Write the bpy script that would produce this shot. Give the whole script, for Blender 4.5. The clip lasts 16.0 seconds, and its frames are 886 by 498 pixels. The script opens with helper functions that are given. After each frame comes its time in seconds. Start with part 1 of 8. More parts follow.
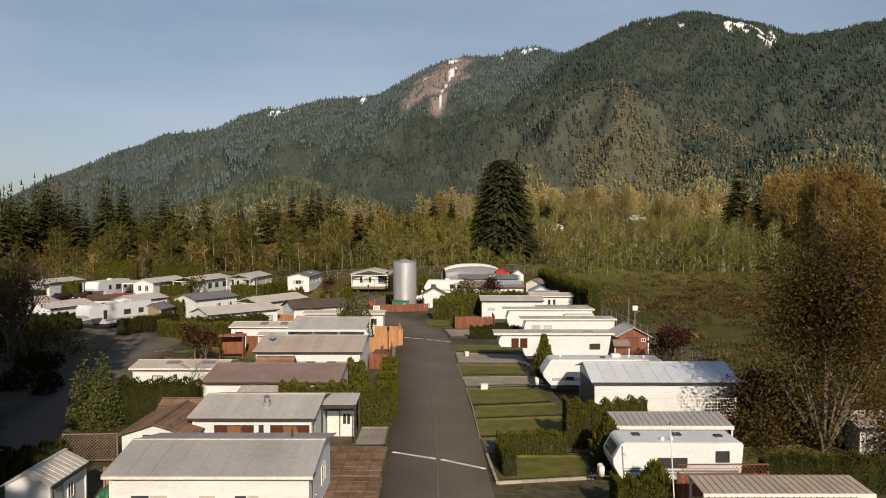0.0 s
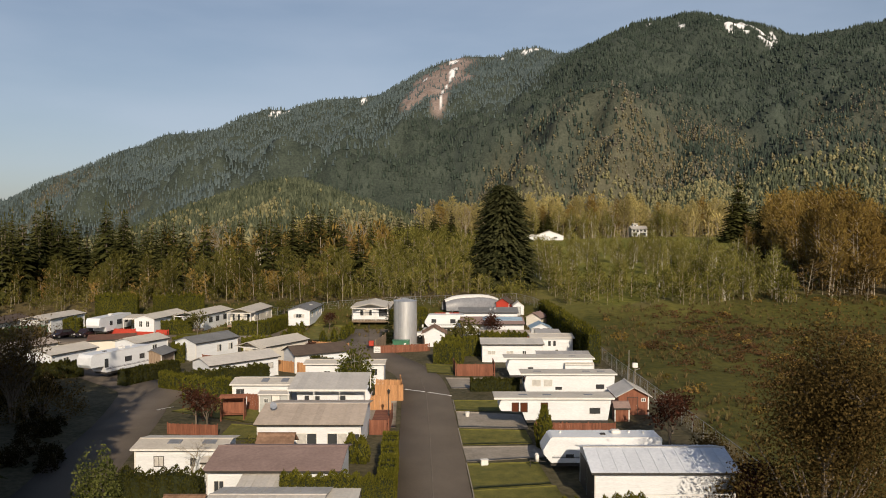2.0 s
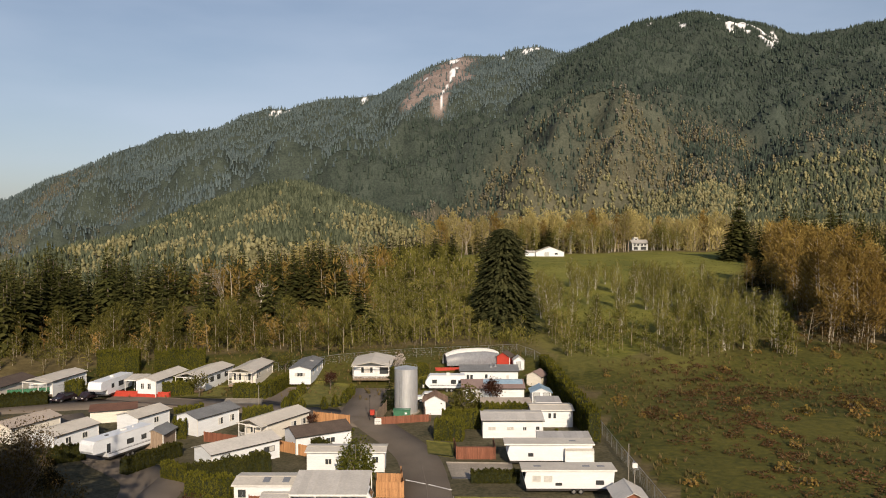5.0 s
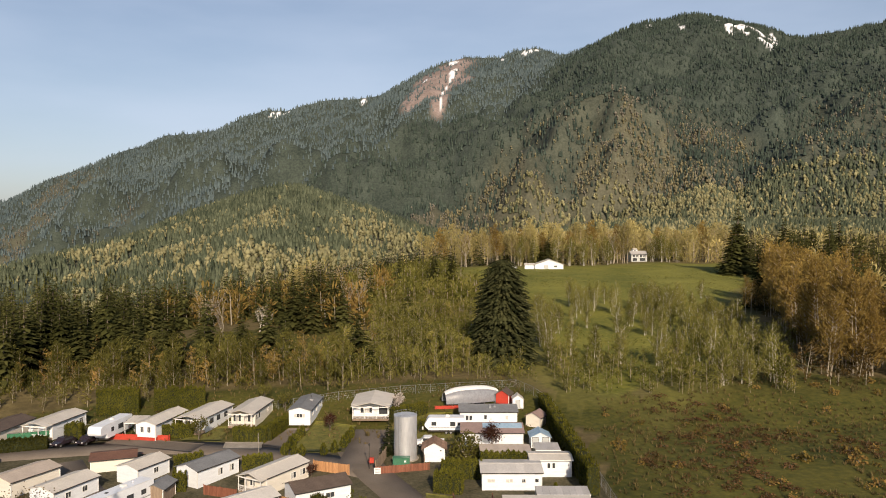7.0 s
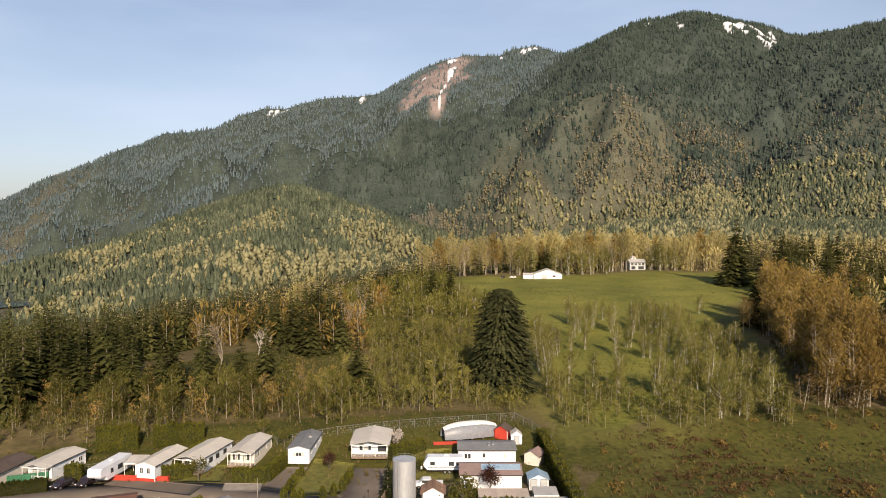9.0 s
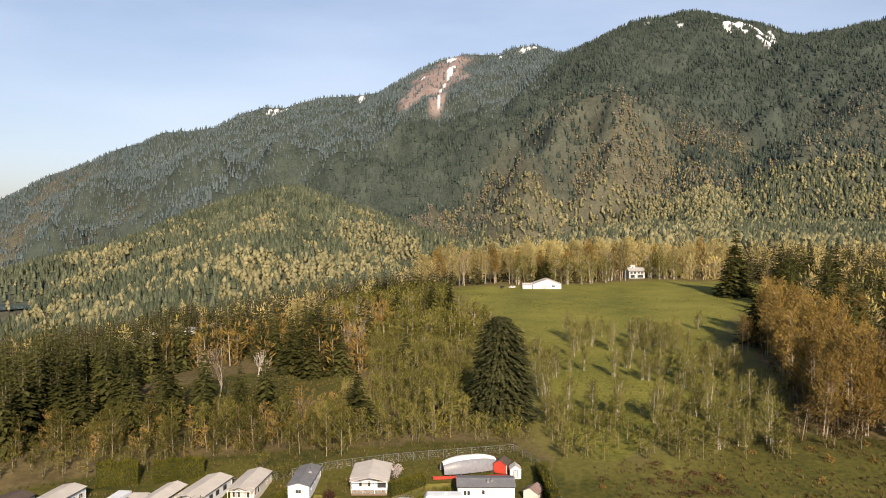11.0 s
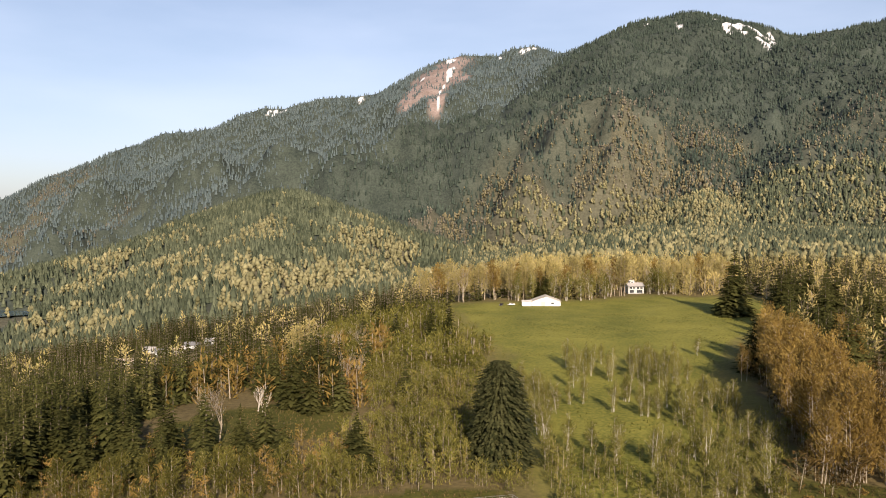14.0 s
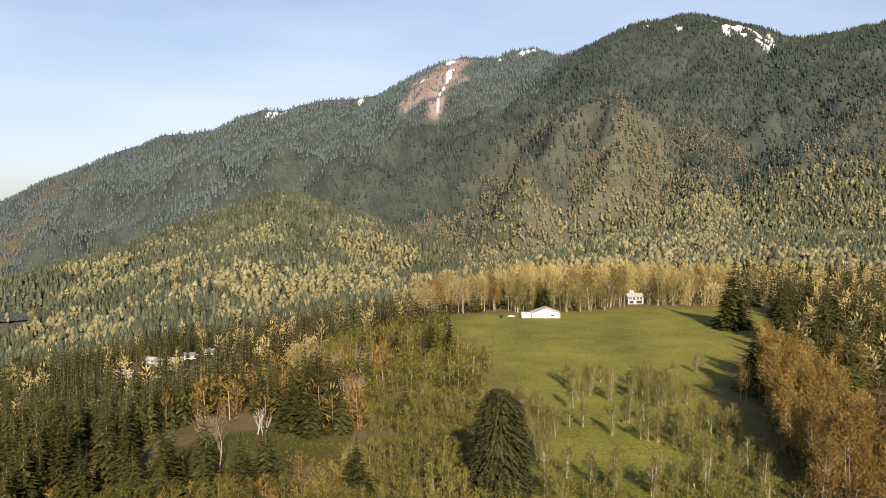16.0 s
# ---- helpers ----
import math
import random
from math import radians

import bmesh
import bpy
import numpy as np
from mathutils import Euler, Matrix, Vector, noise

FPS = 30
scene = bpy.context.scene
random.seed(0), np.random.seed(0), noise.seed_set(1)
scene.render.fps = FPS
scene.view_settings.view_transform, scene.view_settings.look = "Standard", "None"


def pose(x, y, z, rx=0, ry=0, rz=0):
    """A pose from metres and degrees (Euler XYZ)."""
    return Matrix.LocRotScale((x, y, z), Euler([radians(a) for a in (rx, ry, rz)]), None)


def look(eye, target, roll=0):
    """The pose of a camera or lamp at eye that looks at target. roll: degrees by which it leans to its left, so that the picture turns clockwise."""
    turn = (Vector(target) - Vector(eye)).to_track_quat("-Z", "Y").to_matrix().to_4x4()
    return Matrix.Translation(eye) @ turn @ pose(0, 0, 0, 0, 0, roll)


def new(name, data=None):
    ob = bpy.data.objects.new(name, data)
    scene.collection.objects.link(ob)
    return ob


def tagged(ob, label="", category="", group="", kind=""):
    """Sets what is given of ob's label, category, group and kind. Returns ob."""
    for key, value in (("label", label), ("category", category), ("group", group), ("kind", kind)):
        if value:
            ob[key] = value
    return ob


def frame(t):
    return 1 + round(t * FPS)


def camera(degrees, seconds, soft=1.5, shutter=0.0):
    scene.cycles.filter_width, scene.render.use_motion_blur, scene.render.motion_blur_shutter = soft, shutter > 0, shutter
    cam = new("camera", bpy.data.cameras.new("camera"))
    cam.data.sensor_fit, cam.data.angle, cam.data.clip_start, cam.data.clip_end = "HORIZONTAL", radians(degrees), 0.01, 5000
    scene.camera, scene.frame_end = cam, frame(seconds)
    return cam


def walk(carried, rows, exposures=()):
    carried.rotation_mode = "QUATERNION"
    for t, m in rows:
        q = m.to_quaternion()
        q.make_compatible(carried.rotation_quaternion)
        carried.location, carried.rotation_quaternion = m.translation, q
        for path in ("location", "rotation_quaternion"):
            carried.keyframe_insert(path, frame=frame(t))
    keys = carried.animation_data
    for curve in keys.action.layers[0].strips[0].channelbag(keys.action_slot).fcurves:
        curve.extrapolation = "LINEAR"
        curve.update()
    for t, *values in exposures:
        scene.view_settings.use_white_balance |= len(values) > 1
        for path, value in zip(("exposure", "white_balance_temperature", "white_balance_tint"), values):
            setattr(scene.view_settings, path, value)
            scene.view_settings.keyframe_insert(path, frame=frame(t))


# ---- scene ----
from functools import partial

# ---- camera and its climb ----
cam = camera(60, 16.0, soft=1.0)
PATH = [
    (0, pose(0, 0, 13.96, 88.436, 0, 0.153)),
    (0.5, pose(0, 0, 14.93, 88.417, 0, 0.157)),
    (1, pose(0, 0, 16.76, 88.448, 0, 0.160)),
    (1.5, pose(0, 0, 18.65, 88.455, 0, 0.175)),
    (2, pose(0, 0, 20.67, 88.390, 0, 0.186)),
    (2.5, pose(0, 0, 22.64, 88.360, 0, 0.209)),
    (3, pose(0, 0, 24.58, 88.300, 0, 0.227)),
    (3.5, pose(0, 0, 26.61, 88.260, 0, 0.239)),
    (4, pose(0, 0, 28.71, 88.195, 0, 0.237)),
    (6.5, pose(0, 0, 38.69, 88.198, 0, 0.200)),
    (7, pose(0, 0, 40.77, 88.209, 0, 0.181)),
    (7.5, pose(0, 0, 42.83, 88.126, 0, 0.173)),
    (8, pose(0, 0, 45.00, 88.084, 0, 0.131)),
    (8.5, pose(0, 0, 46.97, 88.025, 0, 0.090)),
    (9, pose(0, 0, 49.05, 87.977, 0, 0.083)),
    (11.5, pose(0, 0, 58.86, 87.776, 0, 0.018)),
    (12, pose(0, 0, 60.84, 87.750, 0, 0.004)),
    (12.5, pose(0, 0, 62.82, 87.732, 0, 0.000)),
    (13, pose(0, 0, 64.78, 87.717, 0, -0.002)),
    (13.5, pose(0, 0, 66.81, 87.738, 0, -0.001)),
    (14, pose(0, 0, 68.73, 87.736, 0, -0.005)),
    (14.5, pose(0, 0, 70.57, 87.773, 0, -0.020)),
    (15, pose(0, 0, 72.55, 87.776, 0, -0.029)),
    (15.5, pose(0, 0, 74.45, 87.754, 0, -0.033)),
    (16, pose(0, 0, 76.18, 87.771, 0, -0.027)),
]
walk(cam, PATH, exposures=[(0, -0.15, 6500, 13.5), (4, -0.05, 6500, 14), (9, 0.41, 6500, 17), (16, 0.65, 6500, 19.5)])

# ---- sky and sun ----
SUN_FROM = Vector((0.17, -0.88, 0.44)).normalized()
world = bpy.data.worlds.new("sky")
scene.world = world
world.use_nodes = True
wn, wl = world.node_tree.nodes, world.node_tree.links
sky = wn.new("ShaderNodeTexSky")
sky.sky_type, sky.sun_disc = "NISHITA", False
sky.sun_elevation = math.asin(SUN_FROM.z)
sky.sun_rotation = math.atan2(SUN_FROM.x, SUN_FROM.y)
sky.air_density, sky.dust_density, sky.ozone_density, sky.altitude = 1.0, 1.2, 1.2, 50
# thin high cloud spread over the whole sky
wc = wn.new("ShaderNodeTexCoord")
wm = wn.new("ShaderNodeMapping")
wm.inputs["Scale"].default_value = (1.2, 1.2, 5.0)
cloud = wn.new("ShaderNodeTexNoise")
cloud.inputs["Scale"].default_value, cloud.inputs["Detail"].default_value = 1.6, 6
ramp = wn.new("ShaderNodeValToRGB")
ramp.color_ramp.elements[0].position, ramp.color_ramp.elements[1].position = 0.34, 0.74
ramp.color_ramp.elements[0].color = (0.22, 0.22, 0.22, 1)
ramp.color_ramp.elements[1].color = (0.66, 0.66, 0.66, 1)
cmix = wn.new("ShaderNodeMix")
cmix.data_type = "RGBA"
cmix.inputs["B"].default_value = (6.9, 8.15, 9.7, 1)
wl.new(wc.outputs["Generated"], wm.inputs[0])
wl.new(wm.outputs[0], cloud.inputs["Vector"])
wl.new(cloud.outputs["Fac"], ramp.inputs[0])
updown = wn.new("ShaderNodeSeparateXYZ")
clear = wn.new("ShaderNodeMapRange")
clear.inputs["From Min"].default_value, clear.inputs["From Max"].default_value = 0.28, 0.60
clear.inputs["To Min"].default_value, clear.inputs["To Max"].default_value = 1.0, 0.08
thin = wn.new("ShaderNodeMath")
thin.operation = "MULTIPLY"
wl.new(wc.outputs["Generated"], updown.inputs[0])
wl.new(updown.outputs["Z"], clear.inputs[0])
wl.new(ramp.outputs[0], thin.inputs[0])
wl.new(clear.outputs[0], thin.inputs[1])
wl.new(thin.outputs[0], cmix.inputs["Factor"])
wl.new(sky.outputs[0], cmix.inputs["A"])
wl.new(cmix.outputs["Result"], wn["Background"].inputs[0])
wn["Background"].inputs[1].default_value = 0.079
sun = new("sun", bpy.data.lights.new("sun", "SUN"))
sun.data.energy, sun.data.angle, sun.data.color = 5.0, radians(0.55), (1.0, 0.845, 0.62)
sun.matrix_world = look(SUN_FROM * 100, (0, 0, 0))

# ---- materials ----
def surface(name, dark, light, scale=3.0, rough=0.8, bump=0.15, metallic=0.0, vary=0.0, fine=40.0, stretch=(1, 1, 1), island=False, spec=0.35):
    """Colour that drifts between two tones at a large and a fine scale, with fine relief. vary: brightness change from piece to piece."""
    m = bpy.data.materials.new(name)
    m.use_nodes = True
    n, l = m.node_tree.nodes, m.node_tree.links
    b = n["Principled BSDF"]
    geo = n.new("ShaderNodeNewGeometry")
    mp = n.new("ShaderNodeMapping")
    mp.inputs["Scale"].default_value = stretch
    l.new(geo.outputs["Position"], mp.inputs[0])
    big, small = n.new("ShaderNodeTexNoise"), n.new("ShaderNodeTexNoise")
    big.inputs["Scale"].default_value, big.inputs["Detail"].default_value = 1 / scale, 4
    small.inputs["Scale"].default_value, small.inputs["Detail"].default_value = fine / 10, 3
    for t in (big, small):
        l.new(mp.outputs[0], t.inputs["Vector"])
    add = n.new("ShaderNodeMath")
    add.operation = "MULTIPLY_ADD"
    add.inputs[1].default_value = 0.5
    l.new(small.outputs["Fac"], add.inputs[0])
    half = n.new("ShaderNodeMath")
    half.operation = "MULTIPLY"
    half.inputs[1].default_value = 0.5
    l.new(big.outputs["Fac"], half.inputs[0])
    l.new(half.outputs[0], add.inputs[2])
    rp = n.new("ShaderNodeValToRGB")
    rp.color_ramp.elements[0].position, rp.color_ramp.elements[1].position = 0.34, 0.66
    rp.color_ramp.elements[0].color, rp.color_ramp.elements[1].color = (*dark, 1), (*light, 1)
    l.new(add.outputs[0], rp.inputs[0])
    out = rp.outputs[0]
    if vary:
        hsv = n.new("ShaderNodeHueSaturation")
        mr = n.new("ShaderNodeMapRange")
        mr.inputs["To Min"].default_value, mr.inputs["To Max"].default_value = 1 - vary, 1 + vary
        if island:
            l.new(geo.outputs["Random Per Island"], mr.inputs[0])
        else:
            oi = n.new("ShaderNodeObjectInfo")
            l.new(oi.outputs["Random"], mr.inputs[0])
        l.new(mr.outputs[0], hsv.inputs["Value"])
        l.new(out, hsv.inputs["Color"])
        out = hsv.outputs[0]
    l.new(out, b.inputs["Base Color"])
    b.inputs["Roughness"].default_value, b.inputs["Metallic"].default_value = rough, metallic
    b.inputs["Specular IOR Level"].default_value = spec
    if bump:
        bp = n.new("ShaderNodeBump")
        bp.inputs["Strength"].default_value, bp.inputs["Distance"].default_value = bump, 0.05
        l.new(small.outputs["Fac"], bp.inputs["Height"])
        l.new(bp.outputs[0], b.inputs["Normal"])
    return m


def foliage(name, dark, light, tip=None, vary=0.35, through_light=0.3, patch=25.0, island=True):
    """Leaves or needles: two tones by patch and piece, some light passing through."""
    m = bpy.data.materials.new(name)
    m.use_nodes = True
    n, l = m.node_tree.nodes, m.node_tree.links
    n.remove(n["Principled BSDF"])
    geo = n.new("ShaderNodeNewGeometry")
    noise_ = n.new("ShaderNodeTexNoise")
    noise_.inputs["Scale"].default_value, noise_.inputs["Detail"].default_value = 1 / patch, 3
    l.new(geo.outputs["Position"], noise_.inputs["Vector"])
    oi = n.new("ShaderNodeObjectInfo")
    mixr = n.new("ShaderNodeMath")
    mixr.operation = "MULTIPLY_ADD"
    mixr.inputs[1].default_value = 0.55
    l.new(geo.outputs["Random Per Island"] if island else oi.outputs["Random"], mixr.inputs[0])
    sc = n.new("ShaderNodeMath")
    sc.operation = "MULTIPLY_ADD"
    sc.inputs[1].default_value, sc.inputs[2].default_value = 0.9, -0.22
    l.new(noise_.outputs["Fac"], sc.inputs[0])
    l.new(sc.outputs[0], mixr.inputs[2])
    rp = n.new("ShaderNodeValToRGB")
    rp.color_ramp.elements[0].position, rp.color_ramp.elements[1].position = 0.15, 0.85
    rp.color_ramp.elements[0].color, rp.color_ramp.elements[1].color = (*dark, 1), (*light, 1)
    if tip:
        e = rp.color_ramp.elements.new(0.97)
        e.color = (*tip, 1)
    l.new(mixr.outputs[0], rp.inputs[0])
    hsv = n.new("ShaderNodeHueSaturation")
    mr = n.new("ShaderNodeMapRange")
    mr.inputs["To Min"].default_value, mr.inputs["To Max"].default_value = 1 - vary, 1 + vary
    l.new(oi.outputs["Random"] if island else geo.outputs["Random Per Island"], mr.inputs[0])
    tone = n.new("ShaderNodeAttribute")
    tone.attribute_name = "tone"
    both = n.new("ShaderNodeMath")
    both.operation = "MULTIPLY_ADD"
    l.new(tone.outputs["Fac"], both.inputs[0])
    l.new(mr.outputs[0], both.inputs[1])
    l.new(mr.outputs[0], both.inputs[2])
    l.new(both.outputs[0], hsv.inputs["Value"])
    hue = n.new("ShaderNodeMath")
    hue.operation = "MULTIPLY_ADD"
    hue.inputs[1].default_value, hue.inputs[2].default_value = -0.035, 0.5
    l.new(tone.outputs["Fac"], hue.inputs[0])
    l.new(hue.outputs[0], hsv.inputs["Hue"])
    l.new(rp.outputs[0], hsv.inputs["Color"])
    d, t, mx = n.new("ShaderNodeBsdfDiffuse"), n.new("ShaderNodeBsdfTranslucent"), n.new("ShaderNodeMixShader")
    mx.inputs[0].default_value = through_light
    l.new(hsv.outputs[0], d.inputs[0])
    l.new(hsv.outputs[0], t.inputs[0])
    l.new(d.outputs[0], mx.inputs[1])
    l.new(t.outputs[0], mx.inputs[2])
    l.new(mx.outputs[0], n["Material Output"].inputs[0])
    return m


def glass_dark(name, tint):
    m = bpy.data.materials.new(name)
    m.use_nodes = True
    b = m.node_tree.nodes["Principled BSDF"]
    b.inputs["Base Color"].default_value = (*tint, 1)
    b.inputs["Roughness"].default_value, b.inputs["Specular IOR Level"].default_value = 0.06, 0.7
    return m


WHITE = surface("white_siding", (0.62, 0.645, 0.675), (0.77, 0.80, 0.835), 2.0, 0.6, 0.05, stretch=(1, 1, 6))
CREAM = surface("cream_siding", (0.62, 0.58, 0.50), (0.74, 0.70, 0.62), 2.0, 0.6, 0.05, stretch=(1, 1, 6))
GREYSIDE = surface("grey_siding", (0.36, 0.38, 0.38), (0.50, 0.52, 0.52), 2.0, 0.65, 0.05, stretch=(1, 1, 6))
SHELL = surface("trailer_shell", (0.65, 0.675, 0.705), (0.79, 0.82, 0.855), 3.0, 0.35, 0.03, stretch=(1, 1, 3))
ROOF_GREY = surface("grey_metal_roof", (0.34, 0.33, 0.32), (0.45, 0.435, 0.42), 2.5, 0.5, 0.06, vary=0.08)
ROOF_PALE = surface("pale_metal_roof", (0.46, 0.44, 0.405), (0.60, 0.57, 0.525), 2.0, 0.45, 0.06, vary=0.06)
ROOF_WHITE = surface("cream_sheet_roof", (0.47, 0.435, 0.38), (0.62, 0.58, 0.51), 3.0, 0.55, 0.06, vary=0.05)
ROOF_TAN = surface("tan_metal_roof", (0.40, 0.335, 0.275), (0.52, 0.44, 0.365), 2.0, 0.55, 0.06, vary=0.08)
ROOF_MAUVE = surface("mauve_brown_roof", (0.22, 0.155, 0.14), (0.31, 0.225, 0.20), 1.6, 0.8, 0.2)
ROOF_BROWN = surface("brown_shingle_roof", (0.15, 0.09, 0.06), (0.30, 0.19, 0.13), 1.2, 0.9, 0.5, vary=0.22)
ROOF_SKY = surface("bluish_white_metal_roof", (0.56, 0.60, 0.66), (0.70, 0.74, 0.80), 2.0, 0.35, 0.05, vary=0.04)
ROOF_RUST = surface("rust_brown_roof", (0.105, 0.052, 0.036), (0.165, 0.085, 0.058), 2.0, 0.85, 0.2)
ROOF_DARK = surface("dark_brown_roof", (0.075, 0.055, 0.045), (0.12, 0.09, 0.07), 1.6, 0.85, 0.2)
ROOF_SLATE = surface("slate_grey_roof", (0.14, 0.145, 0.15), (0.21, 0.215, 0.22), 2.0, 0.8, 0.2)
ROOF_BLUE = surface("blue_tarpaulin", (0.22, 0.34, 0.46), (0.36, 0.48, 0.58), 1.0, 0.45, 0.2)
TRIM_DARK = surface("dark_trim", (0.03, 0.028, 0.025), (0.055, 0.05, 0.045), 1.0, 0.6, 0.05)
TRIM_WHITE = surface("white_trim", (0.66, 0.65, 0.62), (0.80, 0.79, 0.76), 1.0, 0.5, 0.03)
METAL = surface("galvanised_steel", (0.42, 0.43, 0.44), (0.58, 0.59, 0.60), 0.8, 0.38, 0.05, metallic=0.85, stretch=(1, 1, 4))
TANKSTEEL = surface("aluminium_tank", (0.50, 0.51, 0.53), (0.66, 0.67, 0.68), 1.2, 0.42, 0.05, metallic=0.55, stretch=(1, 1, 0.2))
POLE = surface("weathered_pole", (0.20, 0.18, 0.15), (0.33, 0.30, 0.26), 0.6, 0.7, 0.1)
PANE = glass_dark("window_glass", (0.05, 0.055, 0.06))
PANE_BROWN = glass_dark("bronze_window_glass", (0.10, 0.035, 0.018))
CURTAIN = surface("curtained_window", (0.42, 0.41, 0.39), (0.58, 0.57, 0.54), 0.5, 0.25, 0.0)
BROWNPANEL = surface("red_brown_blind", (0.20, 0.075, 0.035), (0.30, 0.12, 0.06), 0.6, 0.5, 0.05)
CEDAR = surface("orange_cedar_wood", (0.36, 0.18, 0.08), (0.52, 0.28, 0.13), 0.6, 0.75, 0.2, vary=0.18, stretch=(3, 3, 0.4))
REDWOOD = surface("red_stained_wood", (0.15, 0.055, 0.032), (0.25, 0.10, 0.058), 0.8, 0.75, 0.2, vary=0.2, stretch=(3, 3, 0.4))
OLDWOOD = surface("weathered_wood", (0.17, 0.12, 0.085), (0.30, 0.23, 0.165), 0.8, 0.85, 0.3, vary=0.2, stretch=(3, 3, 0.4))
REDPAINT = surface("bright_red_paint", (0.36, 0.035, 0.02), (0.48, 0.06, 0.035), 1.0, 0.6, 0.05)
GREENBOX = surface("green_painted_steel", (0.035, 0.13, 0.075), (0.06, 0.19, 0.11), 1.0, 0.5, 0.05)
TARP = surface("green_tarpaulin", (0.02, 0.10, 0.05), (0.05, 0.19, 0.10), 0.5, 0.5, 0.4)
CONCRETE = surface("concrete", (0.22, 0.195, 0.16), (0.36, 0.32, 0.27), 1.6, 0.9, 0.3)
KERB = surface("kerb_concrete", (0.28, 0.25, 0.21), (0.42, 0.38, 0.33), 1.6, 0.9, 0.2, vary=0.1)
ASPHALT = surface("worn_asphalt", (0.108, 0.089, 0.070), (0.168, 0.139, 0.110), 5.0, 0.92, 0.35, fine=120)
ASPHALT_OLD = surface("old_grey_asphalt", (0.112, 0.092, 0.074), (0.178, 0.148, 0.120), 4.0, 0.92, 0.35, fine=120)
LINE = surface("road_paint", (0.55, 0.54, 0.51), (0.72, 0.71, 0.68), 0.8, 0.8, 0.2)
LAWN = surface("mown_lawn", (0.062, 0.068, 0.011), (0.190, 0.172, 0.036), 1.1, 0.95, 0.8, fine=90)
PAVER = surface("rusty_mossy_paving", (0.135, 0.080, 0.048), (0.25, 0.165, 0.105), 0.9, 0.92, 0.4, vary=0.2)
GRAVEL = surface("gravel_yard", (0.09, 0.075, 0.06), (0.17, 0.15, 0.12), 1.4, 0.95, 0.5, fine=90)
RUBBER = surface("tyre_rubber", (0.012, 0.012, 0.012), (0.025, 0.025, 0.025), 0.4, 0.85, 0.1)
RIM = surface("wheel_rim", (0.45, 0.45, 0.46), (0.6, 0.6, 0.61), 0.4, 0.3, 0.0, metallic=0.8)
CARDARK = surface("dark_car_paint", (0.02, 0.014, 0.018), (0.035, 0.025, 0.03), 2.0, 0.2, 0.0, spec=0.6)
CARWHITE = surface("white_car_paint", (0.66, 0.66, 0.66), (0.78, 0.78, 0.78), 2.0, 0.25, 0.0, spec=0.6)
STRIPE = surface("grey_stripe_paint", (0.16, 0.17, 0.19), (0.24, 0.25, 0.27), 0.6, 0.4, 0.0)
WATER = surface("lake_water", (0.03, 0.07, 0.11), (0.05, 0.09, 0.13), 200.0, 0.15, 0.05, spec=0.6)
BARK = surface("grey_brown_bark", (0.10, 0.08, 0.06), (0.20, 0.165, 0.125), 0.6, 0.95, 0.5, stretch=(3, 3, 0.5))
BARK_PALE = surface("pale_alder_bark", (0.24, 0.20, 0.145), (0.43, 0.375, 0.29), 0.6, 0.9, 0.4, stretch=(3, 3, 0.5))
BARK_DEAD = surface("bleached_dead_wood", (0.42, 0.38, 0.32), (0.62, 0.57, 0.50), 0.6, 0.9, 0.4)
NEEDLES = foliage("dark_fir_needles", (0.023, 0.027, 0.009), (0.090, 0.090, 0.029), vary=0.25, through_light=0.12)
SPRUCE = foliage("spruce_needles", (0.015, 0.019, 0.008), (0.078, 0.080, 0.034), vary=0.2, through_light=0.1, patch=4)
CEDARLEAF = foliage("cedar_hedge_sprays", (0.048, 0.054, 0.008), (0.155, 0.145, 0.024), (0.21, 0.185, 0.04), vary=0.2, through_light=0.2, patch=2.5)
# Cedar sprays again, darkened to put the shade on some hedges into colour.
SHADED_CEDARLEAF = foliage("shade_darkened_hedge_sprays", (0.022, 0.026, 0.007), (0.070, 0.068, 0.016), (0.10, 0.092, 0.024), vary=0.15, through_light=0.15, patch=2.5)
# Shade between the sprays, put into a near-black core colour.
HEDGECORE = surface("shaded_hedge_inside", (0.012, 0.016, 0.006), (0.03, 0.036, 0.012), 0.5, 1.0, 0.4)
LEAF_OLIVE = foliage("olive_spring_leaves", (0.050, 0.052, 0.012), (0.175, 0.160, 0.042), (0.28, 0.245, 0.075), vary=0.25, through_light=0.35)
LEAF_GREEN = foliage("fresh_green_leaves", (0.066, 0.080, 0.012), (0.165, 0.165, 0.034), (0.26, 0.23, 0.06), vary=0.25, through_light=0.35)
LEAF_GOLD = foliage("golden_brown_buds", (0.165, 0.108, 0.033), (0.33, 0.235, 0.068), (0.45, 0.34, 0.10), vary=0.25, through_light=0.35)
LEAF_DARK = foliage("bronze_green_leaves", (0.056, 0.040, 0.014), (0.160, 0.111, 0.040), (0.24, 0.155, 0.054), vary=0.2, through_light=0.25, patch=3)
LEAF_RED = foliage("dark_red_leaves", (0.034, 0.015, 0.010), (0.080, 0.034, 0.022), vary=0.2, through_light=0.25, patch=2)
LEAF_LAUREL = foliage("laurel_leaves", (0.030, 0.042, 0.010), (0.15, 0.16, 0.05), (0.24, 0.24, 0.10), vary=0.1, through_light=0.15, patch=1)
# Haze is put into the forest colours, bluest and lightest on the far range.
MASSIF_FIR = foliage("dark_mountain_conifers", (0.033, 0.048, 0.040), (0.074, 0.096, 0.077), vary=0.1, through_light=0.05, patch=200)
HAZE_FIR = foliage("haze_tinted_conifers", (0.066, 0.092, 0.098), (0.112, 0.145, 0.147), vary=0.08, through_light=0.05, patch=260)
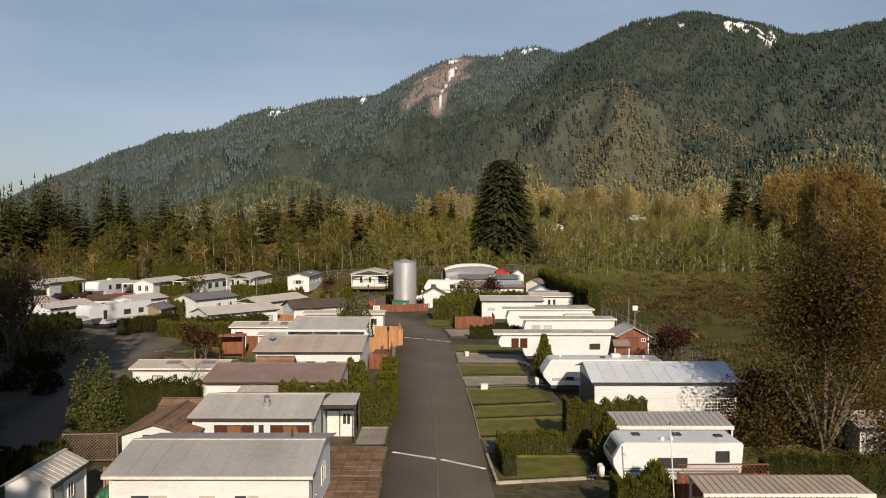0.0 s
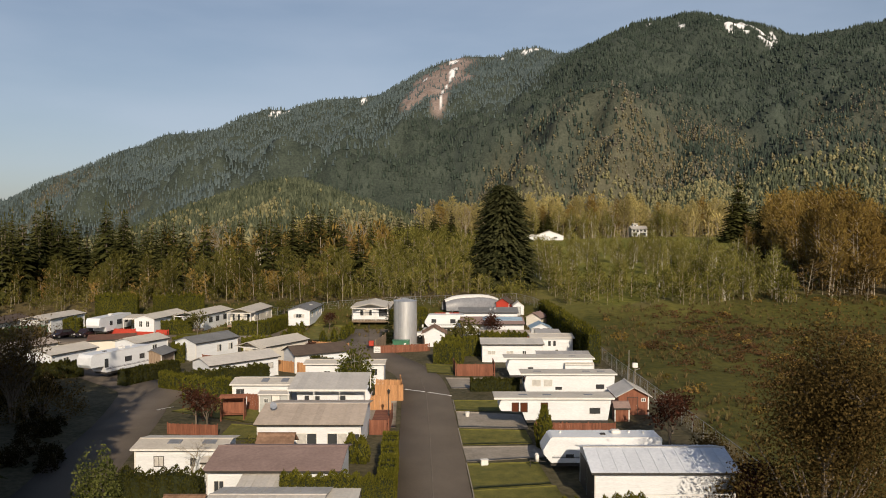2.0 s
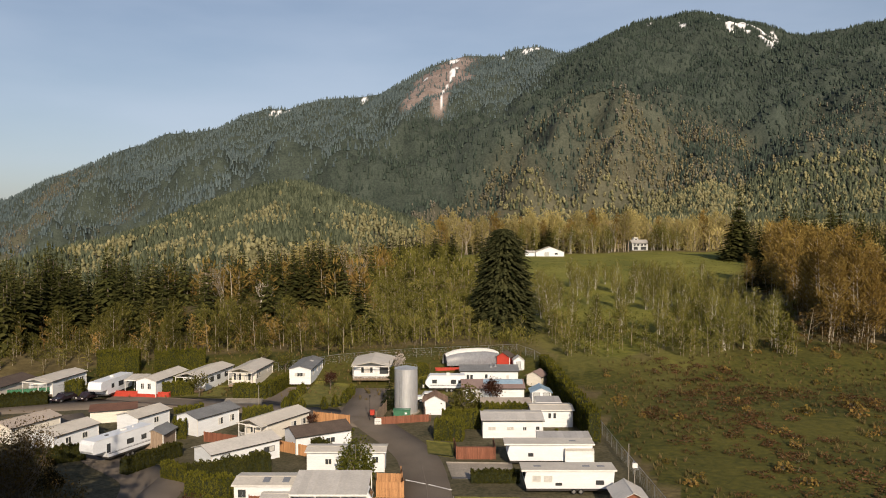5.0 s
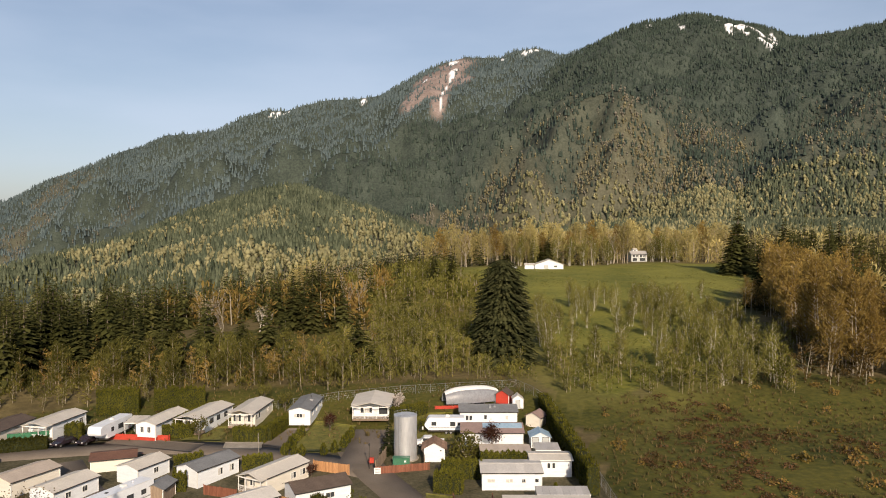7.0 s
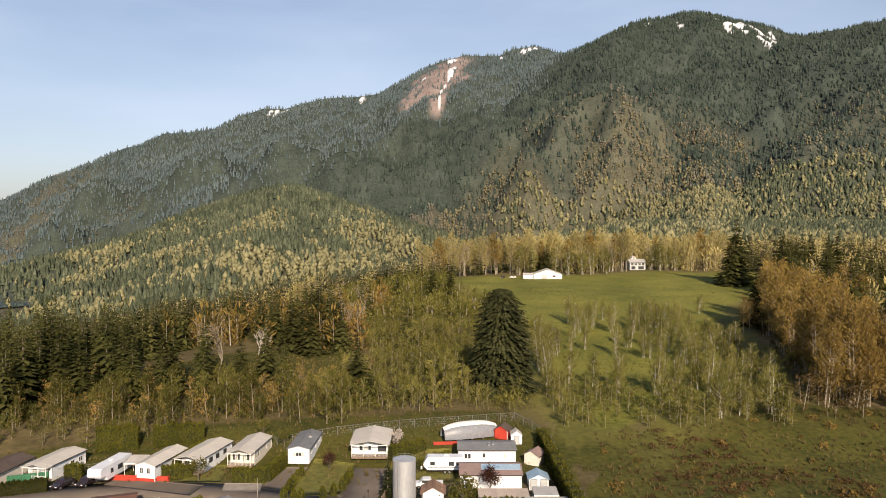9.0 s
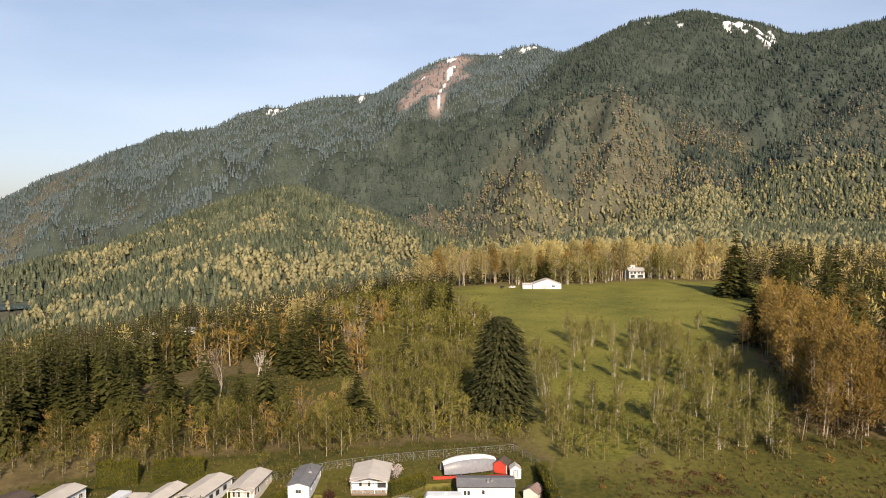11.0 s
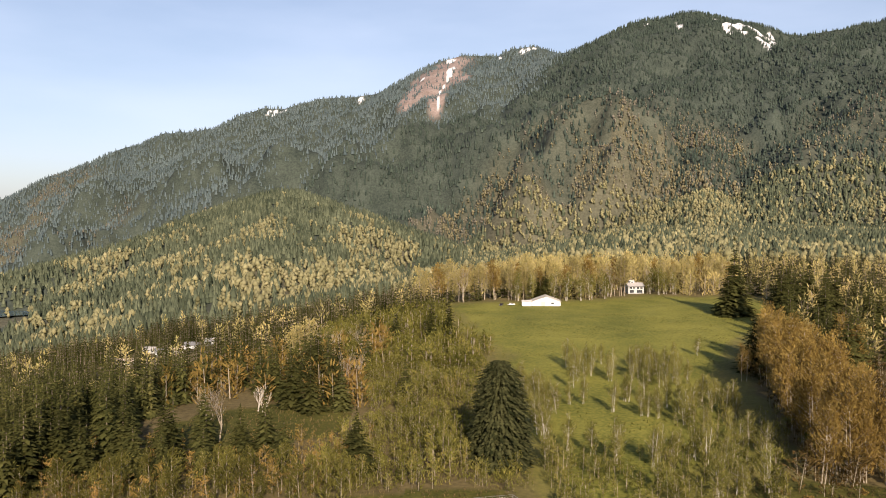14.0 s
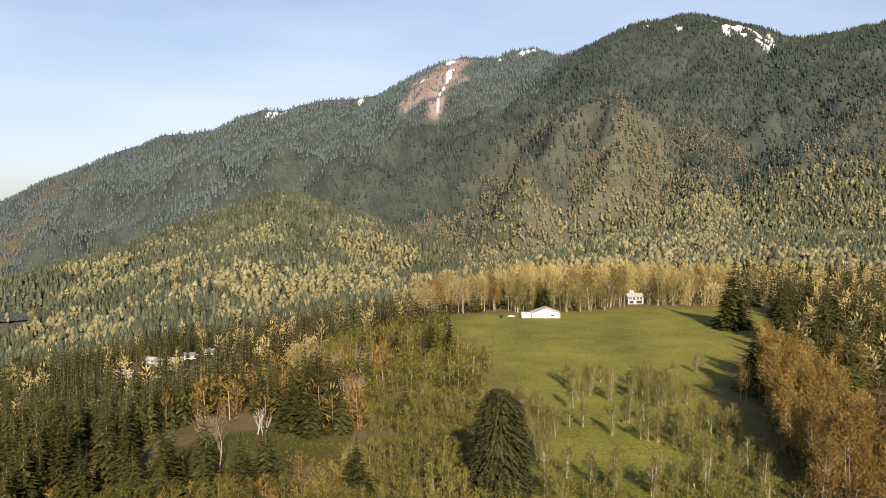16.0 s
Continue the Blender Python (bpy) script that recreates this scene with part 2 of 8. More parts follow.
# Lighter than the near needles, to carry the valley haze in the colour.
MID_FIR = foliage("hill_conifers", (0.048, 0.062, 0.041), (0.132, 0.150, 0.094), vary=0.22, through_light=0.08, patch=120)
FAR_LEAF = foliage("far_budding_trees", (0.185, 0.168, 0.100), (0.31, 0.280, 0.168), vary=0.2, through_light=0.2, patch=220)
FAR_TWIG = foliage("far_bare_trees", (0.170, 0.160, 0.128), (0.28, 0.258, 0.205), vary=0.2, through_light=0.15, patch=220)
DRYGRASS = foliage("dry_grass_blades", (0.11, 0.085, 0.035), (0.24, 0.19, 0.085), vary=0.2, through_light=0.3, patch=8)
BRACKEN = foliage("red_brown_bracken", (0.070, 0.042, 0.020), (0.165, 0.098, 0.045), vary=0.25, through_light=0.25, patch=6)
BLOSSOM = foliage("white_blossom", (0.45, 0.40, 0.36), (0.70, 0.62, 0.56), vary=0.1, through_light=0.3, patch=1)


def ground_material():
    """Soil and grass: lawn-green meadow, browner rough field, forest floor, rock and snow by the cover stored on the land."""
    m = bpy.data.materials.new("land")
    m.use_nodes = True
    n, l = m.node_tree.nodes, m.node_tree.links
    b = n["Principled BSDF"]
    b.inputs["Roughness"].default_value, b.inputs["Specular IOR Level"].default_value = 0.95, 0.2
    geo = n.new("ShaderNodeNewGeometry")

    def tone(dark, light, scale, fine):
        a, c = n.new("ShaderNodeTexNoise"), n.new("ShaderNodeTexNoise")
        a.inputs["Scale"].default_value, a.inputs["Detail"].default_value = 1 / scale, 5
        c.inputs["Scale"].default_value, c.inputs["Detail"].default_value = 1 / fine, 4
        for t in (a, c):
            l.new(geo.outputs["Position"], t.inputs["Vector"])
        s = n.new("ShaderNodeMath")
        s.operation = "ADD"
        l.new(a.outputs["Fac"], s.inputs[0])
        l.new(c.outputs["Fac"], s.inputs[1])
        h = n.new("ShaderNodeMath")
        h.operation = "MULTIPLY"
        h.inputs[1].default_value = 0.5
        l.new(s.outputs[0], h.inputs[0])
        r = n.new("ShaderNodeValToRGB")
        r.color_ramp.elements[0].position, r.color_ramp.elements[1].position = 0.36, 0.64
        r.color_ramp.elements[0].color, r.color_ramp.elements[1].color = (*dark, 1), (*light, 1)
        l.new(h.outputs[0], r.inputs[0])
        return r.outputs[0]

    out = tone((0.080, 0.063, 0.027), (0.165, 0.130, 0.058), 14, 1.5)
    for cover, dark, light, scale, fine in (
        ("canopy", (0.024, 0.034, 0.028), (0.066, 0.082, 0.066), 70, 6),
        ("budding", (0.105, 0.090, 0.050), (0.23, 0.195, 0.115), 60, 6),
        ("field", (0.036, 0.042, 0.007), (0.106, 0.096, 0.018), 16, 1.1),
        ("meadow", (0.090, 0.100, 0.014), (0.232, 0.220, 0.042), 26, 1.2),
        ("yard", (0.042, 0.041, 0.020), (0.125, 0.108, 0.065), 5, 0.5),
        ("rock", (0.16, 0.125, 0.112), (0.29, 0.235, 0.215), 60, 9),
        ("snow", (0.70, 0.72, 0.75), (0.88, 0.89, 0.90), 90, 30),
    ):
        at = n.new("ShaderNodeAttribute")
        at.attribute_name = cover
        mx = n.new("ShaderNodeMix")
        mx.data_type = "RGBA"
        l.new(at.outputs["Fac"], mx.inputs["Factor"])
        l.new(out, mx.inputs["A"])
        l.new(tone(dark, light, scale, fine), mx.inputs["B"])
        out = mx.outputs["Result"]
    l.new(out, b.inputs["Base Color"])
    nb = n.new("ShaderNodeTexNoise")
    nb.inputs["Scale"].default_value, nb.inputs["Detail"].default_value = 1.4, 6
    l.new(geo.outputs["Position"], nb.inputs["Vector"])
    bp = n.new("ShaderNodeBump")
    bp.inputs["Strength"].default_value, bp.inputs["Distance"].default_value = 0.7, 0.3
    l.new(nb.outputs["Fac"], bp.inputs["Height"])
    l.new(bp.outputs[0], b.inputs["Normal"])
    return m


LAND = ground_material()

LEAF_PALE = foliage("pale_yellow_buds", (0.27, 0.228, 0.096), (0.48, 0.410, 0.165), (0.58, 0.505, 0.20), vary=0.2, through_light=0.3, patch=30)
# Lightened a little to hold the haze over the valley.
LEAF_VALLEY = foliage("yellow_green_buds", (0.205, 0.197, 0.108), (0.35, 0.330, 0.175), (0.43, 0.403, 0.21), vary=0.2, through_light=0.25, patch=90)
LEAF_BIRCH = foliage("young_birch_leaves", (0.125, 0.125, 0.032), (0.290, 0.265, 0.078), (0.39, 0.35, 0.12), vary=0.2, through_light=0.4, patch=14)
LEAF_THICKET = foliage("thicket_leaves", (0.082, 0.084, 0.018), (0.225, 0.208, 0.054), (0.31, 0.255, 0.085), vary=0.2, through_light=0.35, patch=16)
# Near-black leaf colour that carries the deep shade beside the side lane.
LEAF_SHADE = foliage("shade_toned_shrub_leaves", (0.012, 0.011, 0.005), (0.045, 0.036, 0.014), vary=0.2, through_light=0.1, patch=3)
SEAM = surface("pale_road_seam", (0.13, 0.11, 0.088), (0.19, 0.16, 0.13), 1.5, 0.9, 0.2)

# ---- small tools for building ----
def link(name, V, F, mats, mi=None, parent=None, smooth=False, label=""):
    """One mesh object from arrays of corners and faces."""
    me = bpy.data.meshes.new(name)
    V, F = np.asarray(V, np.float32), np.asarray(F, np.int32)
    me.vertices.add(len(V))
    me.vertices.foreach_set("co", V.ravel())
    k = F.shape[1]
    me.loops.add(F.size)
    me.loops.foreach_set("vertex_index", F.ravel())
    me.polygons.add(len(F))
    me.polygons.foreach_set("loop_start", np.arange(0, F.size, k, dtype=np.int32))
    for m in (mats if isinstance(mats, (list, tuple)) else [mats]):
        me.materials.append(m)
    if mi is not None:
        me.polygons.foreach_set("material_index", np.asarray(mi, np.int32))
    if smooth:
        me.polygons.foreach_set("use_smooth", np.ones(len(F), bool))
    me.update(calc_edges=True)
    ob = new(name, me)
    if parent is not None:
        ob.parent = parent
    if label:
        ob["label"] = label
    return ob


def part(name, bm, material, parent, label="", smooth=False):
    """Links a bmesh as one mesh object under a thing or part."""
    me = bpy.data.meshes.new(name)
    bm.normal_update()
    bm.to_mesh(me)
    bm.free()
    me.materials.append(material)
    if smooth:
        for p in me.polygons:
            p.use_smooth = True
    ob = new(name, me)
    ob.parent = parent
    if label:
        ob["label"] = label
    return ob


def thing(name, m, label, category, group="", kind=""):
    """The Empty at the base of a thing, that carries its parts."""
    ob = new(name)
    ob.matrix_basis = m
    return tagged(ob, label, category, group, kind)


def add_box(bm, x0, x1, y0, y1, z0, z1, bevel=0.0, turn=None):
    m = Matrix.Translation(((x0 + x1) / 2, (y0 + y1) / 2, (z0 + z1) / 2)) @ Matrix.Diagonal((abs(x1 - x0), abs(y1 - y0), abs(z1 - z0), 1))
    made = bmesh.ops.create_cube(bm, size=1, matrix=(turn @ m) if turn else m)
    if bevel:
        edges = list({e for v in made["verts"] for e in v.link_edges})
        bmesh.ops.bevel(bm, geom=edges, offset=bevel, segments=1, affect="EDGES")


def boxed(*args, **kw):
    bm = bmesh.new()
    add_box(bm, *args, **kw)
    return bm


def add_tube(bm, a, b, r0, r1=None, n=8):
    a, b = Vector(a), Vector(b)
    d = b - a
    m = Matrix.Translation((a + b) / 2) @ d.to_track_quat("Z", "Y").to_matrix().to_4x4()
    bmesh.ops.create_cone(bm, cap_ends=True, segments=n, radius1=r0, radius2=r0 if r1 is None else r1, depth=d.length, matrix=m)


def tubed(a, b, r0, r1=None, n=8):
    bm = bmesh.new()
    add_tube(bm, a, b, r0, r1, n)
    return bm


def prism(points, y0, y1, bevel=0.0):
    """A side outline (x, z), drawn out across y."""
    bm = bmesh.new()
    a = [bm.verts.new((x, y0, z)) for x, z in points]
    b = [bm.verts.new((x, y1, z)) for x, z in points]
    bm.faces.new(a)
    bm.faces.new(b[::-1])
    k = len(points)
    for i in range(k):
        bm.faces.new((a[i], b[i], b[(i + 1) % k], a[(i + 1) % k]))
    bmesh.ops.recalc_face_normals(bm, faces=bm.faces)
    if bevel:
        bmesh.ops.bevel(bm, geom=list(bm.edges), offset=bevel, segments=2, affect="EDGES", profile=0.6)
    return bm


# ---- the lie of the land ----
def lattice(ix, iy, seed):
    v = np.sin(ix * 127.1 + iy * 311.7 + seed * 74.7) * 43758.5453
    return v - np.floor(v)


def value_noise(x, y, seed=0.0):
    ix, iy = np.floor(x), np.floor(y)
    fx, fy = x - ix, y - iy
    fx, fy = fx * fx * (3 - 2 * fx), fy * fy * (3 - 2 * fy)
    a = lattice(ix, iy, seed) * (1 - fx) + lattice(ix + 1, iy, seed) * fx
    b = lattice(ix, iy + 1, seed) * (1 - fx) + lattice(ix + 1, iy + 1, seed) * fx
    return a * (1 - fy) + b * fy


def fbm(x, y, size, octaves=4, seed=0.0):
    """About 0 to 1, centred on 0.5."""
    total, weight, out = 0.0, 1.0, 0.0
    for k in range(octaves):
        out = out + weight * value_noise(x / size, y / size, seed + k * 3.1)
        total, weight, size = total + weight, weight * 0.5, size * 0.5
    return out / total


def smooth(a, b, x):
    s = np.clip((x - a) / (b - a), 0, 1)
    return s * s * (3 - 2 * s)


# crests: points (x, y, z) along each ridge, and how steeply the sides fall
FAR_RANGE = [(-3176, 4600, 110), (-2668, 4600, 196), (-2533, 4600, 235), (-2326, 4600, 346), (-2096, 4600, 425), (-1913, 4600, 503), (-1777, 4600, 543),
             (-1652, 4600, 595), (-1513, 4600, 602), (-1306, 4600, 630), (-1181, 4600, 708), (-1066, 4600, 742), (-951, 4600, 737), (-859, 4600, 765),
             (-724, 4600, 797), (-470, 4600, 815), (-277, 4600, 848), (-185, 4600, 885), (-127, 4600, 965), (-12, 4600, 1018), (123, 4600, 1055),
             (323, 4500, 1028), (412, 4500, 1068), (515, 4500, 1087), (591, 4500, 1067), (816, 4500, 985), (1250, 4500, 930)]
MASSIF = [(-130, 2050, 50), (40, 2500, 160), (270, 3100, 400), (540, 3500, 640), (670, 3850, 770), (744, 4100, 925), (875, 4150, 995), (986, 4180, 1065),
          (1053, 4200, 1148), (1234, 4250, 1182), (1319, 4280, 1216), (1388, 4300, 1228), (1496, 4300, 1196), (1533, 4280, 1115), (1723, 4250, 1078),
          (1892, 4250, 1093), (1962, 4200, 1075), (2055, 4150, 1086), (2177, 4150, 1108), (2379, 4150, 1150), (3200, 4200, 1300)]
CRESTS = [
    # long range on the far side of the valley, its forest tinted for haze
    (FAR_RANGE, 0.58),
    # main massif with its summit, and the long spur that comes down to the valley
    (MASSIF, 0.47),
    # nose below the summit
    ([(1080, 4150, 1090), (960, 3500, 760), (900, 3000, 500), (820, 2500, 290), (660, 1950, 120), (560, 1600, 55)], 0.42),
    # spur that closes the side valley
    ([(2300, 2900, 780), (1600, 2600, 520), (1340, 2400, 445), (1100, 2200, 300), (900, 2000, 180), (720, 1750, 80)], 0.5),
    # wooded knoll in the valley
    ([(-370, 1830, 132), (-335, 1700, 112), (-300, 1350, 40), (-265, 1000, -14), (-240, 700, -46)], 0.34),
]


LAKE, LAKE_Z = (-775.0, 1240.0, 108.0, 62.0), -86.0


def ground(x, y):
    """Height of the land at x, y (arrays)."""
    x, y = np.asarray(x, float), np.asarray(y, float)
    z = np.interp(y, [-6000, 0, 60, 110, 150, 160, 167, 190, 265, 440, 600, 900, 1500, 5000], [-1.5, -0.4, -0.2, 0, 1.0, 2.2, 3.6, 4.5, 6.5, 12, 15.5, 20, 35, 60])
    s = (-x - 45) + 0.35 * (y - 260)
    z = z - 0.17 * np.maximum(s, 0) * smooth(0, 120, s) * smooth(190, 300, y)
    z = np.maximum(z, -200)
    far = smooth(180, 700, y)
    rough = fbm(x, y, 420, 5, 1.0) - 0.5
    for points, fall in CRESTS:
        best = np.full(np.shape(x), -1e9)
        for (ax, ay, az), (bx, by, bz) in zip(points, points[1:]):
            dx, dy = bx - ax, by - ay
            t = np.clip(((x - ax) * dx + (y - ay) * dy) / (dx * dx + dy * dy), 0, 1)
            d = np.hypot(x - ax - t * dx, y - ay - t * dy)
            d = np.maximum(d - 15, 0)
            best = np.maximum(best, az - 0.004 * ay * (ay > 3000) + t * (bz - az) - fall * d * (1 + 0.8 * rough * np.clip(d / 300, 0, 1)))
        k = 22.0
        h = np.clip(0.5 + 0.5 * (best - z) / k, 0, 1)
        z = np.where(far > 0, z * (1 - h) + best * h + k * h * (1 - h) * 0.5, z)
    gullies = 1 - np.abs(2 * fbm(x + 0.35 * y, y * 0.45, 240, 3, 14.0) - 1)
    z = z + 95 * (gullies - 0.72) * smooth(1900, 2500, y) * smooth(4250, 3700, y) * np.clip((z - 60) / 240, 0, 1)
    hills = 130 * (fbm(x, y, 330, 4, 5.0) - 0.5) * smooth(900, 2600, y) * smooth(4150, 3300, y)
    z = z + hills * np.clip((z + 60) / 250, 0, 1) + far * 5 * (fbm(x, y, 60, 3, 9.0) - 0.5)
    w = smooth(1.5, 1.05, np.hypot((x - LAKE[0]) / LAKE[2], (y - LAKE[1]) / LAKE[3]))
    return z * (1 - w) + (LAKE_Z - 2.5) * w


def ground_at(x, y):
    return float(ground(np.array([x]), np.array([y]))[0])


def inside(x, y, poly):
    """Which of the points lie in the outline."""
    hit = np.zeros(np.shape(x), bool)
    for (ax, ay), (bx, by) in zip(poly, poly[1:] + poly[:1]):
        cross = ((ay > y) != (by > y)) & (x < (bx - ax) * (y - ay) / ((by - ay) if by != ay else 1e-9) + ax)
        hit ^= cross
    return hit


PARK = [(-95, -60), (27, -60), (25, 165), (15, 176), (-23, 164), (-80, 136), (-110, 120)]
MEADOW = [(-2, 508), (14, 372), (24, 330), (20, 232), (24, 180), (40, 158), (70, 190), (92, 196), (97, 240), (111, 290), (128, 330), (150, 372), (172, 400), (225, 480), (215, 530), (150, 548), (120, 530), (60, 512)]
FIELD = [(25, -40), (200, -40), (190, 150), (140, 172), (96, 184), (70, 192), (40, 168), (26, 176)]
CLEARING = [(-85, 212), (-60, 208), (-30, 222), (-28, 250), (-52, 262), (-80, 245)]
STRIP = [(-90, 128), (-24, 163), (16, 175), (14, 182), (-25, 178), (-60, 168), (-100, 150)]
ROCKS = [(60, 4420, 110, 150), (-20, 4250, 140, 190), (-90, 4060, 120, 170), (-150, 3900, 75, 130), (-30, 3720, 40, 130), (90, 4150, 60, 130), (760, 3700, 45, 110)]
SNOWS = [(1432, 4060, 16, 45), (1375, 3780, 22, 55), (1355, 3690, 14, 55), (1420, 3660, 16, 36), (1470, 3600, 13, 50), (1462, 3490, 10, 50), (1412, 3752, 34, 40), (1455, 3800, 30, 36), (1497, 3840, 34, 34), (1510, 3782, 22, 50), (1516, 3730, 18, 45), (1545, 3712, 30, 30), (1600, 3758, 20, 60), (1635, 3870, 14, 40),
         (1212, 4040, 12, 40), (1168, 3846, 11, 40), (1085, 4110, 16, 30), (2235, 4215, 10, 30), (45, 4520, 26, 50), (36, 4255, 12, 70), (28, 4160, 5, 60), (8, 4060, 5, 40), (-14, 3940, 5, 40), (-24, 3680, 7, 40), (-110, 4230, 10, 40), (60, 4330, 14, 40), (322, 4394, 12, 25), (490, 4430, 14, 34), (455, 4425, 18, 30), (530, 4440, 22, 20), (-1020, 4540, 14, 40), (-985, 4535, 12, 46), (-940, 4540, 24, 20), (-480, 4530, 16, 24)]


def covers(x, y):
    """How far each kind of cover reaches at x, y."""
    ragged = 14 * (fbm(x, y, 9, 3, 2.0) - 0.5)
    meadow = sum(inside(x + ragged + 9 * math.cos(k * 0.7 + k * k), y + ragged + 9 * math.sin(k * 0.7 + k * k), MEADOW).astype(float) for k in range(8)) / 8
    field = (inside(x + ragged, y - ragged, FIELD) | inside(x + ragged, y, CLEARING) | inside(x + ragged * 0.3, y, STRIP)).astype(float)
    park = inside(x, y, PARK)
    yard = (park & (y < 141 + ragged)).astype(float)
    field = np.maximum(field, (park & (y >= 141 + ragged)).astype(float))
    rock = np.zeros(np.shape(x))
    snow = np.zeros(np.shape(x))
    for cx, cy, rx, ry in ROCKS:
        rock = np.maximum(rock, smooth(1.25, 0.7, np.hypot((x - cx) / rx, (y - cy) / ry) + 0.9 * (fbm(x, y, 110, 4, 3.0) - 0.5)))
    for cx, cy, rx, ry in SNOWS:
        snow = np.maximum(snow, smooth(1.1, 0.95, np.hypot((x - cx) / rx, (y - cy) / ry) + 1.3 * (fbm(x * 1.4, y * 0.5, 26, 3, 4.0) - 0.45)))
    return {"field": field * (1 - meadow), "meadow": meadow, "yard": yard, "rock": rock, "snow": snow}


# stands of budding broadleaf trees on the knoll and in the valley: x, y and half widths
STANDS = [(-475, 1290, 120, 55), (-400, 1180, 60, 40), (-259, 1040, 60, 40), (-130, 1460, 85, 130), (-160, 1210, 45, 70), (-60, 1300, 60, 60),
          (-640, 1420, 70, 50), (-330, 960, 45, 35), (-430, 1000, 40, 30), (-210, 880, 40, 40), (-90, 950, 45, 60), (-560, 1100, 50, 30), (-180, 1700, 40, 60), (-70, 1060, 80, 80), (-30, 800, 50, 60), (-120, 1330, 50, 50), (20, 960, 60, 60), (-330, 1420, 50, 45)]


def leafy_share(x, y, z):
    """Where budding broadleaf woods stand among the conifers: stands in the valley, the lower slopes of the massif, a belt behind the meadow."""
    u = x / np.maximum(y, 1)
    patches = fbm(x, y, 150, 3, 21.0)
    share = (0.05 + 0.75 * smooth(0.60, 0.64, patches)) * smooth(190, 80, z)
    share = share * (1 - 0.7 * smooth(360, 240, np.hypot(x + 350, y - 1760)))
    ragged = 0.9 * (fbm(x, y, 55, 3, 24.0) - 0.5)
    for cx, cy, rx, ry in STANDS:
        share = np.maximum(share, 0.82 * smooth(1.15, 0.75, np.hypot((x - cx) / rx, (y - cy) / ry) + ragged))
    roof = np.interp(u, [0.0, 0.10, 0.17, 0.22, 0.30, 0.38, 0.42, 0.46, 0.60], [150, 300, 500, 545, 480, 380, 290, 400, 600])
    brown = smooth(-0.02, 0.08, u) * smooth(roof + 60, roof - 110, z + 160 * (fbm(x, y, 210, 3, 26.0) - 0.5)) * smooth(3700, 3300, y)
    share = np.maximum(share, brown * (0.30 + 0.46 * smooth(0.44, 0.50, fbm(x, y, 150, 3, 22.0))) * (1 - 0.6 * smooth(0.33, 0.42, u)))
    share = share * np.where((u < -0.02) & (y > 2150), 0.12, 1.0)
    left = smooth(-0.36, -0.50, u) * smooth(2600, 3200, y) * smooth(420, 250, z)
    share = np.maximum(share, left * smooth(0.45, 0.55, fbm(x, y, 300, 3, 23.0)) * 0.6)
    belt = smooth(500, 580, y) * smooth(900, 760, y) * smooth(-0.06, 0.02, u)
    share = share * np.where((u < -0.04) & (y < 760), 0.08, 1.0)
    return np.clip(np.maximum(share, belt * 0.82), 0, 0.84)


SHEET = {}


def lay(x, y):
    """Height of the built sheet at x, y, in front of the camera."""
    i = np.clip(np.interp(np.arctan2(x, y), SHEET["turn"], np.arange(540.0)), 0, 538.999)
    j = np.clip(np.interp(np.hypot(x, y), SHEET["reach"], np.arange(float(len(SHEET["reach"])))), 0, len(SHEET["reach"]) - 1.001)
    a, b = i.astype(int), j.astype(int)
    i, j, z = i - a, j - b, SHEET["z"]
    return (z[b, a] * (1 - i) + z[b, a + 1] * i) * (1 - j) + (z[b + 1, a] * (1 - i) + z[b + 1, a + 1] * i) * j


def build_ground():
    """One sheet from under the camera to the far side of the ranges."""
    turn = np.radians(np.concatenate([np.linspace(-37, 37, 540), np.linspace(37, 323, 60)[1:-1]]))
    reach = np.concatenate([np.linspace(0, 60, 16), np.linspace(60, 320, 90)[1:], np.geomspace(320, 2000, 70)[1:], np.linspace(2000, 4900, 110)[1:], np.linspace(4900, 5700, 14)[1:]])
    a, r = np.meshgrid(turn, reach)
    x, y = np.sin(a) * r, np.cos(a) * r
    z = ground(x, y)
    rows, cols = x.shape
    i = np.arange(rows - 1)[:, None] * cols
    j = np.arange(cols)[None, :]
    k = (j + 1) % cols
    F = np.stack([i + j, i + k, i + cols + k, i + cols + j], -1).reshape(-1, 4)[:, ::-1]
    SHEET.update(turn=turn[:540], reach=reach, z=z[:, :540])
    ob = link("ground", np.stack([x, y, z], -1).reshape(-1, 3), F[:, ::-1], LAND, smooth=True)
    cover_all = covers(x.ravel(), y.ravel())
    wooded = smooth(620, 900, y.ravel())
    cover_all["canopy"], cover_all["budding"] = wooded, 0.5 * wooded * leafy_share(x.ravel(), y.ravel(), z.ravel())
    for cover, value in cover_all.items():
        at = ob.data.attributes.new(cover, "FLOAT", "POINT")
        at.data.foreach_set("value", np.asarray(value, np.float32))
    return tagged(ob, "grassy valley floor rising into steep wooded mountains", "ground", kind="structure")


build_ground()

# lake in the low ground of the valley
la = np.linspace(0, 2 * np.pi, 40, endpoint=False)
lake_r = 1 + 0.12 * np.sin(3 * la + 1) + 0.08 * np.sin(5 * la)
lv = np.stack([LAKE[0] + LAKE[2] * lake_r * np.cos(la), LAKE[1] + LAKE[3] * lake_r * np.sin(la), np.full(40, LAKE_Z)], -1)
tagged(link("water", np.vstack([[(LAKE[0], LAKE[1], LAKE_Z)], lv]), [(0, 1 + i, 1 + (i + 1) % 40) for i in range(40)], WATER), "calm blue lake among the valley woods", "water", kind="structure")


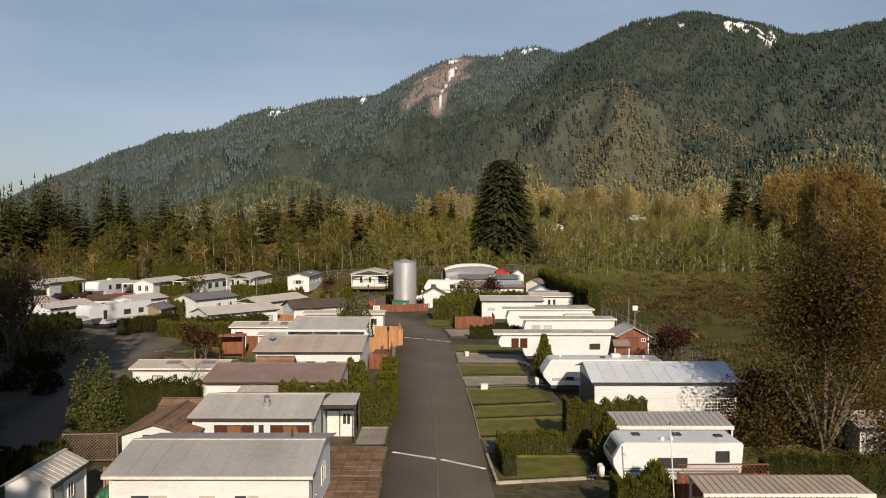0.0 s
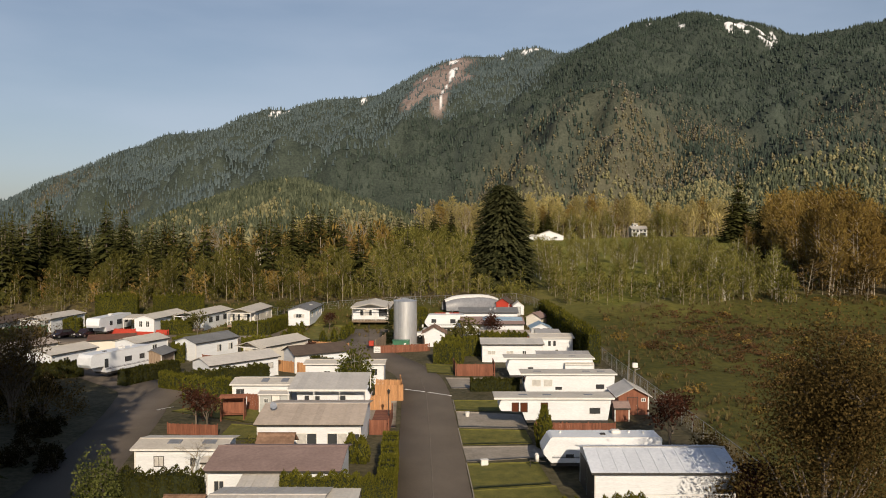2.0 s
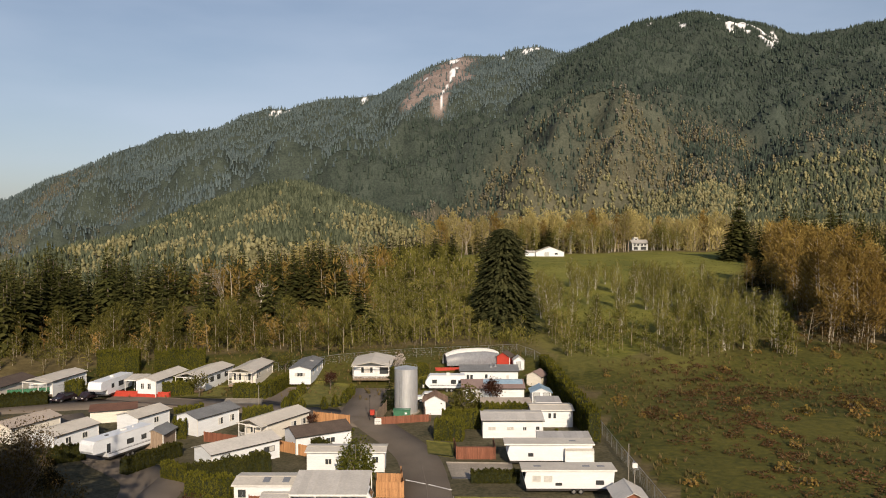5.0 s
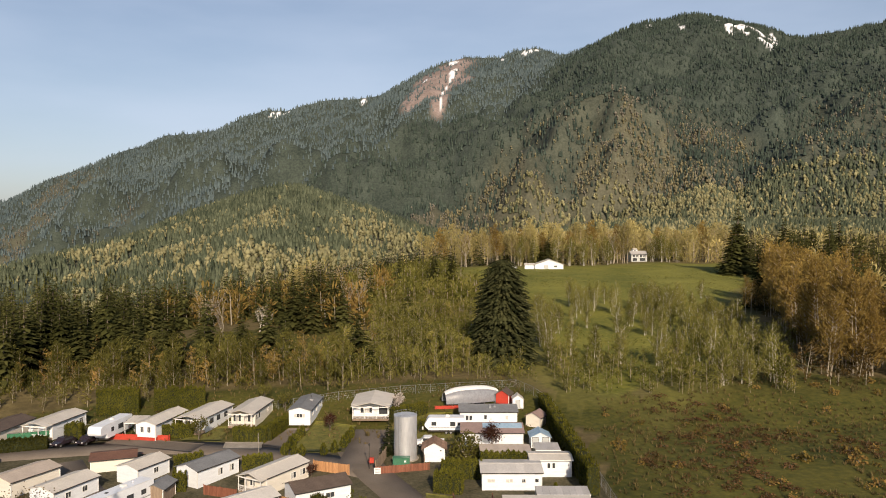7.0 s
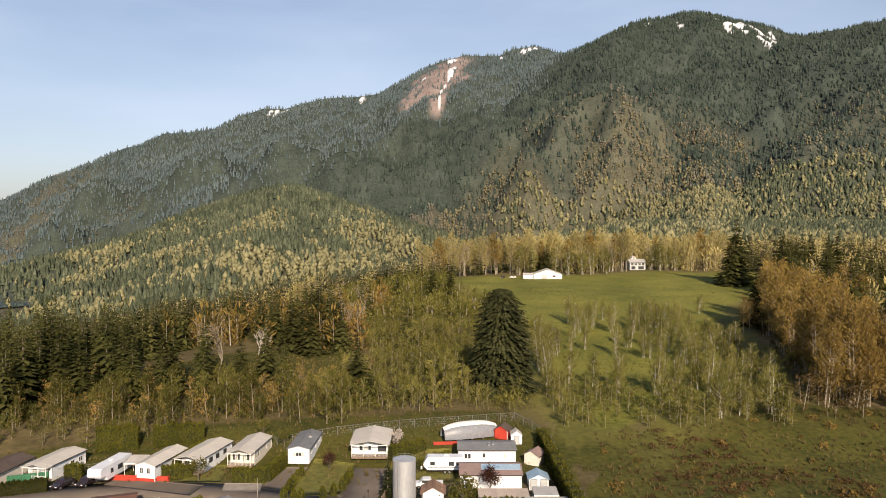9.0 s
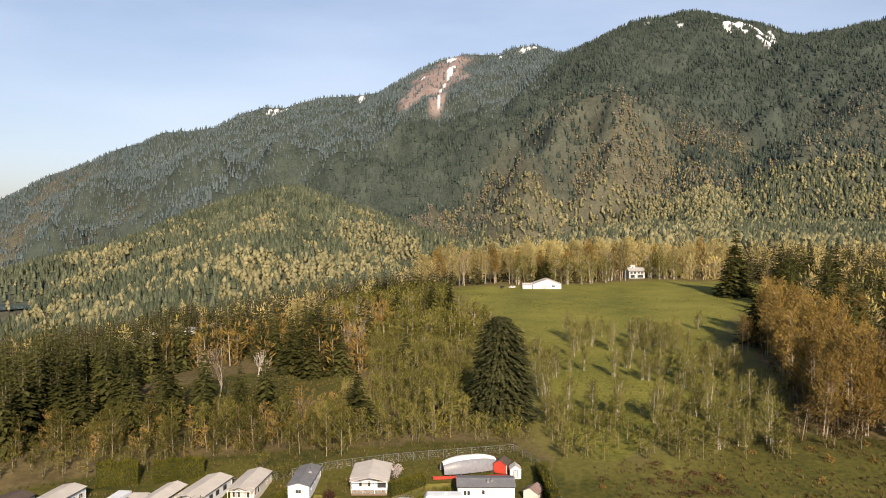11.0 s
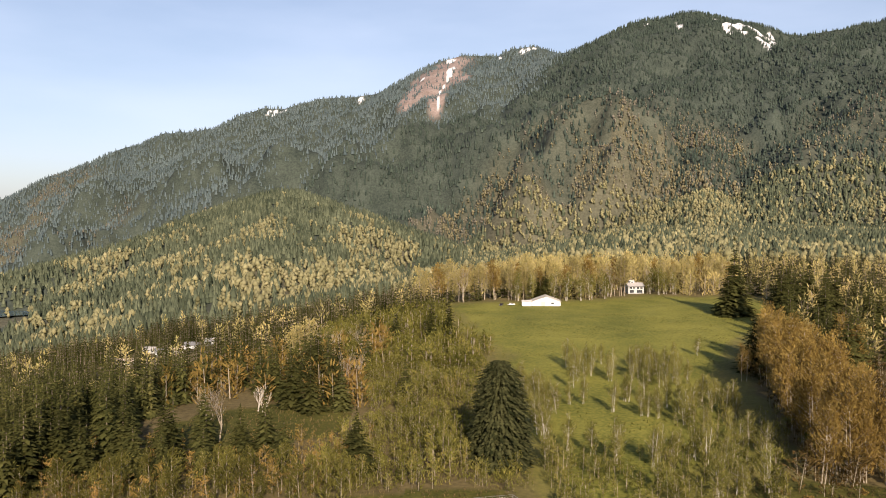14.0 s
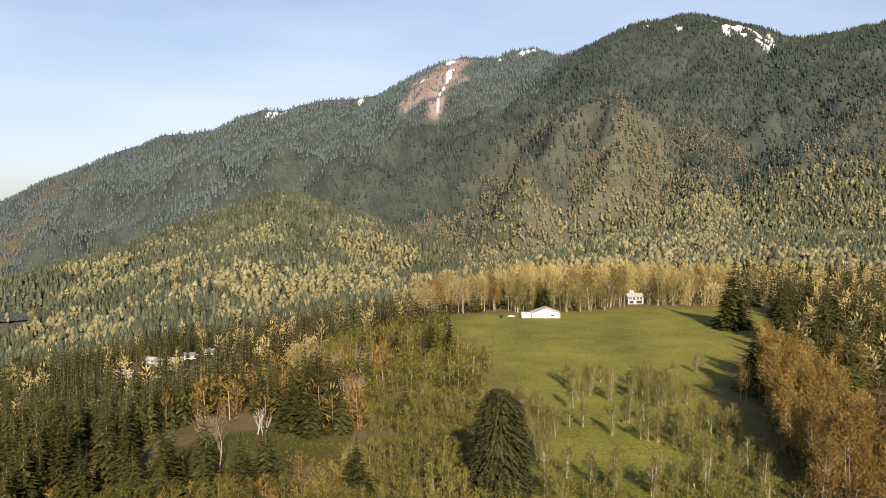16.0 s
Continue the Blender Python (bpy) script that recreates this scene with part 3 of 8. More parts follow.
# ---- roads, drives and lawns ----
def ribbon(name, points, width, lift, material, label, category, kind="structure", thick=0.12):
    """A paved strip that follows a line over the land."""
    P = np.array(points, float)
    seg = np.hypot(*np.diff(P, axis=0).T)
    s = np.concatenate([[0], np.cumsum(seg)])
    q = np.arange(0, s[-1] + 1e-6, min(2.0, s[-1] / 3))
    C = np.stack([np.interp(q, s, P[:, 0]), np.interp(q, s, P[:, 1])], 1)
    for _ in range(3):
        C[1:-1] = 0.25 * C[:-2] + 0.5 * C[1:-1] + 0.25 * C[2:]
    T = np.gradient(C, axis=0)
    T /= np.hypot(T[:, 0], T[:, 1])[:, None]
    N = np.stack([-T[:, 1], T[:, 0]], 1)
    rag = 0.10 * (fbm(q, q * 0, 2.0, 3, 7) - 0.5)[:, None]
    A, B = C + N * (width / 2 + rag), C - N * (width / 2 - rag)
    za, zb = ground(A[:, 0], A[:, 1]) + lift, ground(B[:, 0], B[:, 1]) + lift
    zc = ground(C[:, 0], C[:, 1]) + lift + 0.02
    V = np.concatenate([np.c_[A, za - thick], np.c_[A, za], np.c_[C, zc], np.c_[B, zb], np.c_[B, zb - thick]])
    k = len(q)
    F = [(c * k + i, c * k + i + 1, (c + 1) * k + i + 1, (c + 1) * k + i) for c in range(4) for i in range(k - 1)]
    return tagged(link(name, V, np.array(F), material), label, category, kind=kind)


def slab(name, corners, lift, material, label, category, thick=0.1, kind="structure", sub=8):
    """A flat patch between four corners, laid over the land."""
    c = [Vector((*p, 0)) for p in corners]
    V, F = [], []
    for i in range(sub + 1):
        for j in range(sub + 1):
            u, v = i / sub, j / sub
            p = (c[0] * (1 - u) + c[1] * u) * (1 - v) + (c[3] * (1 - u) + c[2] * u) * v
            V.append((p.x, p.y, ground_at(p.x, p.y) + lift))
    for i in range(sub):
        for j in range(sub):
            a = i * (sub + 1) + j
            F.append((a, a + sub + 1, a + sub + 2, a + 1))
    edge = [i * (sub + 1) for i in range(sub + 1)] + [sub * (sub + 1) + j for j in range(1, sub + 1)] + [i * (sub + 1) + sub for i in range(sub - 1, -1, -1)] + [j for j in range(sub - 1, 0, -1)]
    n0 = len(V)
    V += [(V[e][0], V[e][1], V[e][2] - thick) for e in edge]
    for i in range(len(edge)):
        j = (i + 1) % len(edge)
        F.append((edge[i], edge[j], n0 + j, n0 + i))
    return tagged(link(name, V, F, material), label, category, kind=kind)


MAIN_ROAD = [(0.6, -40), (-0.2, 30), (-0.5, 46), (-1.4, 72), (-2.4, 95), (-3.6, 106), (-6.5, 114), (-10.5, 121), (-14, 129), (-16.5, 136)]
ribbon("road", MAIN_ROAD, 6.0, 0.05, ASPHALT, "worn grey asphalt lane through the trailer park", "road")
ribbon("road_seam", [(-0.2, 30), (-0.5, 46), (-1.4, 72), (-2.4, 95), (-3.4, 104)], 0.11, 0.075, SEAM, "pale worn seam along the middle of the lane", "road seam", thick=0.03)
ribbon("road", [(-15, 128), (-14.5, 138), (-14.2, 148)], 6.4, 0.07, ASPHALT_OLD, "short asphalt lane up to a house", "road")
ribbon("road", [(-12, 125), (-20, 129), (-30, 133), (-45, 137), (-60, 137), (-80, 132), (-100, 124)], 7.5, 0.04, ASPHALT_OLD, "old grey asphalt lane before a row of homes", "road")
ribbon("road", [(-27, 30), (-29, 50), (-31.5, 66), (-34, 82), (-38, 98), (-47, 106), (-58, 118), (-66, 130)], 6.5, 0.045, ASPHALT, "shaded asphalt side lane", "road")
ribbon("road", [(-34, 78), (-35, 92), (-34.6, 100)], 5.0, 0.075, ASPHALT_OLD, "asphalt turning space beside clipped hedges", "road")

# ---- plants: shapes as arrays of corners, triangles and material numbers (0 wood, 1 leaf) ----
class Bag:
    def __init__(self):
        self.V, self.F, self.M, self.n = [], [], [], 0

    def add(self, V, F, m):
        V, F = np.asarray(V, float).reshape(-1, 3), np.asarray(F, int).reshape(-1, 3)
        self.V.append(V)
        self.F.append(F + self.n)
        self.M.append(np.full(len(F), m))
        self.n += len(V)

    def done(self):
        return np.concatenate(self.V), np.concatenate(self.F), np.concatenate(self.M)


def limb(bag, a, b, r0, r1, n=5, m=0):
    a, b = np.asarray(a, float), np.asarray(b, float)
    d = (b - a) / (np.linalg.norm(b - a) + 1e-9)
    u = np.cross(d, (0.3, 0.9, 0.1) if abs(d[2]) > 0.9 else (0, 0, 1))
    u /= np.linalg.norm(u)
    v = np.cross(d, u)
    t = np.arange(n) * 2 * np.pi / n
    ring = np.cos(t)[:, None] * u + np.sin(t)[:, None] * v
    i = np.arange(n)
    j = (i + 1) % n
    bag.add(np.concatenate([a + ring * r0, b + ring * r1]), np.concatenate([np.stack([i, j, n + j], 1), np.stack([i, n + j, n + i], 1)]), m)


def leaves(bag, P, size, rng, flat=0.0, m=1):
    """A small four-cornered leaf spray at each point, turned at random."""
    k = len(P)
    a, b = rng.normal(size=(k, 3)), rng.normal(size=(k, 3))
    a[:, 2] *= 1 - flat
    a /= np.linalg.norm(a, axis=1)[:, None]
    b -= (a * b).sum(1)[:, None] * a
    b /= np.linalg.norm(b, axis=1)[:, None]
    s = (size * rng.uniform(0.6, 1.3, k))[:, None]
    V = np.stack([P - a * s * 0.6, P + b * s * 0.4, P + a * s * 0.6, P - b * s * 0.4], 1).reshape(-1, 3)
    i = np.arange(k)[:, None] * 4
    bag.add(V, np.concatenate([i + [0, 1, 2], i + [0, 2, 3]], 1), m)


def feathers(bag, P, out, size, rng, thin=0.22, up=0.9, m=1):
    """Long thin twig sprays that point up and outwards from a crown."""
    k = len(P)
    a = out * 0.7 + np.array([0, 0, up]) + rng.normal(0, 0.35, (k, 3))
    a /= np.linalg.norm(a, axis=1)[:, None]
    b = np.cross(a, rng.normal(size=(k, 3)))
    b /= np.linalg.norm(b, axis=1)[:, None]
    s = (size * rng.uniform(0.6, 1.4, k))[:, None]
    V = np.stack([P - a * s * 0.5, P + b * s * thin, P + a * s * 0.6, P - b * s * thin], 1).reshape(-1, 3)
    i = np.arange(k)[:, None] * 4
    bag.add(V, np.concatenate([i + [0, 1, 2], i + [0, 2, 3]], 1), m)


def conifer(seed, h, r, whorls, per, steps, droop=0.25, base=0.06, blunt=0.75, hang=0.25, trunk=0.018, blade=0.40):
    """Straight tapered trunk with whorls of drooping, needled branches."""
    rng, bag = np.random.default_rng(seed), Bag()
    limb(bag, (0, 0, 0), (0, 0, h * 0.8), h * trunk, h * trunk * 0.25, 6)
    for w in range(whorls):
        f = (w + rng.uniform(-0.3, 0.3)) / whorls
        z = h * (base + (0.99 - base) * max(f, 0))
        reach = r * max((1 - max(f, 0)) ** blunt, 0.09)
        k = max(4, int(per * (0.55 + 0.45 * (1 - f))))
        az = rng.uniform(0, 2 * np.pi) + np.arange(k) * 2 * np.pi / k + rng.uniform(-0.25, 0.25, k)
        L = reach * rng.uniform(0.72, 1.12, k)
        out = np.stack([np.cos(az), np.sin(az), 0 * az], 1)
        side = np.stack([-np.sin(az), np.cos(az), 0 * az], 1)
        z0 = z + rng.uniform(-0.02, 0.02, k) * h
        dr = droop * rng.uniform(0.6, 1.4, k)

        def spine(s):
            return out * (L * s)[:, None] + np.stack([0 * L, 0 * L, z0 + L * (0.12 * s - dr * s * s)], 1)

        for q in range(steps):
            s0, s1 = q / steps, (q + 1.25) / steps
            p, e = spine(s0 + 0 * L), spine(min(s1, 1.05) + 0 * L)
            wd = (L * blade * ((1 - s0) + 0.35) * rng.uniform(0.7, 1.3, k))[:, None]
            dn = np.array([0, 0, 1.0]) * (hang * wd * rng.uniform(0.6, 1.4, (k, 1)))
            fwd = out * wd * 0.5
            V = np.stack([p, e, p + side * wd + fwd - dn, p - side * wd + fwd - dn], 1).reshape(-1, 3)
            i = np.arange(k)[:, None] * 4
            bag.add(V, np.concatenate([i + [0, 2, 1], i + [0, 1, 3]], 1), 1)
    bag.add([(0.05 * r, 0, h * 0.93), (-0.04 * r, 0.03 * r, h * 0.93), (0, -0.05 * r, h * 0.93), (0, 0, h)], [(0, 1, 3), (1, 2, 3), (2, 0, 3)], 1)
    return bag.done()


def broadleaf(seed, h, r, count, size, fork=0.3, depth=3, kids=3, spread=0.75, stems=1, upright=0.35, trunk=0.02, cloud=0.16, sides=5, feathered=False):
    """Trunk or trunks that divide into limbs and twigs, with leaf sprays gathered round the twigs."""
    rng, bag = np.random.default_rng(seed), Bag()
    twigs = []

    def grow(p, d, length, rad, level):
        bend = d + rng.normal(0, 0.10, 3)
        mid = p + d * length * 0.5
        q = mid + bend / np.linalg.norm(bend) * length * 0.5
        limb(bag, p, mid, rad, rad * 0.8, sides if level == 0 else 4 if level < 2 else 3)
        limb(bag, mid, q, rad * 0.8, rad * 0.6, sides if level == 0 else 4 if level < 2 else 3)
        if level >= 1:
            twigs.append((mid, q))
        if level < depth:
            for c in range(kids + (1 if level == 0 else 0)):
                a = rng.uniform(0, 2 * np.pi)
                nd = d * rng.uniform(0.5, 1.0) + spread * np.array([np.cos(a), np.sin(a), 0]) + np.array([0, 0, upright])
                nd /= np.linalg.norm(nd)
                start = mid + (q - mid) * rng.uniform(0.0, 1.0) if c else q
                grow(start, nd, length * rng.uniform(0.55, 0.85), rad * rng.uniform(0.42, 0.62), level + 1)

    for s in range(stems):
        lean = rng.normal(0, 0.06 if stems == 1 else 0.16, 3)
        lean[2] = 1
        grow(rng.normal(0, 0.15 if stems > 1 else 0.0, 3) * (1, 1, 0), lean / np.linalg.norm(lean), h * fork, h * trunk, 0)
    V0 = np.concatenate(bag.V)
    sx, sz = r / (np.percentile(np.hypot(V0[:, 0], V0[:, 1]), 97) + 1e-6), h / V0[:, 2].max()
    for v in bag.V:
        v *= (min(sx, 1.6), min(sx, 1.6), sz)
    if count:
        A, B = np.array([t[0] for t in twigs]) * (min(sx, 1.6), min(sx, 1.6), sz), np.array([t[1] for t in twigs]) * (min(sx, 1.6), min(sx, 1.6), sz)
        w = np.linspace(0.6, 1.4, len(A))
        i = rng.choice(len(A), count, p=w / w.sum())
        P = A[i] + (B - A)[i] * rng.uniform(0, 1.15, (count, 1)) + rng.normal(0, cloud * r, (count, 3))
        P[:, 2] = np.clip(P[:, 2], 0.12 * h, None)
        if feathered:
            o = P * (1, 1, 0)
            feathers(bag, P, o / (np.linalg.norm(o, axis=1)[:, None] + 0.3), size, rng, 0.16)
        else:
            leaves(bag, P, size, rng)
    return bag.done()


def slender(seed, h, r, count, size, branches=14, trunk=0.009, low=0.2, lean=0.04, thin=0.2):
    """Young alder: one thin pale stem with short rising branches in a narrow, open crown."""
    rng, bag = np.random.default_rng(seed), Bag()
    top = np.array([*(rng.normal(0, lean, 2) * h), h])
    limb(bag, (0, 0, 0), top * 0.5, h * trunk, h * trunk * 0.7, 5)
    limb(bag, top * 0.5, top * 0.97, h * trunk * 0.7, 0.015, 4)
    P = []
    for b in range(branches):
        f = low + (0.96 - low) * (b + rng.uniform()) / branches
        a = rng.uniform(0, 2 * np.pi)
        L = r * (1 - 0.75 * abs(f - 0.45) / 0.55) * rng.uniform(0.7, 1.2)
        p = top * f
        q = p + np.array([np.cos(a) * L, np.sin(a) * L, L * rng.uniform(0.6, 1.3)])
        limb(bag, p, q, h * trunk * 0.35, 0.008, 3)
        k = max(1, count // branches)
        P.append(p + (q - p) * rng.uniform(0.15, 1.1, (k, 1)) + rng.normal(0, 0.16 * r, (k, 3)))
    P = np.concatenate(P)
    o = P * (1, 1, 0)
    feathers(bag, P, o / (np.linalg.norm(o, axis=1)[:, None] + 0.05), size, rng, thin)
    return bag.done()


def bush(seed, h, r, count, size, stems=7):
    rng, bag = np.random.default_rng(seed), Bag()
    for s in range(stems):
        a, f = rng.uniform(0, 2 * np.pi), rng.uniform(0.2, 0.7)
        limb(bag, (0, 0, 0), (np.cos(a) * r * f, np.sin(a) * r * f, h * rng.uniform(0.6, 0.95)), 0.02 * h, 0.006 * h, 3)
    d = rng.normal(size=(count, 3))
    d /= np.linalg.norm(d, axis=1)[:, None]
    d[:, 2] = np.abs(d[:, 2])
    rad = rng.uniform(0.35, 1.0, (count, 1)) ** 0.5 * (1 + 0.25 * np.sin(3 * np.arctan2(d[:, 1:2], d[:, 0:1]) + seed) * d[:, 2:3])
    leaves(bag, d * rad * (r, r, h), size, rng)
    return bag.done()


def jag_fir(seed, tiers, sides):
    """Far conifer, one unit high: ragged tiers."""
    rng, bag = np.random.default_rng(seed), Bag()
    for t in range(tiers):
        f0, f1 = 0.08 + 0.86 * t / tiers, min(0.16 + 0.95 * (t + 1.45) / tiers, 1.0)
        rad = 0.17 * (1 - t / (tiers + 0.4)) * rng.uniform(0.8, 1.2, sides)
        a = rng.uniform(0, 6) + np.arange(sides) * 2 * np.pi / sides
        ring = np.stack([rad * np.cos(a), rad * np.sin(a), f0 + rng.uniform(-0.03, 0.03, sides)], 1)
        i = np.arange(sides)
        bag.add(np.vstack([ring, [(0, 0, f1)]]), np.stack([i, (i + 1) % sides, np.full(sides, sides)], 1), 1)
    return bag.done()


def puff(seed, n, tall=0.5, wide=0.25, size=0.16, stem=True, thin=0.22):
    """Far broadleaf, one unit high: a loose crown of small sprays over a thin stem."""
    rng, bag = np.random.default_rng(seed), Bag()
    if stem:
        limb(bag, (0, 0, 0), (rng.normal(0, 0.03), rng.normal(0, 0.03), 0.7), 0.012, 0.006, 3)
    d = rng.normal(size=(n, 3))
    d /= np.linalg.norm(d, axis=1)[:, None]
    P = d * rng.uniform(0.45, 1.0, (n, 1)) * (wide, wide, tall * 0.8) + (0, 0, 1 - tall * 0.85)
    feathers(bag, P, d * (1, 1, 0.2), size, rng, thin)
    return bag.done()


def lump(seed, wide=0.3, clumps=3, sprays_=0):
    """Very far broadleaf, one unit high: a few uneven clumps of crown, with loose sprays round them."""
    rng, bag = np.random.default_rng(seed), Bag()
    O = np.array([(1, 0, 0), (0, 1, 0), (-1, 0, 0), (0, -1, 0), (0, 0, 1), (0, 0, -1)], float)
    T = [(0, 1, 4), (1, 2, 4), (2, 3, 4), (3, 0, 4), (1, 0, 5), (2, 1, 5), (3, 2, 5), (0, 3, 5)]
    for c in range(clumps):
        a, f = rng.uniform(0, 2 * np.pi), c / max(clumps - 1, 1)
        at = np.array([math.cos(a) * wide * 0.45 * (1.1 - f), math.sin(a) * wide * 0.45 * (1.1 - f), 0.34 + 0.42 * f])
        t = rng.uniform(0, 6)
        spin = np.array([[math.cos(t), -math.sin(t), 0], [math.sin(t), math.cos(t), 0], [0, 0, 1]])
        V = (O + rng.normal(0, 0.16, O.shape)) @ spin * (wide * rng.uniform(0.65, 0.95), wide * rng.uniform(0.65, 0.95), 0.30 * rng.uniform(0.8, 1.15)) + at
        bag.add(V, T, 1)
    if sprays_:
        d = rng.normal(size=(sprays_, 3))
        d /= np.linalg.norm(d, axis=1)[:, None]
        feathers(bag, d * rng.uniform(0.8, 1.15, (sprays_, 1)) * (wide, wide, 0.44) + (0, 0, 0.55), d * (1, 1, 0.2), 0.15, rng, 0.22)
    return bag.done()


def clump(shapes, spread, seed):
    """Several stems that grow from one place."""
    rng, bag = np.random.default_rng(seed), Bag()
    for V, F, M in shapes:
        off = np.array([*rng.normal(0, spread, 2), 0.0])
        for m in (0, 1):
            f = F[M == m]
            used, inv = np.unique(f, return_inverse=True)
            bag.add(V[used] + off, inv.reshape(-1, 3), m)
    return bag.done()


def scatter(name, shapes, X, Y, H, mats, label, category, rng, wide=(0.85, 1.15), sink=0.0, kind="stuff", Z=None, tone=0.2):
    """Very many plants, each turned and sized on its own, joined into one object."""
    X, Y, H = np.asarray(X, float), np.asarray(Y, float), np.asarray(H, float)
    Z = ground(X, Y) if Z is None else Z
    pick = rng.integers(0, len(shapes), len(X))
    VV, FF, MM, TT, n = [], [], [], [], 0
    for s, (V, F, M) in enumerate(shapes):
        i = np.nonzero(pick == s)[0]
        if not len(i):
            continue
        a = rng.uniform(0, 2 * np.pi, len(i))
        w = H[i] * rng.uniform(*wide, len(i))
        ca, sa = np.cos(a), np.sin(a)
        x = (V[None, :, 0] * ca[:, None] - V[None, :, 1] * sa[:, None]) * w[:, None] + X[i, None]
        y = (V[None, :, 0] * sa[:, None] + V[None, :, 1] * ca[:, None]) * w[:, None] + Y[i, None]
        z = V[None, :, 2] * H[i, None] + Z[i, None] - sink
        VV.append(np.stack([x, y, z], -1).reshape(-1, 3))
        FF.append((F[None] + (np.arange(len(i)) * len(V))[:, None, None]).reshape(-1, 3) + n)
        MM.append(np.tile(M, len(i)))
        TT.append(np.repeat(np.clip(rng.normal(0, tone, len(i)), -0.5, 0.5), len(V)))
        n += len(i) * len(V)
    ob = link(name, np.concatenate(VV), np.concatenate(FF), mats, np.concatenate(MM))
    ob.data.attributes.new("tone", "FLOAT", "POINT").data.foreach_set("value", np.concatenate(TT).astype(np.float32))
    return tagged(ob, label, category, kind=kind)


def unit(shape):
    V, F, M = shape
    return V / V[:, 2].max(), F, M


def plant_kind(shape, wood, leaf):
    """The two meshes of a plant, to be shared by all of its kind."""
    V, F, M = shape
    made = []
    for m, nm, mat in ((0, "trunk", wood), (1, "crown", leaf)):
        f = F[M == m]
        if len(f):
            used, inv = np.unique(f, return_inverse=True)
            ob = link(nm, V[used], inv.reshape(-1, 3), mat)
            made.append((nm, ob.data))
            bpy.data.objects.remove(ob)
    return made


def plant(name, kind_meshes, x, y, scale, label, category, group="", turn=0.0, lift=0.0, wide=1.0):
    ob = thing(name, pose(x, y, ground_at(x, y) - 0.05 + lift, 0, 0, turn) @ Matrix.Diagonal((scale * wide, scale * wide, scale, 1)), label, category, group)
    for nm, me in kind_meshes:
        new(nm, me).parent = ob
    return ob


def sprays(points, normals, size, rng, up=0.9):
    """Small upright pointed sprays that stand out of a clipped hedge."""
    k = len(points)
    d = normals * 0.45 + np.array([0, 0, up]) + rng.normal(0, 0.28, (k, 3))
    d /= np.linalg.norm(d, axis=1)[:, None]
    s = np.cross(d, normals + rng.normal(0, 0.5, (k, 3)))
    s /= np.linalg.norm(s, axis=1)[:, None]
    L = (size * rng.uniform(0.6, 1.4, k))[:, None]
    V = np.stack([points - s * L * 0.33 - d * L * 0.3, points + s * L * 0.33 - d * L * 0.3, points + d * L], 1).reshape(-1, 3)
    return V, np.arange(3 * k).reshape(-1, 3)


def hedge(a, b, width, height, label, wave=0.12, period=0.9, dense=55, size=0.24, group="hedges", name="hedge", lift=0.0):
    """Clipped hedge from a to b: a core coloured dark as inner shade and leafy sprays all over it."""
    a, b = np.array(a, float), np.array(b, float)
    L = np.linalg.norm(b - a)
    t = (b - a) / L
    rng = np.random.default_rng(int(abs(a[0] * 91 + a[1] * 37 + b[0] * 11)) + 5)
    top = lambda s: height * (1 + wave * (0.5 + 0.5 * np.cos(2 * np.pi * s / period)) - wave * 0.6 + 0.05 * np.sin(s * 1.7 + a[0]))
    puffed = lambda s: 1 + 0.10 * np.cos(2 * np.pi * s / period)
    base = thing(name, pose(a[0], a[1], ground_at(*((a + b) / 2)) - 0.05 + lift, 0, 0, math.degrees(math.atan2(t[1], t[0]))), label, "hedge", group)
    k = max(3, int(L / 0.45))
    V, F = [], []
    for i in range(k + 1):
        s = L * i / k
        w, h = width / 2 * puffed(s) * 0.9, float(top(s)) * 0.97
        V += [(s, -w, 0), (s, -w * 1.02, h * 0.5), (s, -w * 0.85, h * 0.93), (s, 0, h), (s, w * 0.85, h * 0.93), (s, w * 1.02, h * 0.5), (s, w, 0)]
    for i in range(k):
        for j in range(6):
            q = i * 7 + j
            F.append((q, q + 7, q + 8, q + 1))
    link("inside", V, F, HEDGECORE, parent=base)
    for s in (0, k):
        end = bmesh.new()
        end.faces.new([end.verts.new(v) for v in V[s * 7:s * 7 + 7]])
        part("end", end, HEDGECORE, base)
    area = 2 * L * height + L * width + 2 * width * height
    n = int(min(area * dense, 20000))
    u = rng.uniform(0, area, n)
    s, q = rng.uniform(0, L, n), rng.uniform(0, 1, n)
    h = top(s)
    P, N = np.zeros((n, 3)), np.zeros((n, 3))
    f1, f2 = u < 2 * L * height, u < 2 * L * height + L * width
    sgn = np.where(rng.uniform(size=n) < 0.62, -1.0, 1.0)
    w = width / 2 * puffed(s)
    P[:] = np.stack([s, sgn * w * (1 - 0.12 * q), q * h], 1)
    N[:] = np.stack([0 * s, sgn, 0 * s], 1)
    topm = ~f1 & f2
    P[topm] = np.stack([s, (2 * q - 1) * w, h], 1)[topm]
    N[topm] = (0, 0, 1)
    endm = ~f1 & ~f2
    e = np.where(rng.uniform(size=n) < 0.5, 0.0, L)
    P[endm] = np.stack([e, (2 * q - 1) * w, s / L * top(e)], 1)[endm]
    N[endm] = np.stack([np.where(e > 0, 1.0, -1.0), 0 * s, 0 * s], 1)[endm]
    P += rng.normal(0, 0.02, (n, 3))
    V, F = sprays(P, N, size, rng)
    # hedges with dark in their label get the sprays darkened for shade
    link("foliage", V, F, SHADED_CEDARLEAF if "dark" in label else CEDARLEAF, parent=base)
    return base


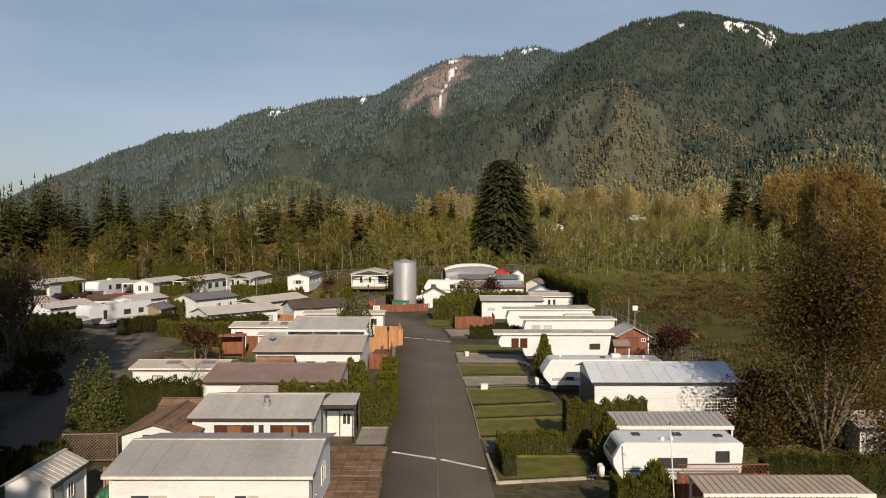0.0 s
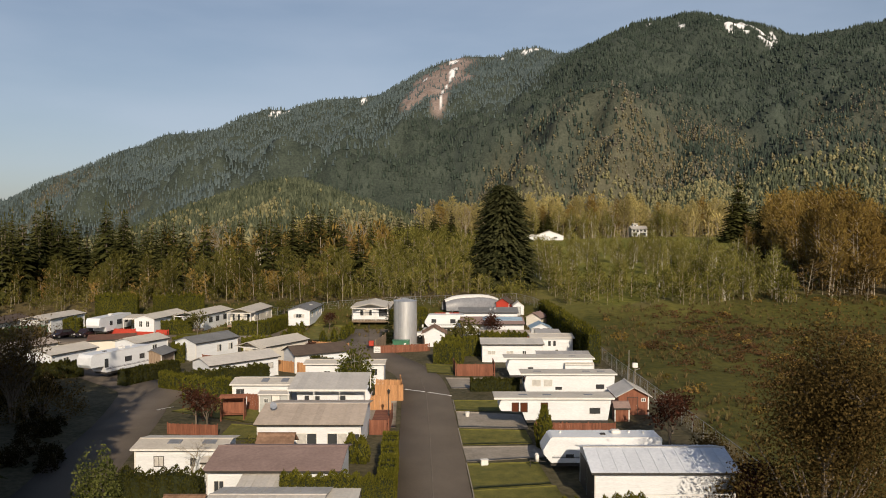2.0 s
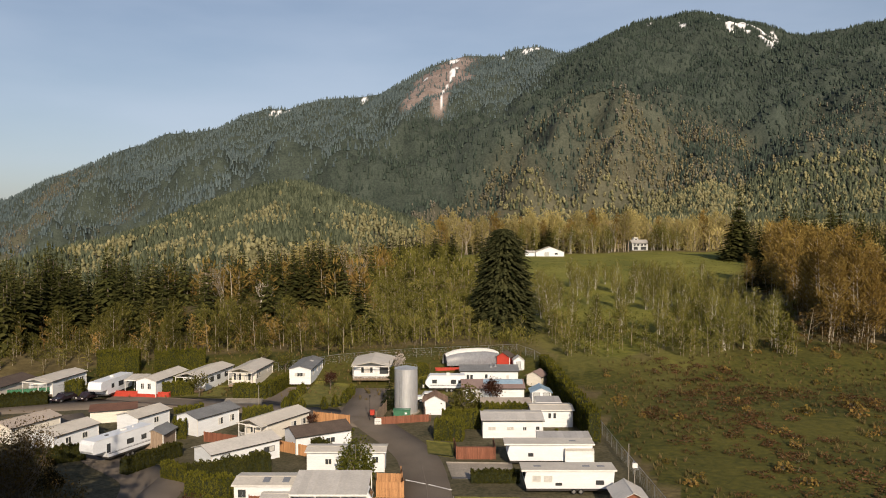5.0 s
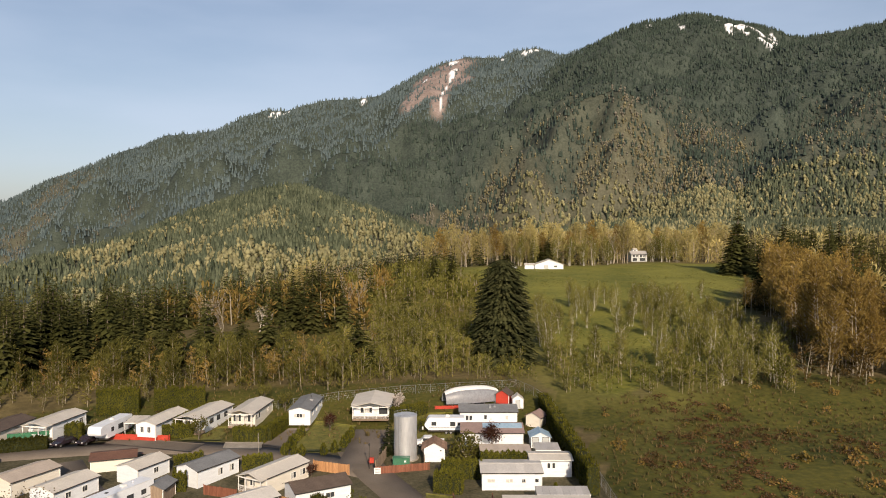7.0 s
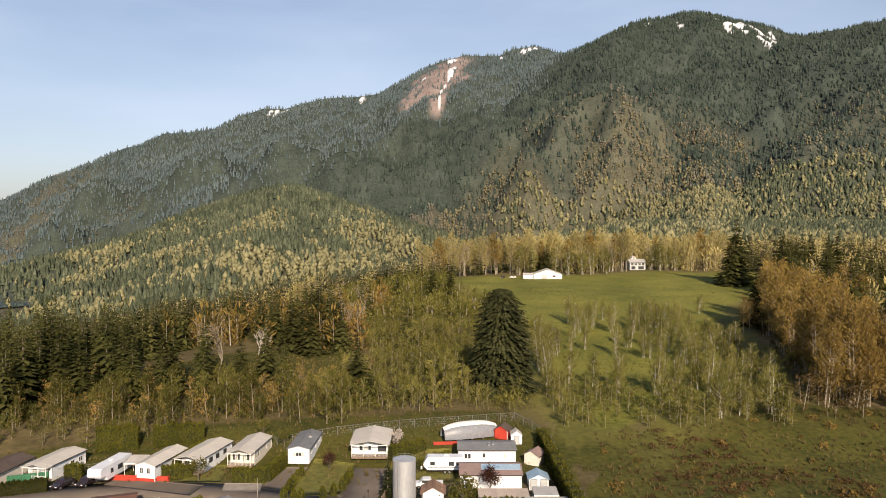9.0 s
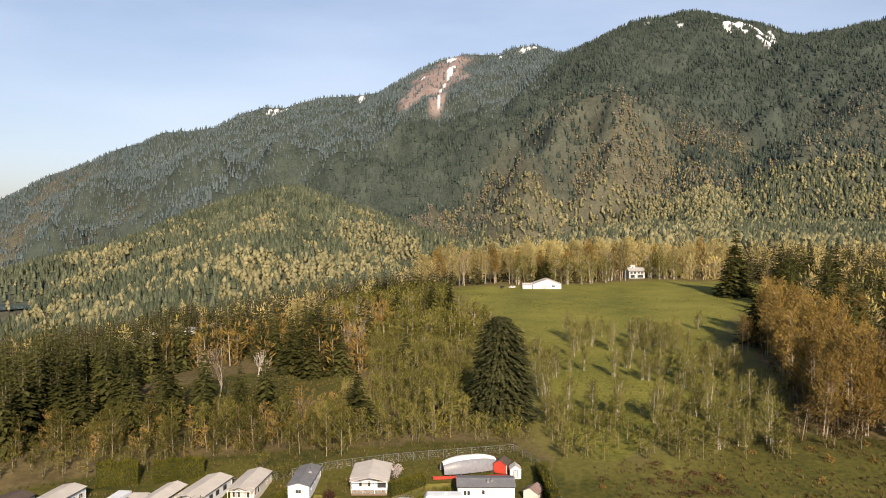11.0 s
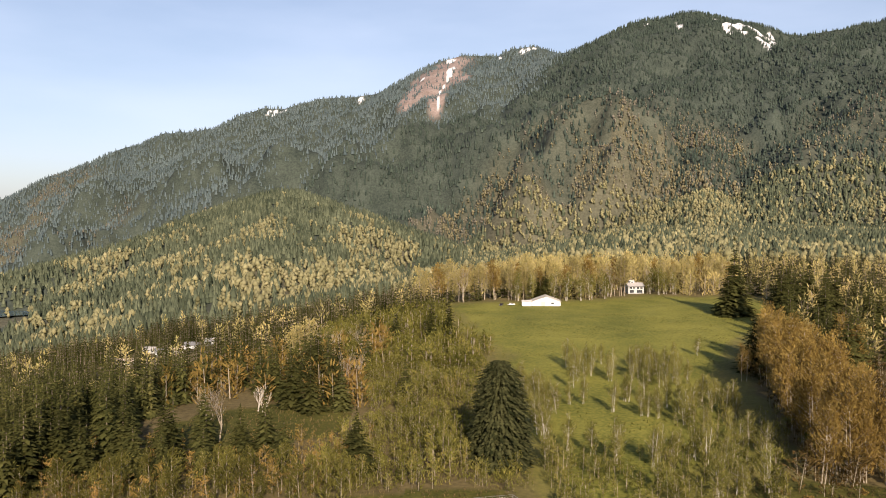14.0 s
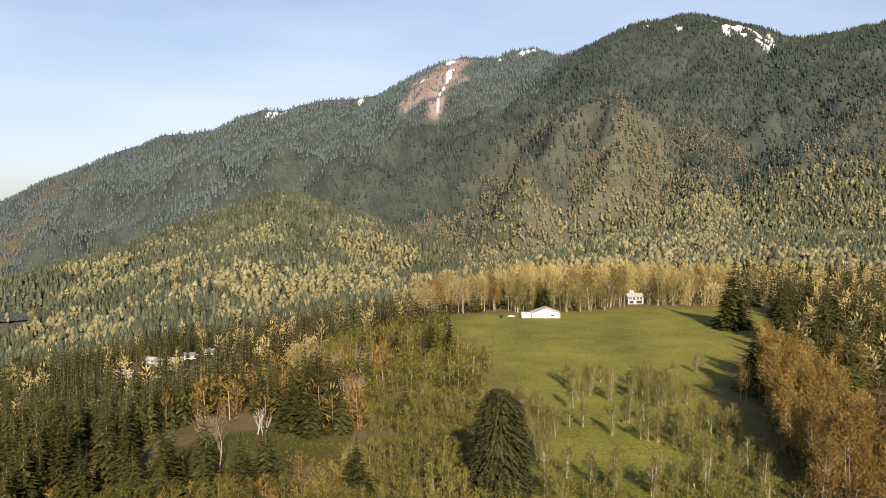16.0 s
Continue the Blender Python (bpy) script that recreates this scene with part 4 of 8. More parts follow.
def cypress(x, y, h, r, label, group="", name="cypress", dense=60, size=0.22):
    """Narrow upright evergreen: rounded column of sprays over a core coloured dark as inner shade."""
    rng = np.random.default_rng(int(abs(x * 71 + y * 13)) + 1)
    base = thing(name, pose(x, y, ground_at(x, y) - 0.05), label, "shrub", group)
    prof = lambda f: r * (0.72 + 0.28 * np.sin(np.pi * np.clip(f * 1.2, 0, 1))) * np.sqrt(np.clip(1 - np.maximum(f - 0.45, 0) / 0.56, 0.0, 1))
    n = 10
    a = np.arange(n) * 2 * np.pi / n
    lv = np.linspace(0, 1, 7)
    V = [(0.86 * prof(f) * math.cos(t), 0.86 * prof(f) * math.sin(t), f * h * 0.97) for f in lv for t in a]
    F = [(i * n + j, i * n + (j + 1) % n, (i + 1) * n + (j + 1) % n, (i + 1) * n + j) for i in range(6) for j in range(n)]
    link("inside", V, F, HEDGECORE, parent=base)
    k = int(2 * np.pi * r * h * dense)
    f, t = rng.uniform(0, 1, k), rng.uniform(0, 2 * np.pi, k)
    rr = prof(f) * (1 + 0.12 * np.sin(5 * t + 9 * f))
    P = np.stack([rr * np.cos(t), rr * np.sin(t), f * h], 1)
    V, F = sprays(P, np.stack([np.cos(t), np.sin(t), 0.4 * f], 1), size, rng)
    link("foliage", V, F, CEDARLEAF, parent=base)
    return base

# ---- homes, sheds and trailers ----
def window(body, side, u, z, w, h, L, W, frame_mat=TRIM_WHITE, glass=PANE, bars=1):
    """A framed window let into one wall (side: f front, b back, l left, r right) at u along it and z up to its sill."""
    turn = {"f": pose(u, -W / 2, z), "b": pose(u, W / 2, z, 0, 0, 180), "l": pose(-L / 2, u, z, 0, 0, -90), "r": pose(L / 2, u, z, 0, 0, 90)}[side]
    win = new("window")
    win.parent, win.matrix_basis = body, turn
    bm = bmesh.new()
    t = 0.055
    for a in ((-w / 2, w / 2, 0, t), (-w / 2, w / 2, h - t, h), (-w / 2, -w / 2 + t, t, h - t), (w / 2 - t, w / 2, t, h - t)):
        add_box(bm, a[0], a[1], -0.045, 0.02, a[2], a[3])
    for b in range(bars):
        x = -w / 2 + w * (b + 1) / (bars + 1)
        add_box(bm, x - 0.02, x + 0.02, -0.035, 0.01, t, h - t)
    part("frame", bm, frame_mat, win)
    for b in range(bars + 1):
        x0, x1 = -w / 2 + w * b / (bars + 1) + 0.03, -w / 2 + w * (b + 1) / (bars + 1) - 0.03
        part("pane", boxed(x0, x1, -0.012, 0.015, t, h - t), glass if not isinstance(glass, list) else glass[b % len(glass)], win)
    return win


def door(body, side, u, z, w, h, L, W, mat=TRIM_WHITE):
    turn = {"f": pose(u, -W / 2, z), "b": pose(u, W / 2, z, 0, 0, 180), "l": pose(-L / 2, u, z, 0, 0, -90), "r": pose(L / 2, u, z, 0, 0, 90)}[side]
    d = part("door", boxed(-w / 2, w / 2, -0.04, 0.02, 0, h, bevel=0.01), mat, body)
    d.matrix_basis = turn
    bm = bmesh.new()
    for a in ((-w / 2 - 0.07, -w / 2, 0, h + 0.07), (w / 2, w / 2 + 0.07, 0, h + 0.07), (-w / 2, w / 2, h, h + 0.07)):
        add_box(bm, a[0], a[1], -0.03, 0.02, a[2], a[3])
    part("door_frame", bm, TRIM_DARK, d)
    part("handle", tubed((w * 0.36, -0.1, 1.0), (w * 0.36, -0.03, 1.0), 0.03), METAL, d, "round metal door handle")
    return d


def roof_slope(w, run, rise, thick, seam):
    """One roof sheet: from the ridge down to the eave (towards -y), w wide, with a raised seam along one edge."""
    bm = bmesh.new()
    pts = [(0, 0), (-run, -rise)]
    n = Vector((0, -rise, run)).normalized()
    v = []
    for x in (0, w):
        for (y, z) in pts:
            p = Vector((x, y, z))
            v += [bm.verts.new(p), bm.verts.new(p - n * thick)]
    a, a2, b, b2, c, c2, d, d2 = v
    for f in ((a, b, d, c), (a2, c2, d2, b2), (a, a2, b2, b), (c, d, d2, c2), (a, c, c2, a2), (b, b2, d2, d)):
        bm.faces.new(f)
    if seam:
        s = []
        for x in (-0.025, 0.025):
            for (y, z) in pts:
                p = Vector((x, y, z))
                s += [bm.verts.new(p + n * seam), bm.verts.new(p - n * 0.01)]
        a, a2, b, b2, c, c2, d, d2 = s
        for f in ((a, b, d, c), (a, a2, b2, b), (c, d, d2, c2), (b, b2, d2, d), (a, c, c2, a2)):
            bm.faces.new(f)
    bmesh.ops.recalc_face_normals(bm, faces=bm.faces)
    return bm


def gable_roof(base, L, W, eave, rise, mat, over=0.3, panels=1, seam=0.03, fascia=TRIM_DARK, ridge_at=0.0, shingles=0):
    """Two-sided roof with its ridge along x; ridge_at shifts the ridge towards the back."""
    fl, bl = W / 2 + ridge_at, W / 2 - ridge_at
    k = max(1, panels)
    w = (L + 2 * over) / k
    for sgn, half in ((1, fl), (-1, bl)):
        run = half + over
        drop = rise * run / half
        if shingles:
            rows = shingles
            for r_ in range(rows):
                bm = roof_slope(L + 2 * over, run / rows + 0.05, (drop / rows) * 1.0, 0.035, 0)
                sh = part("shingle_course", bm, mat, base)
                f0 = r_ / rows
                sh.matrix_basis = (pose(-L / 2 - over, ridge_at - run * f0, eave + rise + 0.05 - drop * f0) if sgn > 0 else pose(L / 2 + over, ridge_at + run * f0, eave + rise + 0.05 - drop * f0, 0, 0, 180))
            continue
        first = None
        for i in range(k):
            if first is None:
                sh = part("roof_panel" if k > 1 else "roof", roof_slope(w - (0.006 if k > 1 else 0), run, drop, 0.07, seam if k > 1 else 0), mat, base)
                first = sh
            else:
                sh = new("roof_panel", first.data)
                sh.parent = base
            sh.matrix_basis = pose(-L / 2 - over + i * w, ridge_at, eave + rise + 0.08) if sgn > 0 else pose(L / 2 + over - i * w, ridge_at, eave + rise + 0.08, 0, 0, 180)
    part("ridge_cap", boxed(-L / 2 - over - 0.02, L / 2 + over + 0.02, ridge_at - 0.10, ridge_at + 0.10, eave + rise + 0.055, eave + rise + 0.115, bevel=0.015), mat if panels == 1 else ROOF_PALE, base)
    ze = eave - rise * over / fl
    part("gutter", boxed(-L / 2 - over, L / 2 + over, -W / 2 - over - 0.09, -W / 2 - over + 0.01, ze - 0.08, ze + 0.05, bevel=0.015), fascia, base, "dark gutter along the eave")


def home(name, x, y, turn, L, W, eave, rise, wall, roof, label, category="mobile home", over=0.3, panels=1, openings=(), ridge_at=0.0, skirt=None, z0=None, extras=(), group="homes of the trailer park", fascia=TRIM_DARK, shingles=0, flat=False):
    """Walls with gables, a roof, and the windows and doors let into it. Local x runs along the ridge, the front faces -y."""
    z0 = ground_at(x, y) if z0 is None else z0
    base = thing(name, pose(x, y, z0, 0, 0, turn), label, category, group)
    fl = ridge_at
    out = [(-W / 2, -0.1), (W / 2, -0.1), (W / 2, eave), (fl, eave + rise), (-W / 2, eave)]
    bm = bmesh.new()
    a = [bm.verts.new((-L / 2, p, q)) for p, q in out]
    b = [bm.verts.new((L / 2, p, q)) for p, q in out]
    bm.faces.new(a)
    bm.faces.new(b[::-1])
    for i in range(5):
        bm.faces.new((a[i], b[i], b[(i + 1) % 5], a[(i + 1) % 5]))
    bmesh.ops.recalc_face_normals(bm, faces=bm.faces)
    body = part("wall", bm, wall, base)
    gable_roof(base, L, W, eave, rise, roof, over, panels, 0.03, fascia, ridge_at, shingles)
    for sx in (-1, 1):
        part("corner_trim", boxed(sx * L / 2 - 0.06, sx * L / 2 + 0.06, -W / 2 - 0.06, -W / 2 + 0.06, 0, eave - 0.02), TRIM_WHITE, base)
    if skirt:
        bm = bmesh.new()
        for y0 in (-W / 2 - 0.02, W / 2 - 0.02):
            add_box(bm, -L / 2 - 0.02, L / 2 + 0.02, y0, y0 + 0.04, -0.1, 0.55)
        for x0 in (-L / 2 - 0.02, L / 2 - 0.02):
            add_box(bm, x0, x0 + 0.04, -W / 2 - 0.02, W / 2 + 0.02, -0.1, 0.55)
        part("skirting", bm, skirt, base)
    for o in openings:
        kind_, side, u, z, w, h, *rest = o
        if kind_ == "w":
            window(base, side, u, z, w, h, L, W, *rest)
        else:
            door(base, side, u, z, w, h, L, W, *rest)
    for e in extras:
        k, ex, ey, *rest = e
        half = (W / 2 + ridge_at) if ey < ridge_at else (W / 2 - ridge_at)
        ez = eave + rise * (1 - abs(ey - ridge_at) / half) + 0.08
        if k == "vent":
            bm = boxed(ex - 0.22, ex + 0.22, ey - 0.2, ey + 0.2, ez - 0.2, ez + 0.25, bevel=0.04)
            add_tube(bm, (ex, ey, ez + 0.2), (ex, ey, ez + 0.55), 0.14, 0.16, 10)
            add_tube(bm, (ex, ey, ez + 0.55), (ex, ey, ez + 0.68), 0.24, 0.06, 10)
            part("roof_vent", bm, METAL, base, "galvanised chimney vent")
        elif k == "pipe":
            part("vent_pipe", tubed((ex, ey, ez - 0.1), (ex, ey, ez + 0.45), 0.05), TRIM_DARK, base)
        elif k == "sky":
            slope = math.degrees(math.atan2(rise, half)) * (1 if ey < ridge_at else -1)
            s = part("skylight", boxed(-rest[0] / 2, rest[0] / 2, -rest[1] / 2, rest[1] / 2, -0.02, 0.07, bevel=0.015), CURTAIN if len(rest) < 3 else rest[2], base, "flat grey skylight panel")
            s.matrix_basis = pose(ex, ey, ez, slope)
        elif k == "dish":
            bm = tubed((ex, ey, ez - 0.1), (ex, ey, ez + 0.5), 0.025)
            add_tube(bm, (ex, ey - 0.02, ez + 0.5), (ex + 0.12, ey - 0.2, ez + 0.6), 0.10, 0.34, 12)
            part("satellite_dish", bm, METAL, base)
    return base


def porch(base, L, W, eave, rise, depth, roof, rail=True):
    """Open porch at the left end of a home: the gable roof drawn out over posts, a floor and a rail."""
    x1, x0 = -L / 2 - 0.31, -L / 2 - depth
    w, drop = W / 2 + 0.3, rise * 0.3 / (W / 2)
    out = [(-w, eave - drop + 0.02), (0, eave + rise + 0.07), (w, eave - drop + 0.02), (w, eave - drop - 0.06), (0, eave + rise - 0.02), (-w, eave - drop - 0.06)]
    bm = bmesh.new()
    a, b = [bm.verts.new((x0 - 0.25, p, q)) for p, q in out], [bm.verts.new((x1, p, q)) for p, q in out]
    for k in range(6):
        bm.faces.new((a[k], b[k], b[(k + 1) % 6], a[(k + 1) % 6]))
    for ring in (a, b):
        bm.faces.new((ring[0], ring[1], ring[4], ring[5]))
        bm.faces.new((ring[1], ring[2], ring[3], ring[4]))
    bmesh.ops.recalc_face_normals(bm, faces=bm.faces)
    part("porch_roof", bm, roof, base)
    part("porch_beam", boxed(x0 - 0.06, x0 + 0.06, -W / 2, W / 2, eave - 0.24, eave - 0.10), TRIM_WHITE, base)
    part("porch_floor", boxed(x0, -L / 2 - 0.02, -W / 2, W / 2, 0, 0.4), OLDWOOD, base, "weathered plank porch floor")
    for k in range(4):
        py = -W / 2 + 0.08 + (W - 0.16) * k / 3
        part("porch_post", boxed(x0 - 0.05, x0 + 0.05, py - 0.05, py + 0.05, 0.4, eave - 0.24), TRIM_WHITE, base)
    if rail:
        bm = bmesh.new()
        for k in range(int(W / 0.16)):
            add_box(bm, x0 - 0.015, x0 + 0.015, -W / 2 + 0.1 + 0.16 * k, -W / 2 + 0.13 + 0.16 * k, 0.42, 1.22)
        add_box(bm, x0 - 0.035, x0 + 0.035, -W / 2, W / 2, 1.22, 1.29)
        part("porch_rail", bm, TRIM_WHITE, base, "white baluster rail")


def lean_roof(name, x0, x1, y0, y1, zf, zb, mat, label, category="carport", panels=8, posts=True, post_mat=TRIM_WHITE, z0=None, group=""):
    """Flat sloping sheet roof on posts: front edge at height zf, back edge at zb."""
    z0 = ground_at((x0 + x1) / 2, y0) if z0 is None else z0
    base = thing(name, pose(x0, y1, z0), label, category, group)
    w = (x1 - x0) / panels
    first = None
    for i in range(panels):
        if first is None:
            sh = part("roof_panel", roof_slope(w - 0.005, y1 - y0, zb - zf, 0.05, 0.04), mat, base)
            first = sh
        else:
            sh = new("roof_panel", first.data)
            sh.parent = base
        sh.matrix_basis = pose(i * w, 0, zb)
    part("front_beam", boxed(-0.03, x1 - x0 + 0.03, y0 - y1 - 0.06, y0 - y1 + 0.06, zf - 0.22, zf + 0.005, bevel=0.01), post_mat, base)
    part("back_beam", boxed(0, x1 - x0, -0.12, 0, zb - 0.24, zb - 0.06, bevel=0.01), post_mat, base)
    if posts:
        k = max(2, int((x1 - x0) / 2.2) + 1)
        for i in range(k):
            px = 0.08 + (x1 - x0 - 0.16) * i / (k - 1)
            for yy, zz in ((y0 - y1 + 0.05, zf - 0.2), (-0.1, zb - 0.22)):
                part("post", boxed(px - 0.05, px + 0.05, yy - 0.05, yy + 0.05, -0.05, zz), post_mat, base)
    return base


def wheel(body, x, y, r=0.36, w=0.22):
    t = part("wheel", tubed((x, y - w / 2, r), (x, y + w / 2, r), r, n=16), RUBBER, body, "black rubber tyre on a steel rim")
    part("rim", tubed((x, y - w / 2 - 0.015, r), (x, y + w / 2 + 0.015, r), r * 0.58, n=12), RIM, t)


def trailer(name, x, y, turn, L, W, H, label, floor=0.75, nose=0.5, tail=0.15, gooseneck=0.0, windows=(), roof_over=None, vents=(), shell=SHELL, stripe=True, z0=None, category="travel trailer", hitch=True, door_at=None, wheels=True, group="trailers", flip=False):
    """Travel trailer with its long side along local x, its nose towards -x, the side that is seen facing -y."""
    z0 = ground_at(x, y) if z0 is None else z0
    base = thing(name, pose(x, y, z0, 0, 0, turn) @ Matrix.Diagonal((-1 if flip else 1, 1, 1, 1)), label, category, group)
    h = floor
    if gooseneck:
        pts = [(-L / 2 + 0.25, h + 0.95), (-L / 2, h + 1.35), (-L / 2 + 0.12, H - 0.35), (-L / 2 + 0.45, H), (L / 2 - 0.1, H), (L / 2, H - 0.15), (L / 2 - tail, h), (-L / 2 + gooseneck + 0.35, h), (-L / 2 + gooseneck, h + 0.9)]
    else:
        pts = [(-L / 2 + nose, h), (-L / 2 + 0.08, h + 0.75), (-L / 2 + 0.02, h + 1.1), (-L / 2 + nose * 0.9, H - 0.12), (-L / 2 + nose + 0.15, H), (L / 2 - 0.12, H), (L / 2, H - 0.15), (L / 2 - tail, h)]
    body = part("body", prism(pts, -W / 2, W / 2, bevel=0.06), shell, base)
    if stripe:
        bm = bmesh.new()
        add_box(bm, -L / 2 + max(gooseneck + 0.4, nose + 0.1), L / 2 - tail - 0.1, -W / 2 - 0.006, -W / 2 + 0.02, h + 0.42, h + 0.52)
        add_box(bm, -L / 2 + max(gooseneck + 0.4, nose + 0.1), L / 2 - tail - 0.1, -W / 2 - 0.006, -W / 2 + 0.02, h + 0.58, h + 0.62)
        part("stripe", bm, STRIPE, base)
    part("underframe", boxed(-L / 2 + gooseneck + nose, L / 2 - 0.3, -W / 2 + 0.12, W / 2 - 0.12, h - 0.28, h - 0.005), TRIM_DARK, base)
    bm = bmesh.new()
    add_box(bm, -L / 2 + max(nose, 0.3) + 0.1, L / 2 - 0.1, -W / 2 - 0.03, -W / 2 + 0.03, H - 0.03, H + 0.02)
    part("roof_edge", bm, TRIM_WHITE, base)
    for u, z, w, hh, *rest in windows:
        window(base, "f", u, z, w, hh, L, W, TRIM_DARK if not rest else rest[0], PANE if len(rest) < 2 else rest[1], 0)
    if not gooseneck:
        win = new("window")
        win.parent, win.matrix_basis = base, pose(-L / 2 + nose * 0.48, 0, h + 1.45, 0, math.degrees(math.atan2(nose * 0.88, H - h - 1.22)) + 0, 0) @ pose(0, 0, 0, 0, 0, -90)
        part("pane", boxed(-W * 0.36, W * 0.36, -0.05, 0.0, -0.32, 0.32), PANE, win)
    if door_at is not None:
        door(base, "f", door_at, h + 0.05, 0.7, 1.85, L, W, TRIM_WHITE)
    for vx, vy, kind_ in vents:
        if kind_ == "ac":
            part("air_conditioner", boxed(vx - 0.4, vx + 0.4, vy - 0.35, vy + 0.35, H - 0.01, H + 0.30, bevel=0.09), TRIM_WHITE, base, "white rooftop air conditioner")
        elif kind_ == "hatch":
            b = boxed(vx - 0.22, vx + 0.22, vy - 0.22, vy + 0.22, H - 0.01, H + 0.09, bevel=0.02)
            part("roof_hatch", b, TRIM_DARK, base, "dark plastic roof hatch")
        else:
            part("vent_cap", tubed((vx, vy, H - 0.02), (vx, vy, H + 0.16), 0.12, 0.09), TRIM_WHITE, base)
    if wheels:
        for wx in (L * 0.05, L * 0.05 + 0.85):
            for wy in (-W / 2 + 0.12, W / 2 - 0.12):
                wheel(base, wx, wy, 0.34)
    if hitch and not gooseneck:
        bm = tubed((-L / 2 + nose + 0.2, -0.5, h - 0.1), (-L / 2 - 1.0, 0, h - 0.2), 0.05)
        add_tube(bm, (-L / 2 + nose + 0.2, 0.5, h - 0.1), (-L / 2 - 1.0, 0, h - 0.2), 0.05)
        add_tube(bm, (-L / 2 - 0.9, 0, 0), (-L / 2 - 0.9, 0, h), 0.04)
        part("hitch", bm, TRIM_DARK, base, "steel drawbar with jack")
        bm = bmesh.new()
        for yy in (-0.2, 0.2):
            add_tube(bm, (-L / 2 - 0.35, yy, h - 0.15), (-L / 2 - 0.35, yy, h + 0.35), 0.17, 0.17, 12)
            bmesh.ops.create_uvsphere(bm, u_segments=12, v_segments=6, radius=0.17, matrix=pose(-L / 2 - 0.35, yy, h + 0.35) @ Matrix.Diagonal((1, 1, 0.6, 1)))
        part("gas_cylinders", bm, TRIM_WHITE, base, "pair of white gas cylinders", smooth=True)
    if roof_over:
        lift, over, mat, lights = roof_over
        bm = boxed(-L / 2 - over, L / 2 + over * 0.6, -W / 2 - 0.25, W / 2 + 0.25, H + lift, H + lift + 0.10, bevel=0.02)
        part("roof_cover", bm, mat, base, "pale flat sheet roof over the trailer")
        part("roof_fascia", boxed(-L / 2 - over - 0.01, L / 2 + over * 0.6 + 0.01, -W / 2 - 0.30, -W / 2 - 0.255, H + lift - 0.10, H + lift + 0.09), TRIM_WHITE, base)
        for lx in lights:
            part("skylight", boxed(lx - 0.45, lx + 0.45, -0.35, 0.2, H + lift + 0.09, H + lift + 0.13, bevel=0.01), STRIPE, base, "grey translucent skylight panel")
    return base


def plank_fence(name, a, b, height, mat, label, board=0.14, gap=0.012, group="fences", top=None, z0=None, rail_side=1):
    """Upright boards between posts, on two rails."""
    a, b = Vector((*a, 0)), Vector((*b, 0))
    L = (b - a).length
    z0 = ground_at(*((a + b) / 2).xy) if z0 is None else z0
    base = thing(name, pose(a.x, a.y, z0, 0, 0, math.degrees(math.atan2(b.y - a.y, b.x - a.x))), label, "fence", group)
    bw = max(board, L / 90)
    n = max(1, int(L / bw))
    me = None
    for i in range(n):
        if me is None:
            o = part("board", boxed(0, bw - gap, -0.012, 0.012, 0, height), mat, base)
            me = o.data
        else:
            o = new("board", me)
            o.parent = base
        o.matrix_basis = pose(i * bw, 0, 0.03 * math.sin(i * 2.4), 0, 0, 0)
    for z in (height * 0.2, height * 0.82):
        part("rail", boxed(0, L, 0.013 * rail_side, 0.06 * rail_side, z, z + 0.08), mat, base)
    k = max(1, int(L / 2.4))
    for i in range(k + 1):
        x = L * i / k
        part("post", boxed(x - 0.05, x + 0.05, 0.02, 0.12, 0, height + 0.1), mat, base)
    if top == "lattice":
        bm = bmesh.new()
        m = int(L / 0.22)
        for i in range(m):
            for d in (1, -1):
                x0, x1 = i * 0.22, i * 0.22 + 0.45
                if d < 0:
                    x0, x1 = x1, x0
                p, q = Vector((min(x0, L), -0.02 * d, height)), Vector((min(x1, L), -0.02 * d, height + 0.45))
                add_tube(bm, p, q, 0.014, n=4)
        add_box(bm, 0, L, -0.03, 0.03, height + 0.45, height + 0.51)
        part("lattice", bm, mat, base)
    return base


def lattice_panel(name, a, b, z0, z1, mat, label, step=0.2, square=False, group="fences"):
    a, b = Vector((*a, 0)), Vector((*b, 0))
    L, H = (b - a).length, z1 - z0
    base = thing(name, pose(a.x, a.y, ground_at(*((a + b) / 2).xy) + z0, 0, 0, math.degrees(math.atan2(b.y - a.y, b.x - a.x))), label, "fence", group)
    bm = bmesh.new()
    if square:
        for i in range(int(L / step) + 1):
            add_box(bm, i * step - 0.02, i * step + 0.02, -0.012, 0.0, 0, H)
        for j in range(int(H / step) + 1):
            add_box(bm, 0, L, 0.002, 0.012, j * step, j * step + 0.04)
    else:
        for i in range(-int(H / step), int(L / step) + 1):
            for d in (1, -1):
                x0, x1 = i * step, i * step + H
                za, zb = (0.0, H) if d > 0 else (H, 0.0)
                if x0 < 0:
                    za, x0 = za + (-x0 / H) * (zb - za), 0
                if x1 > L:
                    zb, x1 = zb - ((x1 - L) / H) * (zb - za) if x1 - x0 > 0 else zb, L
                if x1 - x0 > 0.05:
                    add_tube(bm, (x0, -0.01 * d, za), (x1, -0.01 * d, zb), 0.018, n=4)
    part("slats", bm, mat, base)
    bm = bmesh.new()
    add_box(bm, -0.03, L + 0.03, -0.04, 0.04, -0.03, 0.04)
    add_box(bm, -0.03, L + 0.03, -0.04, 0.04, H - 0.04, H + 0.03)
    add_box(bm, -0.05, 0.05, -0.05, 0.05, -z0 - 0.05, H + 0.05)
    add_box(bm, L - 0.05, L + 0.05, -0.05, 0.05, -z0 - 0.05, H + 0.05)
    part("frame", bm, mat, base)
    return base


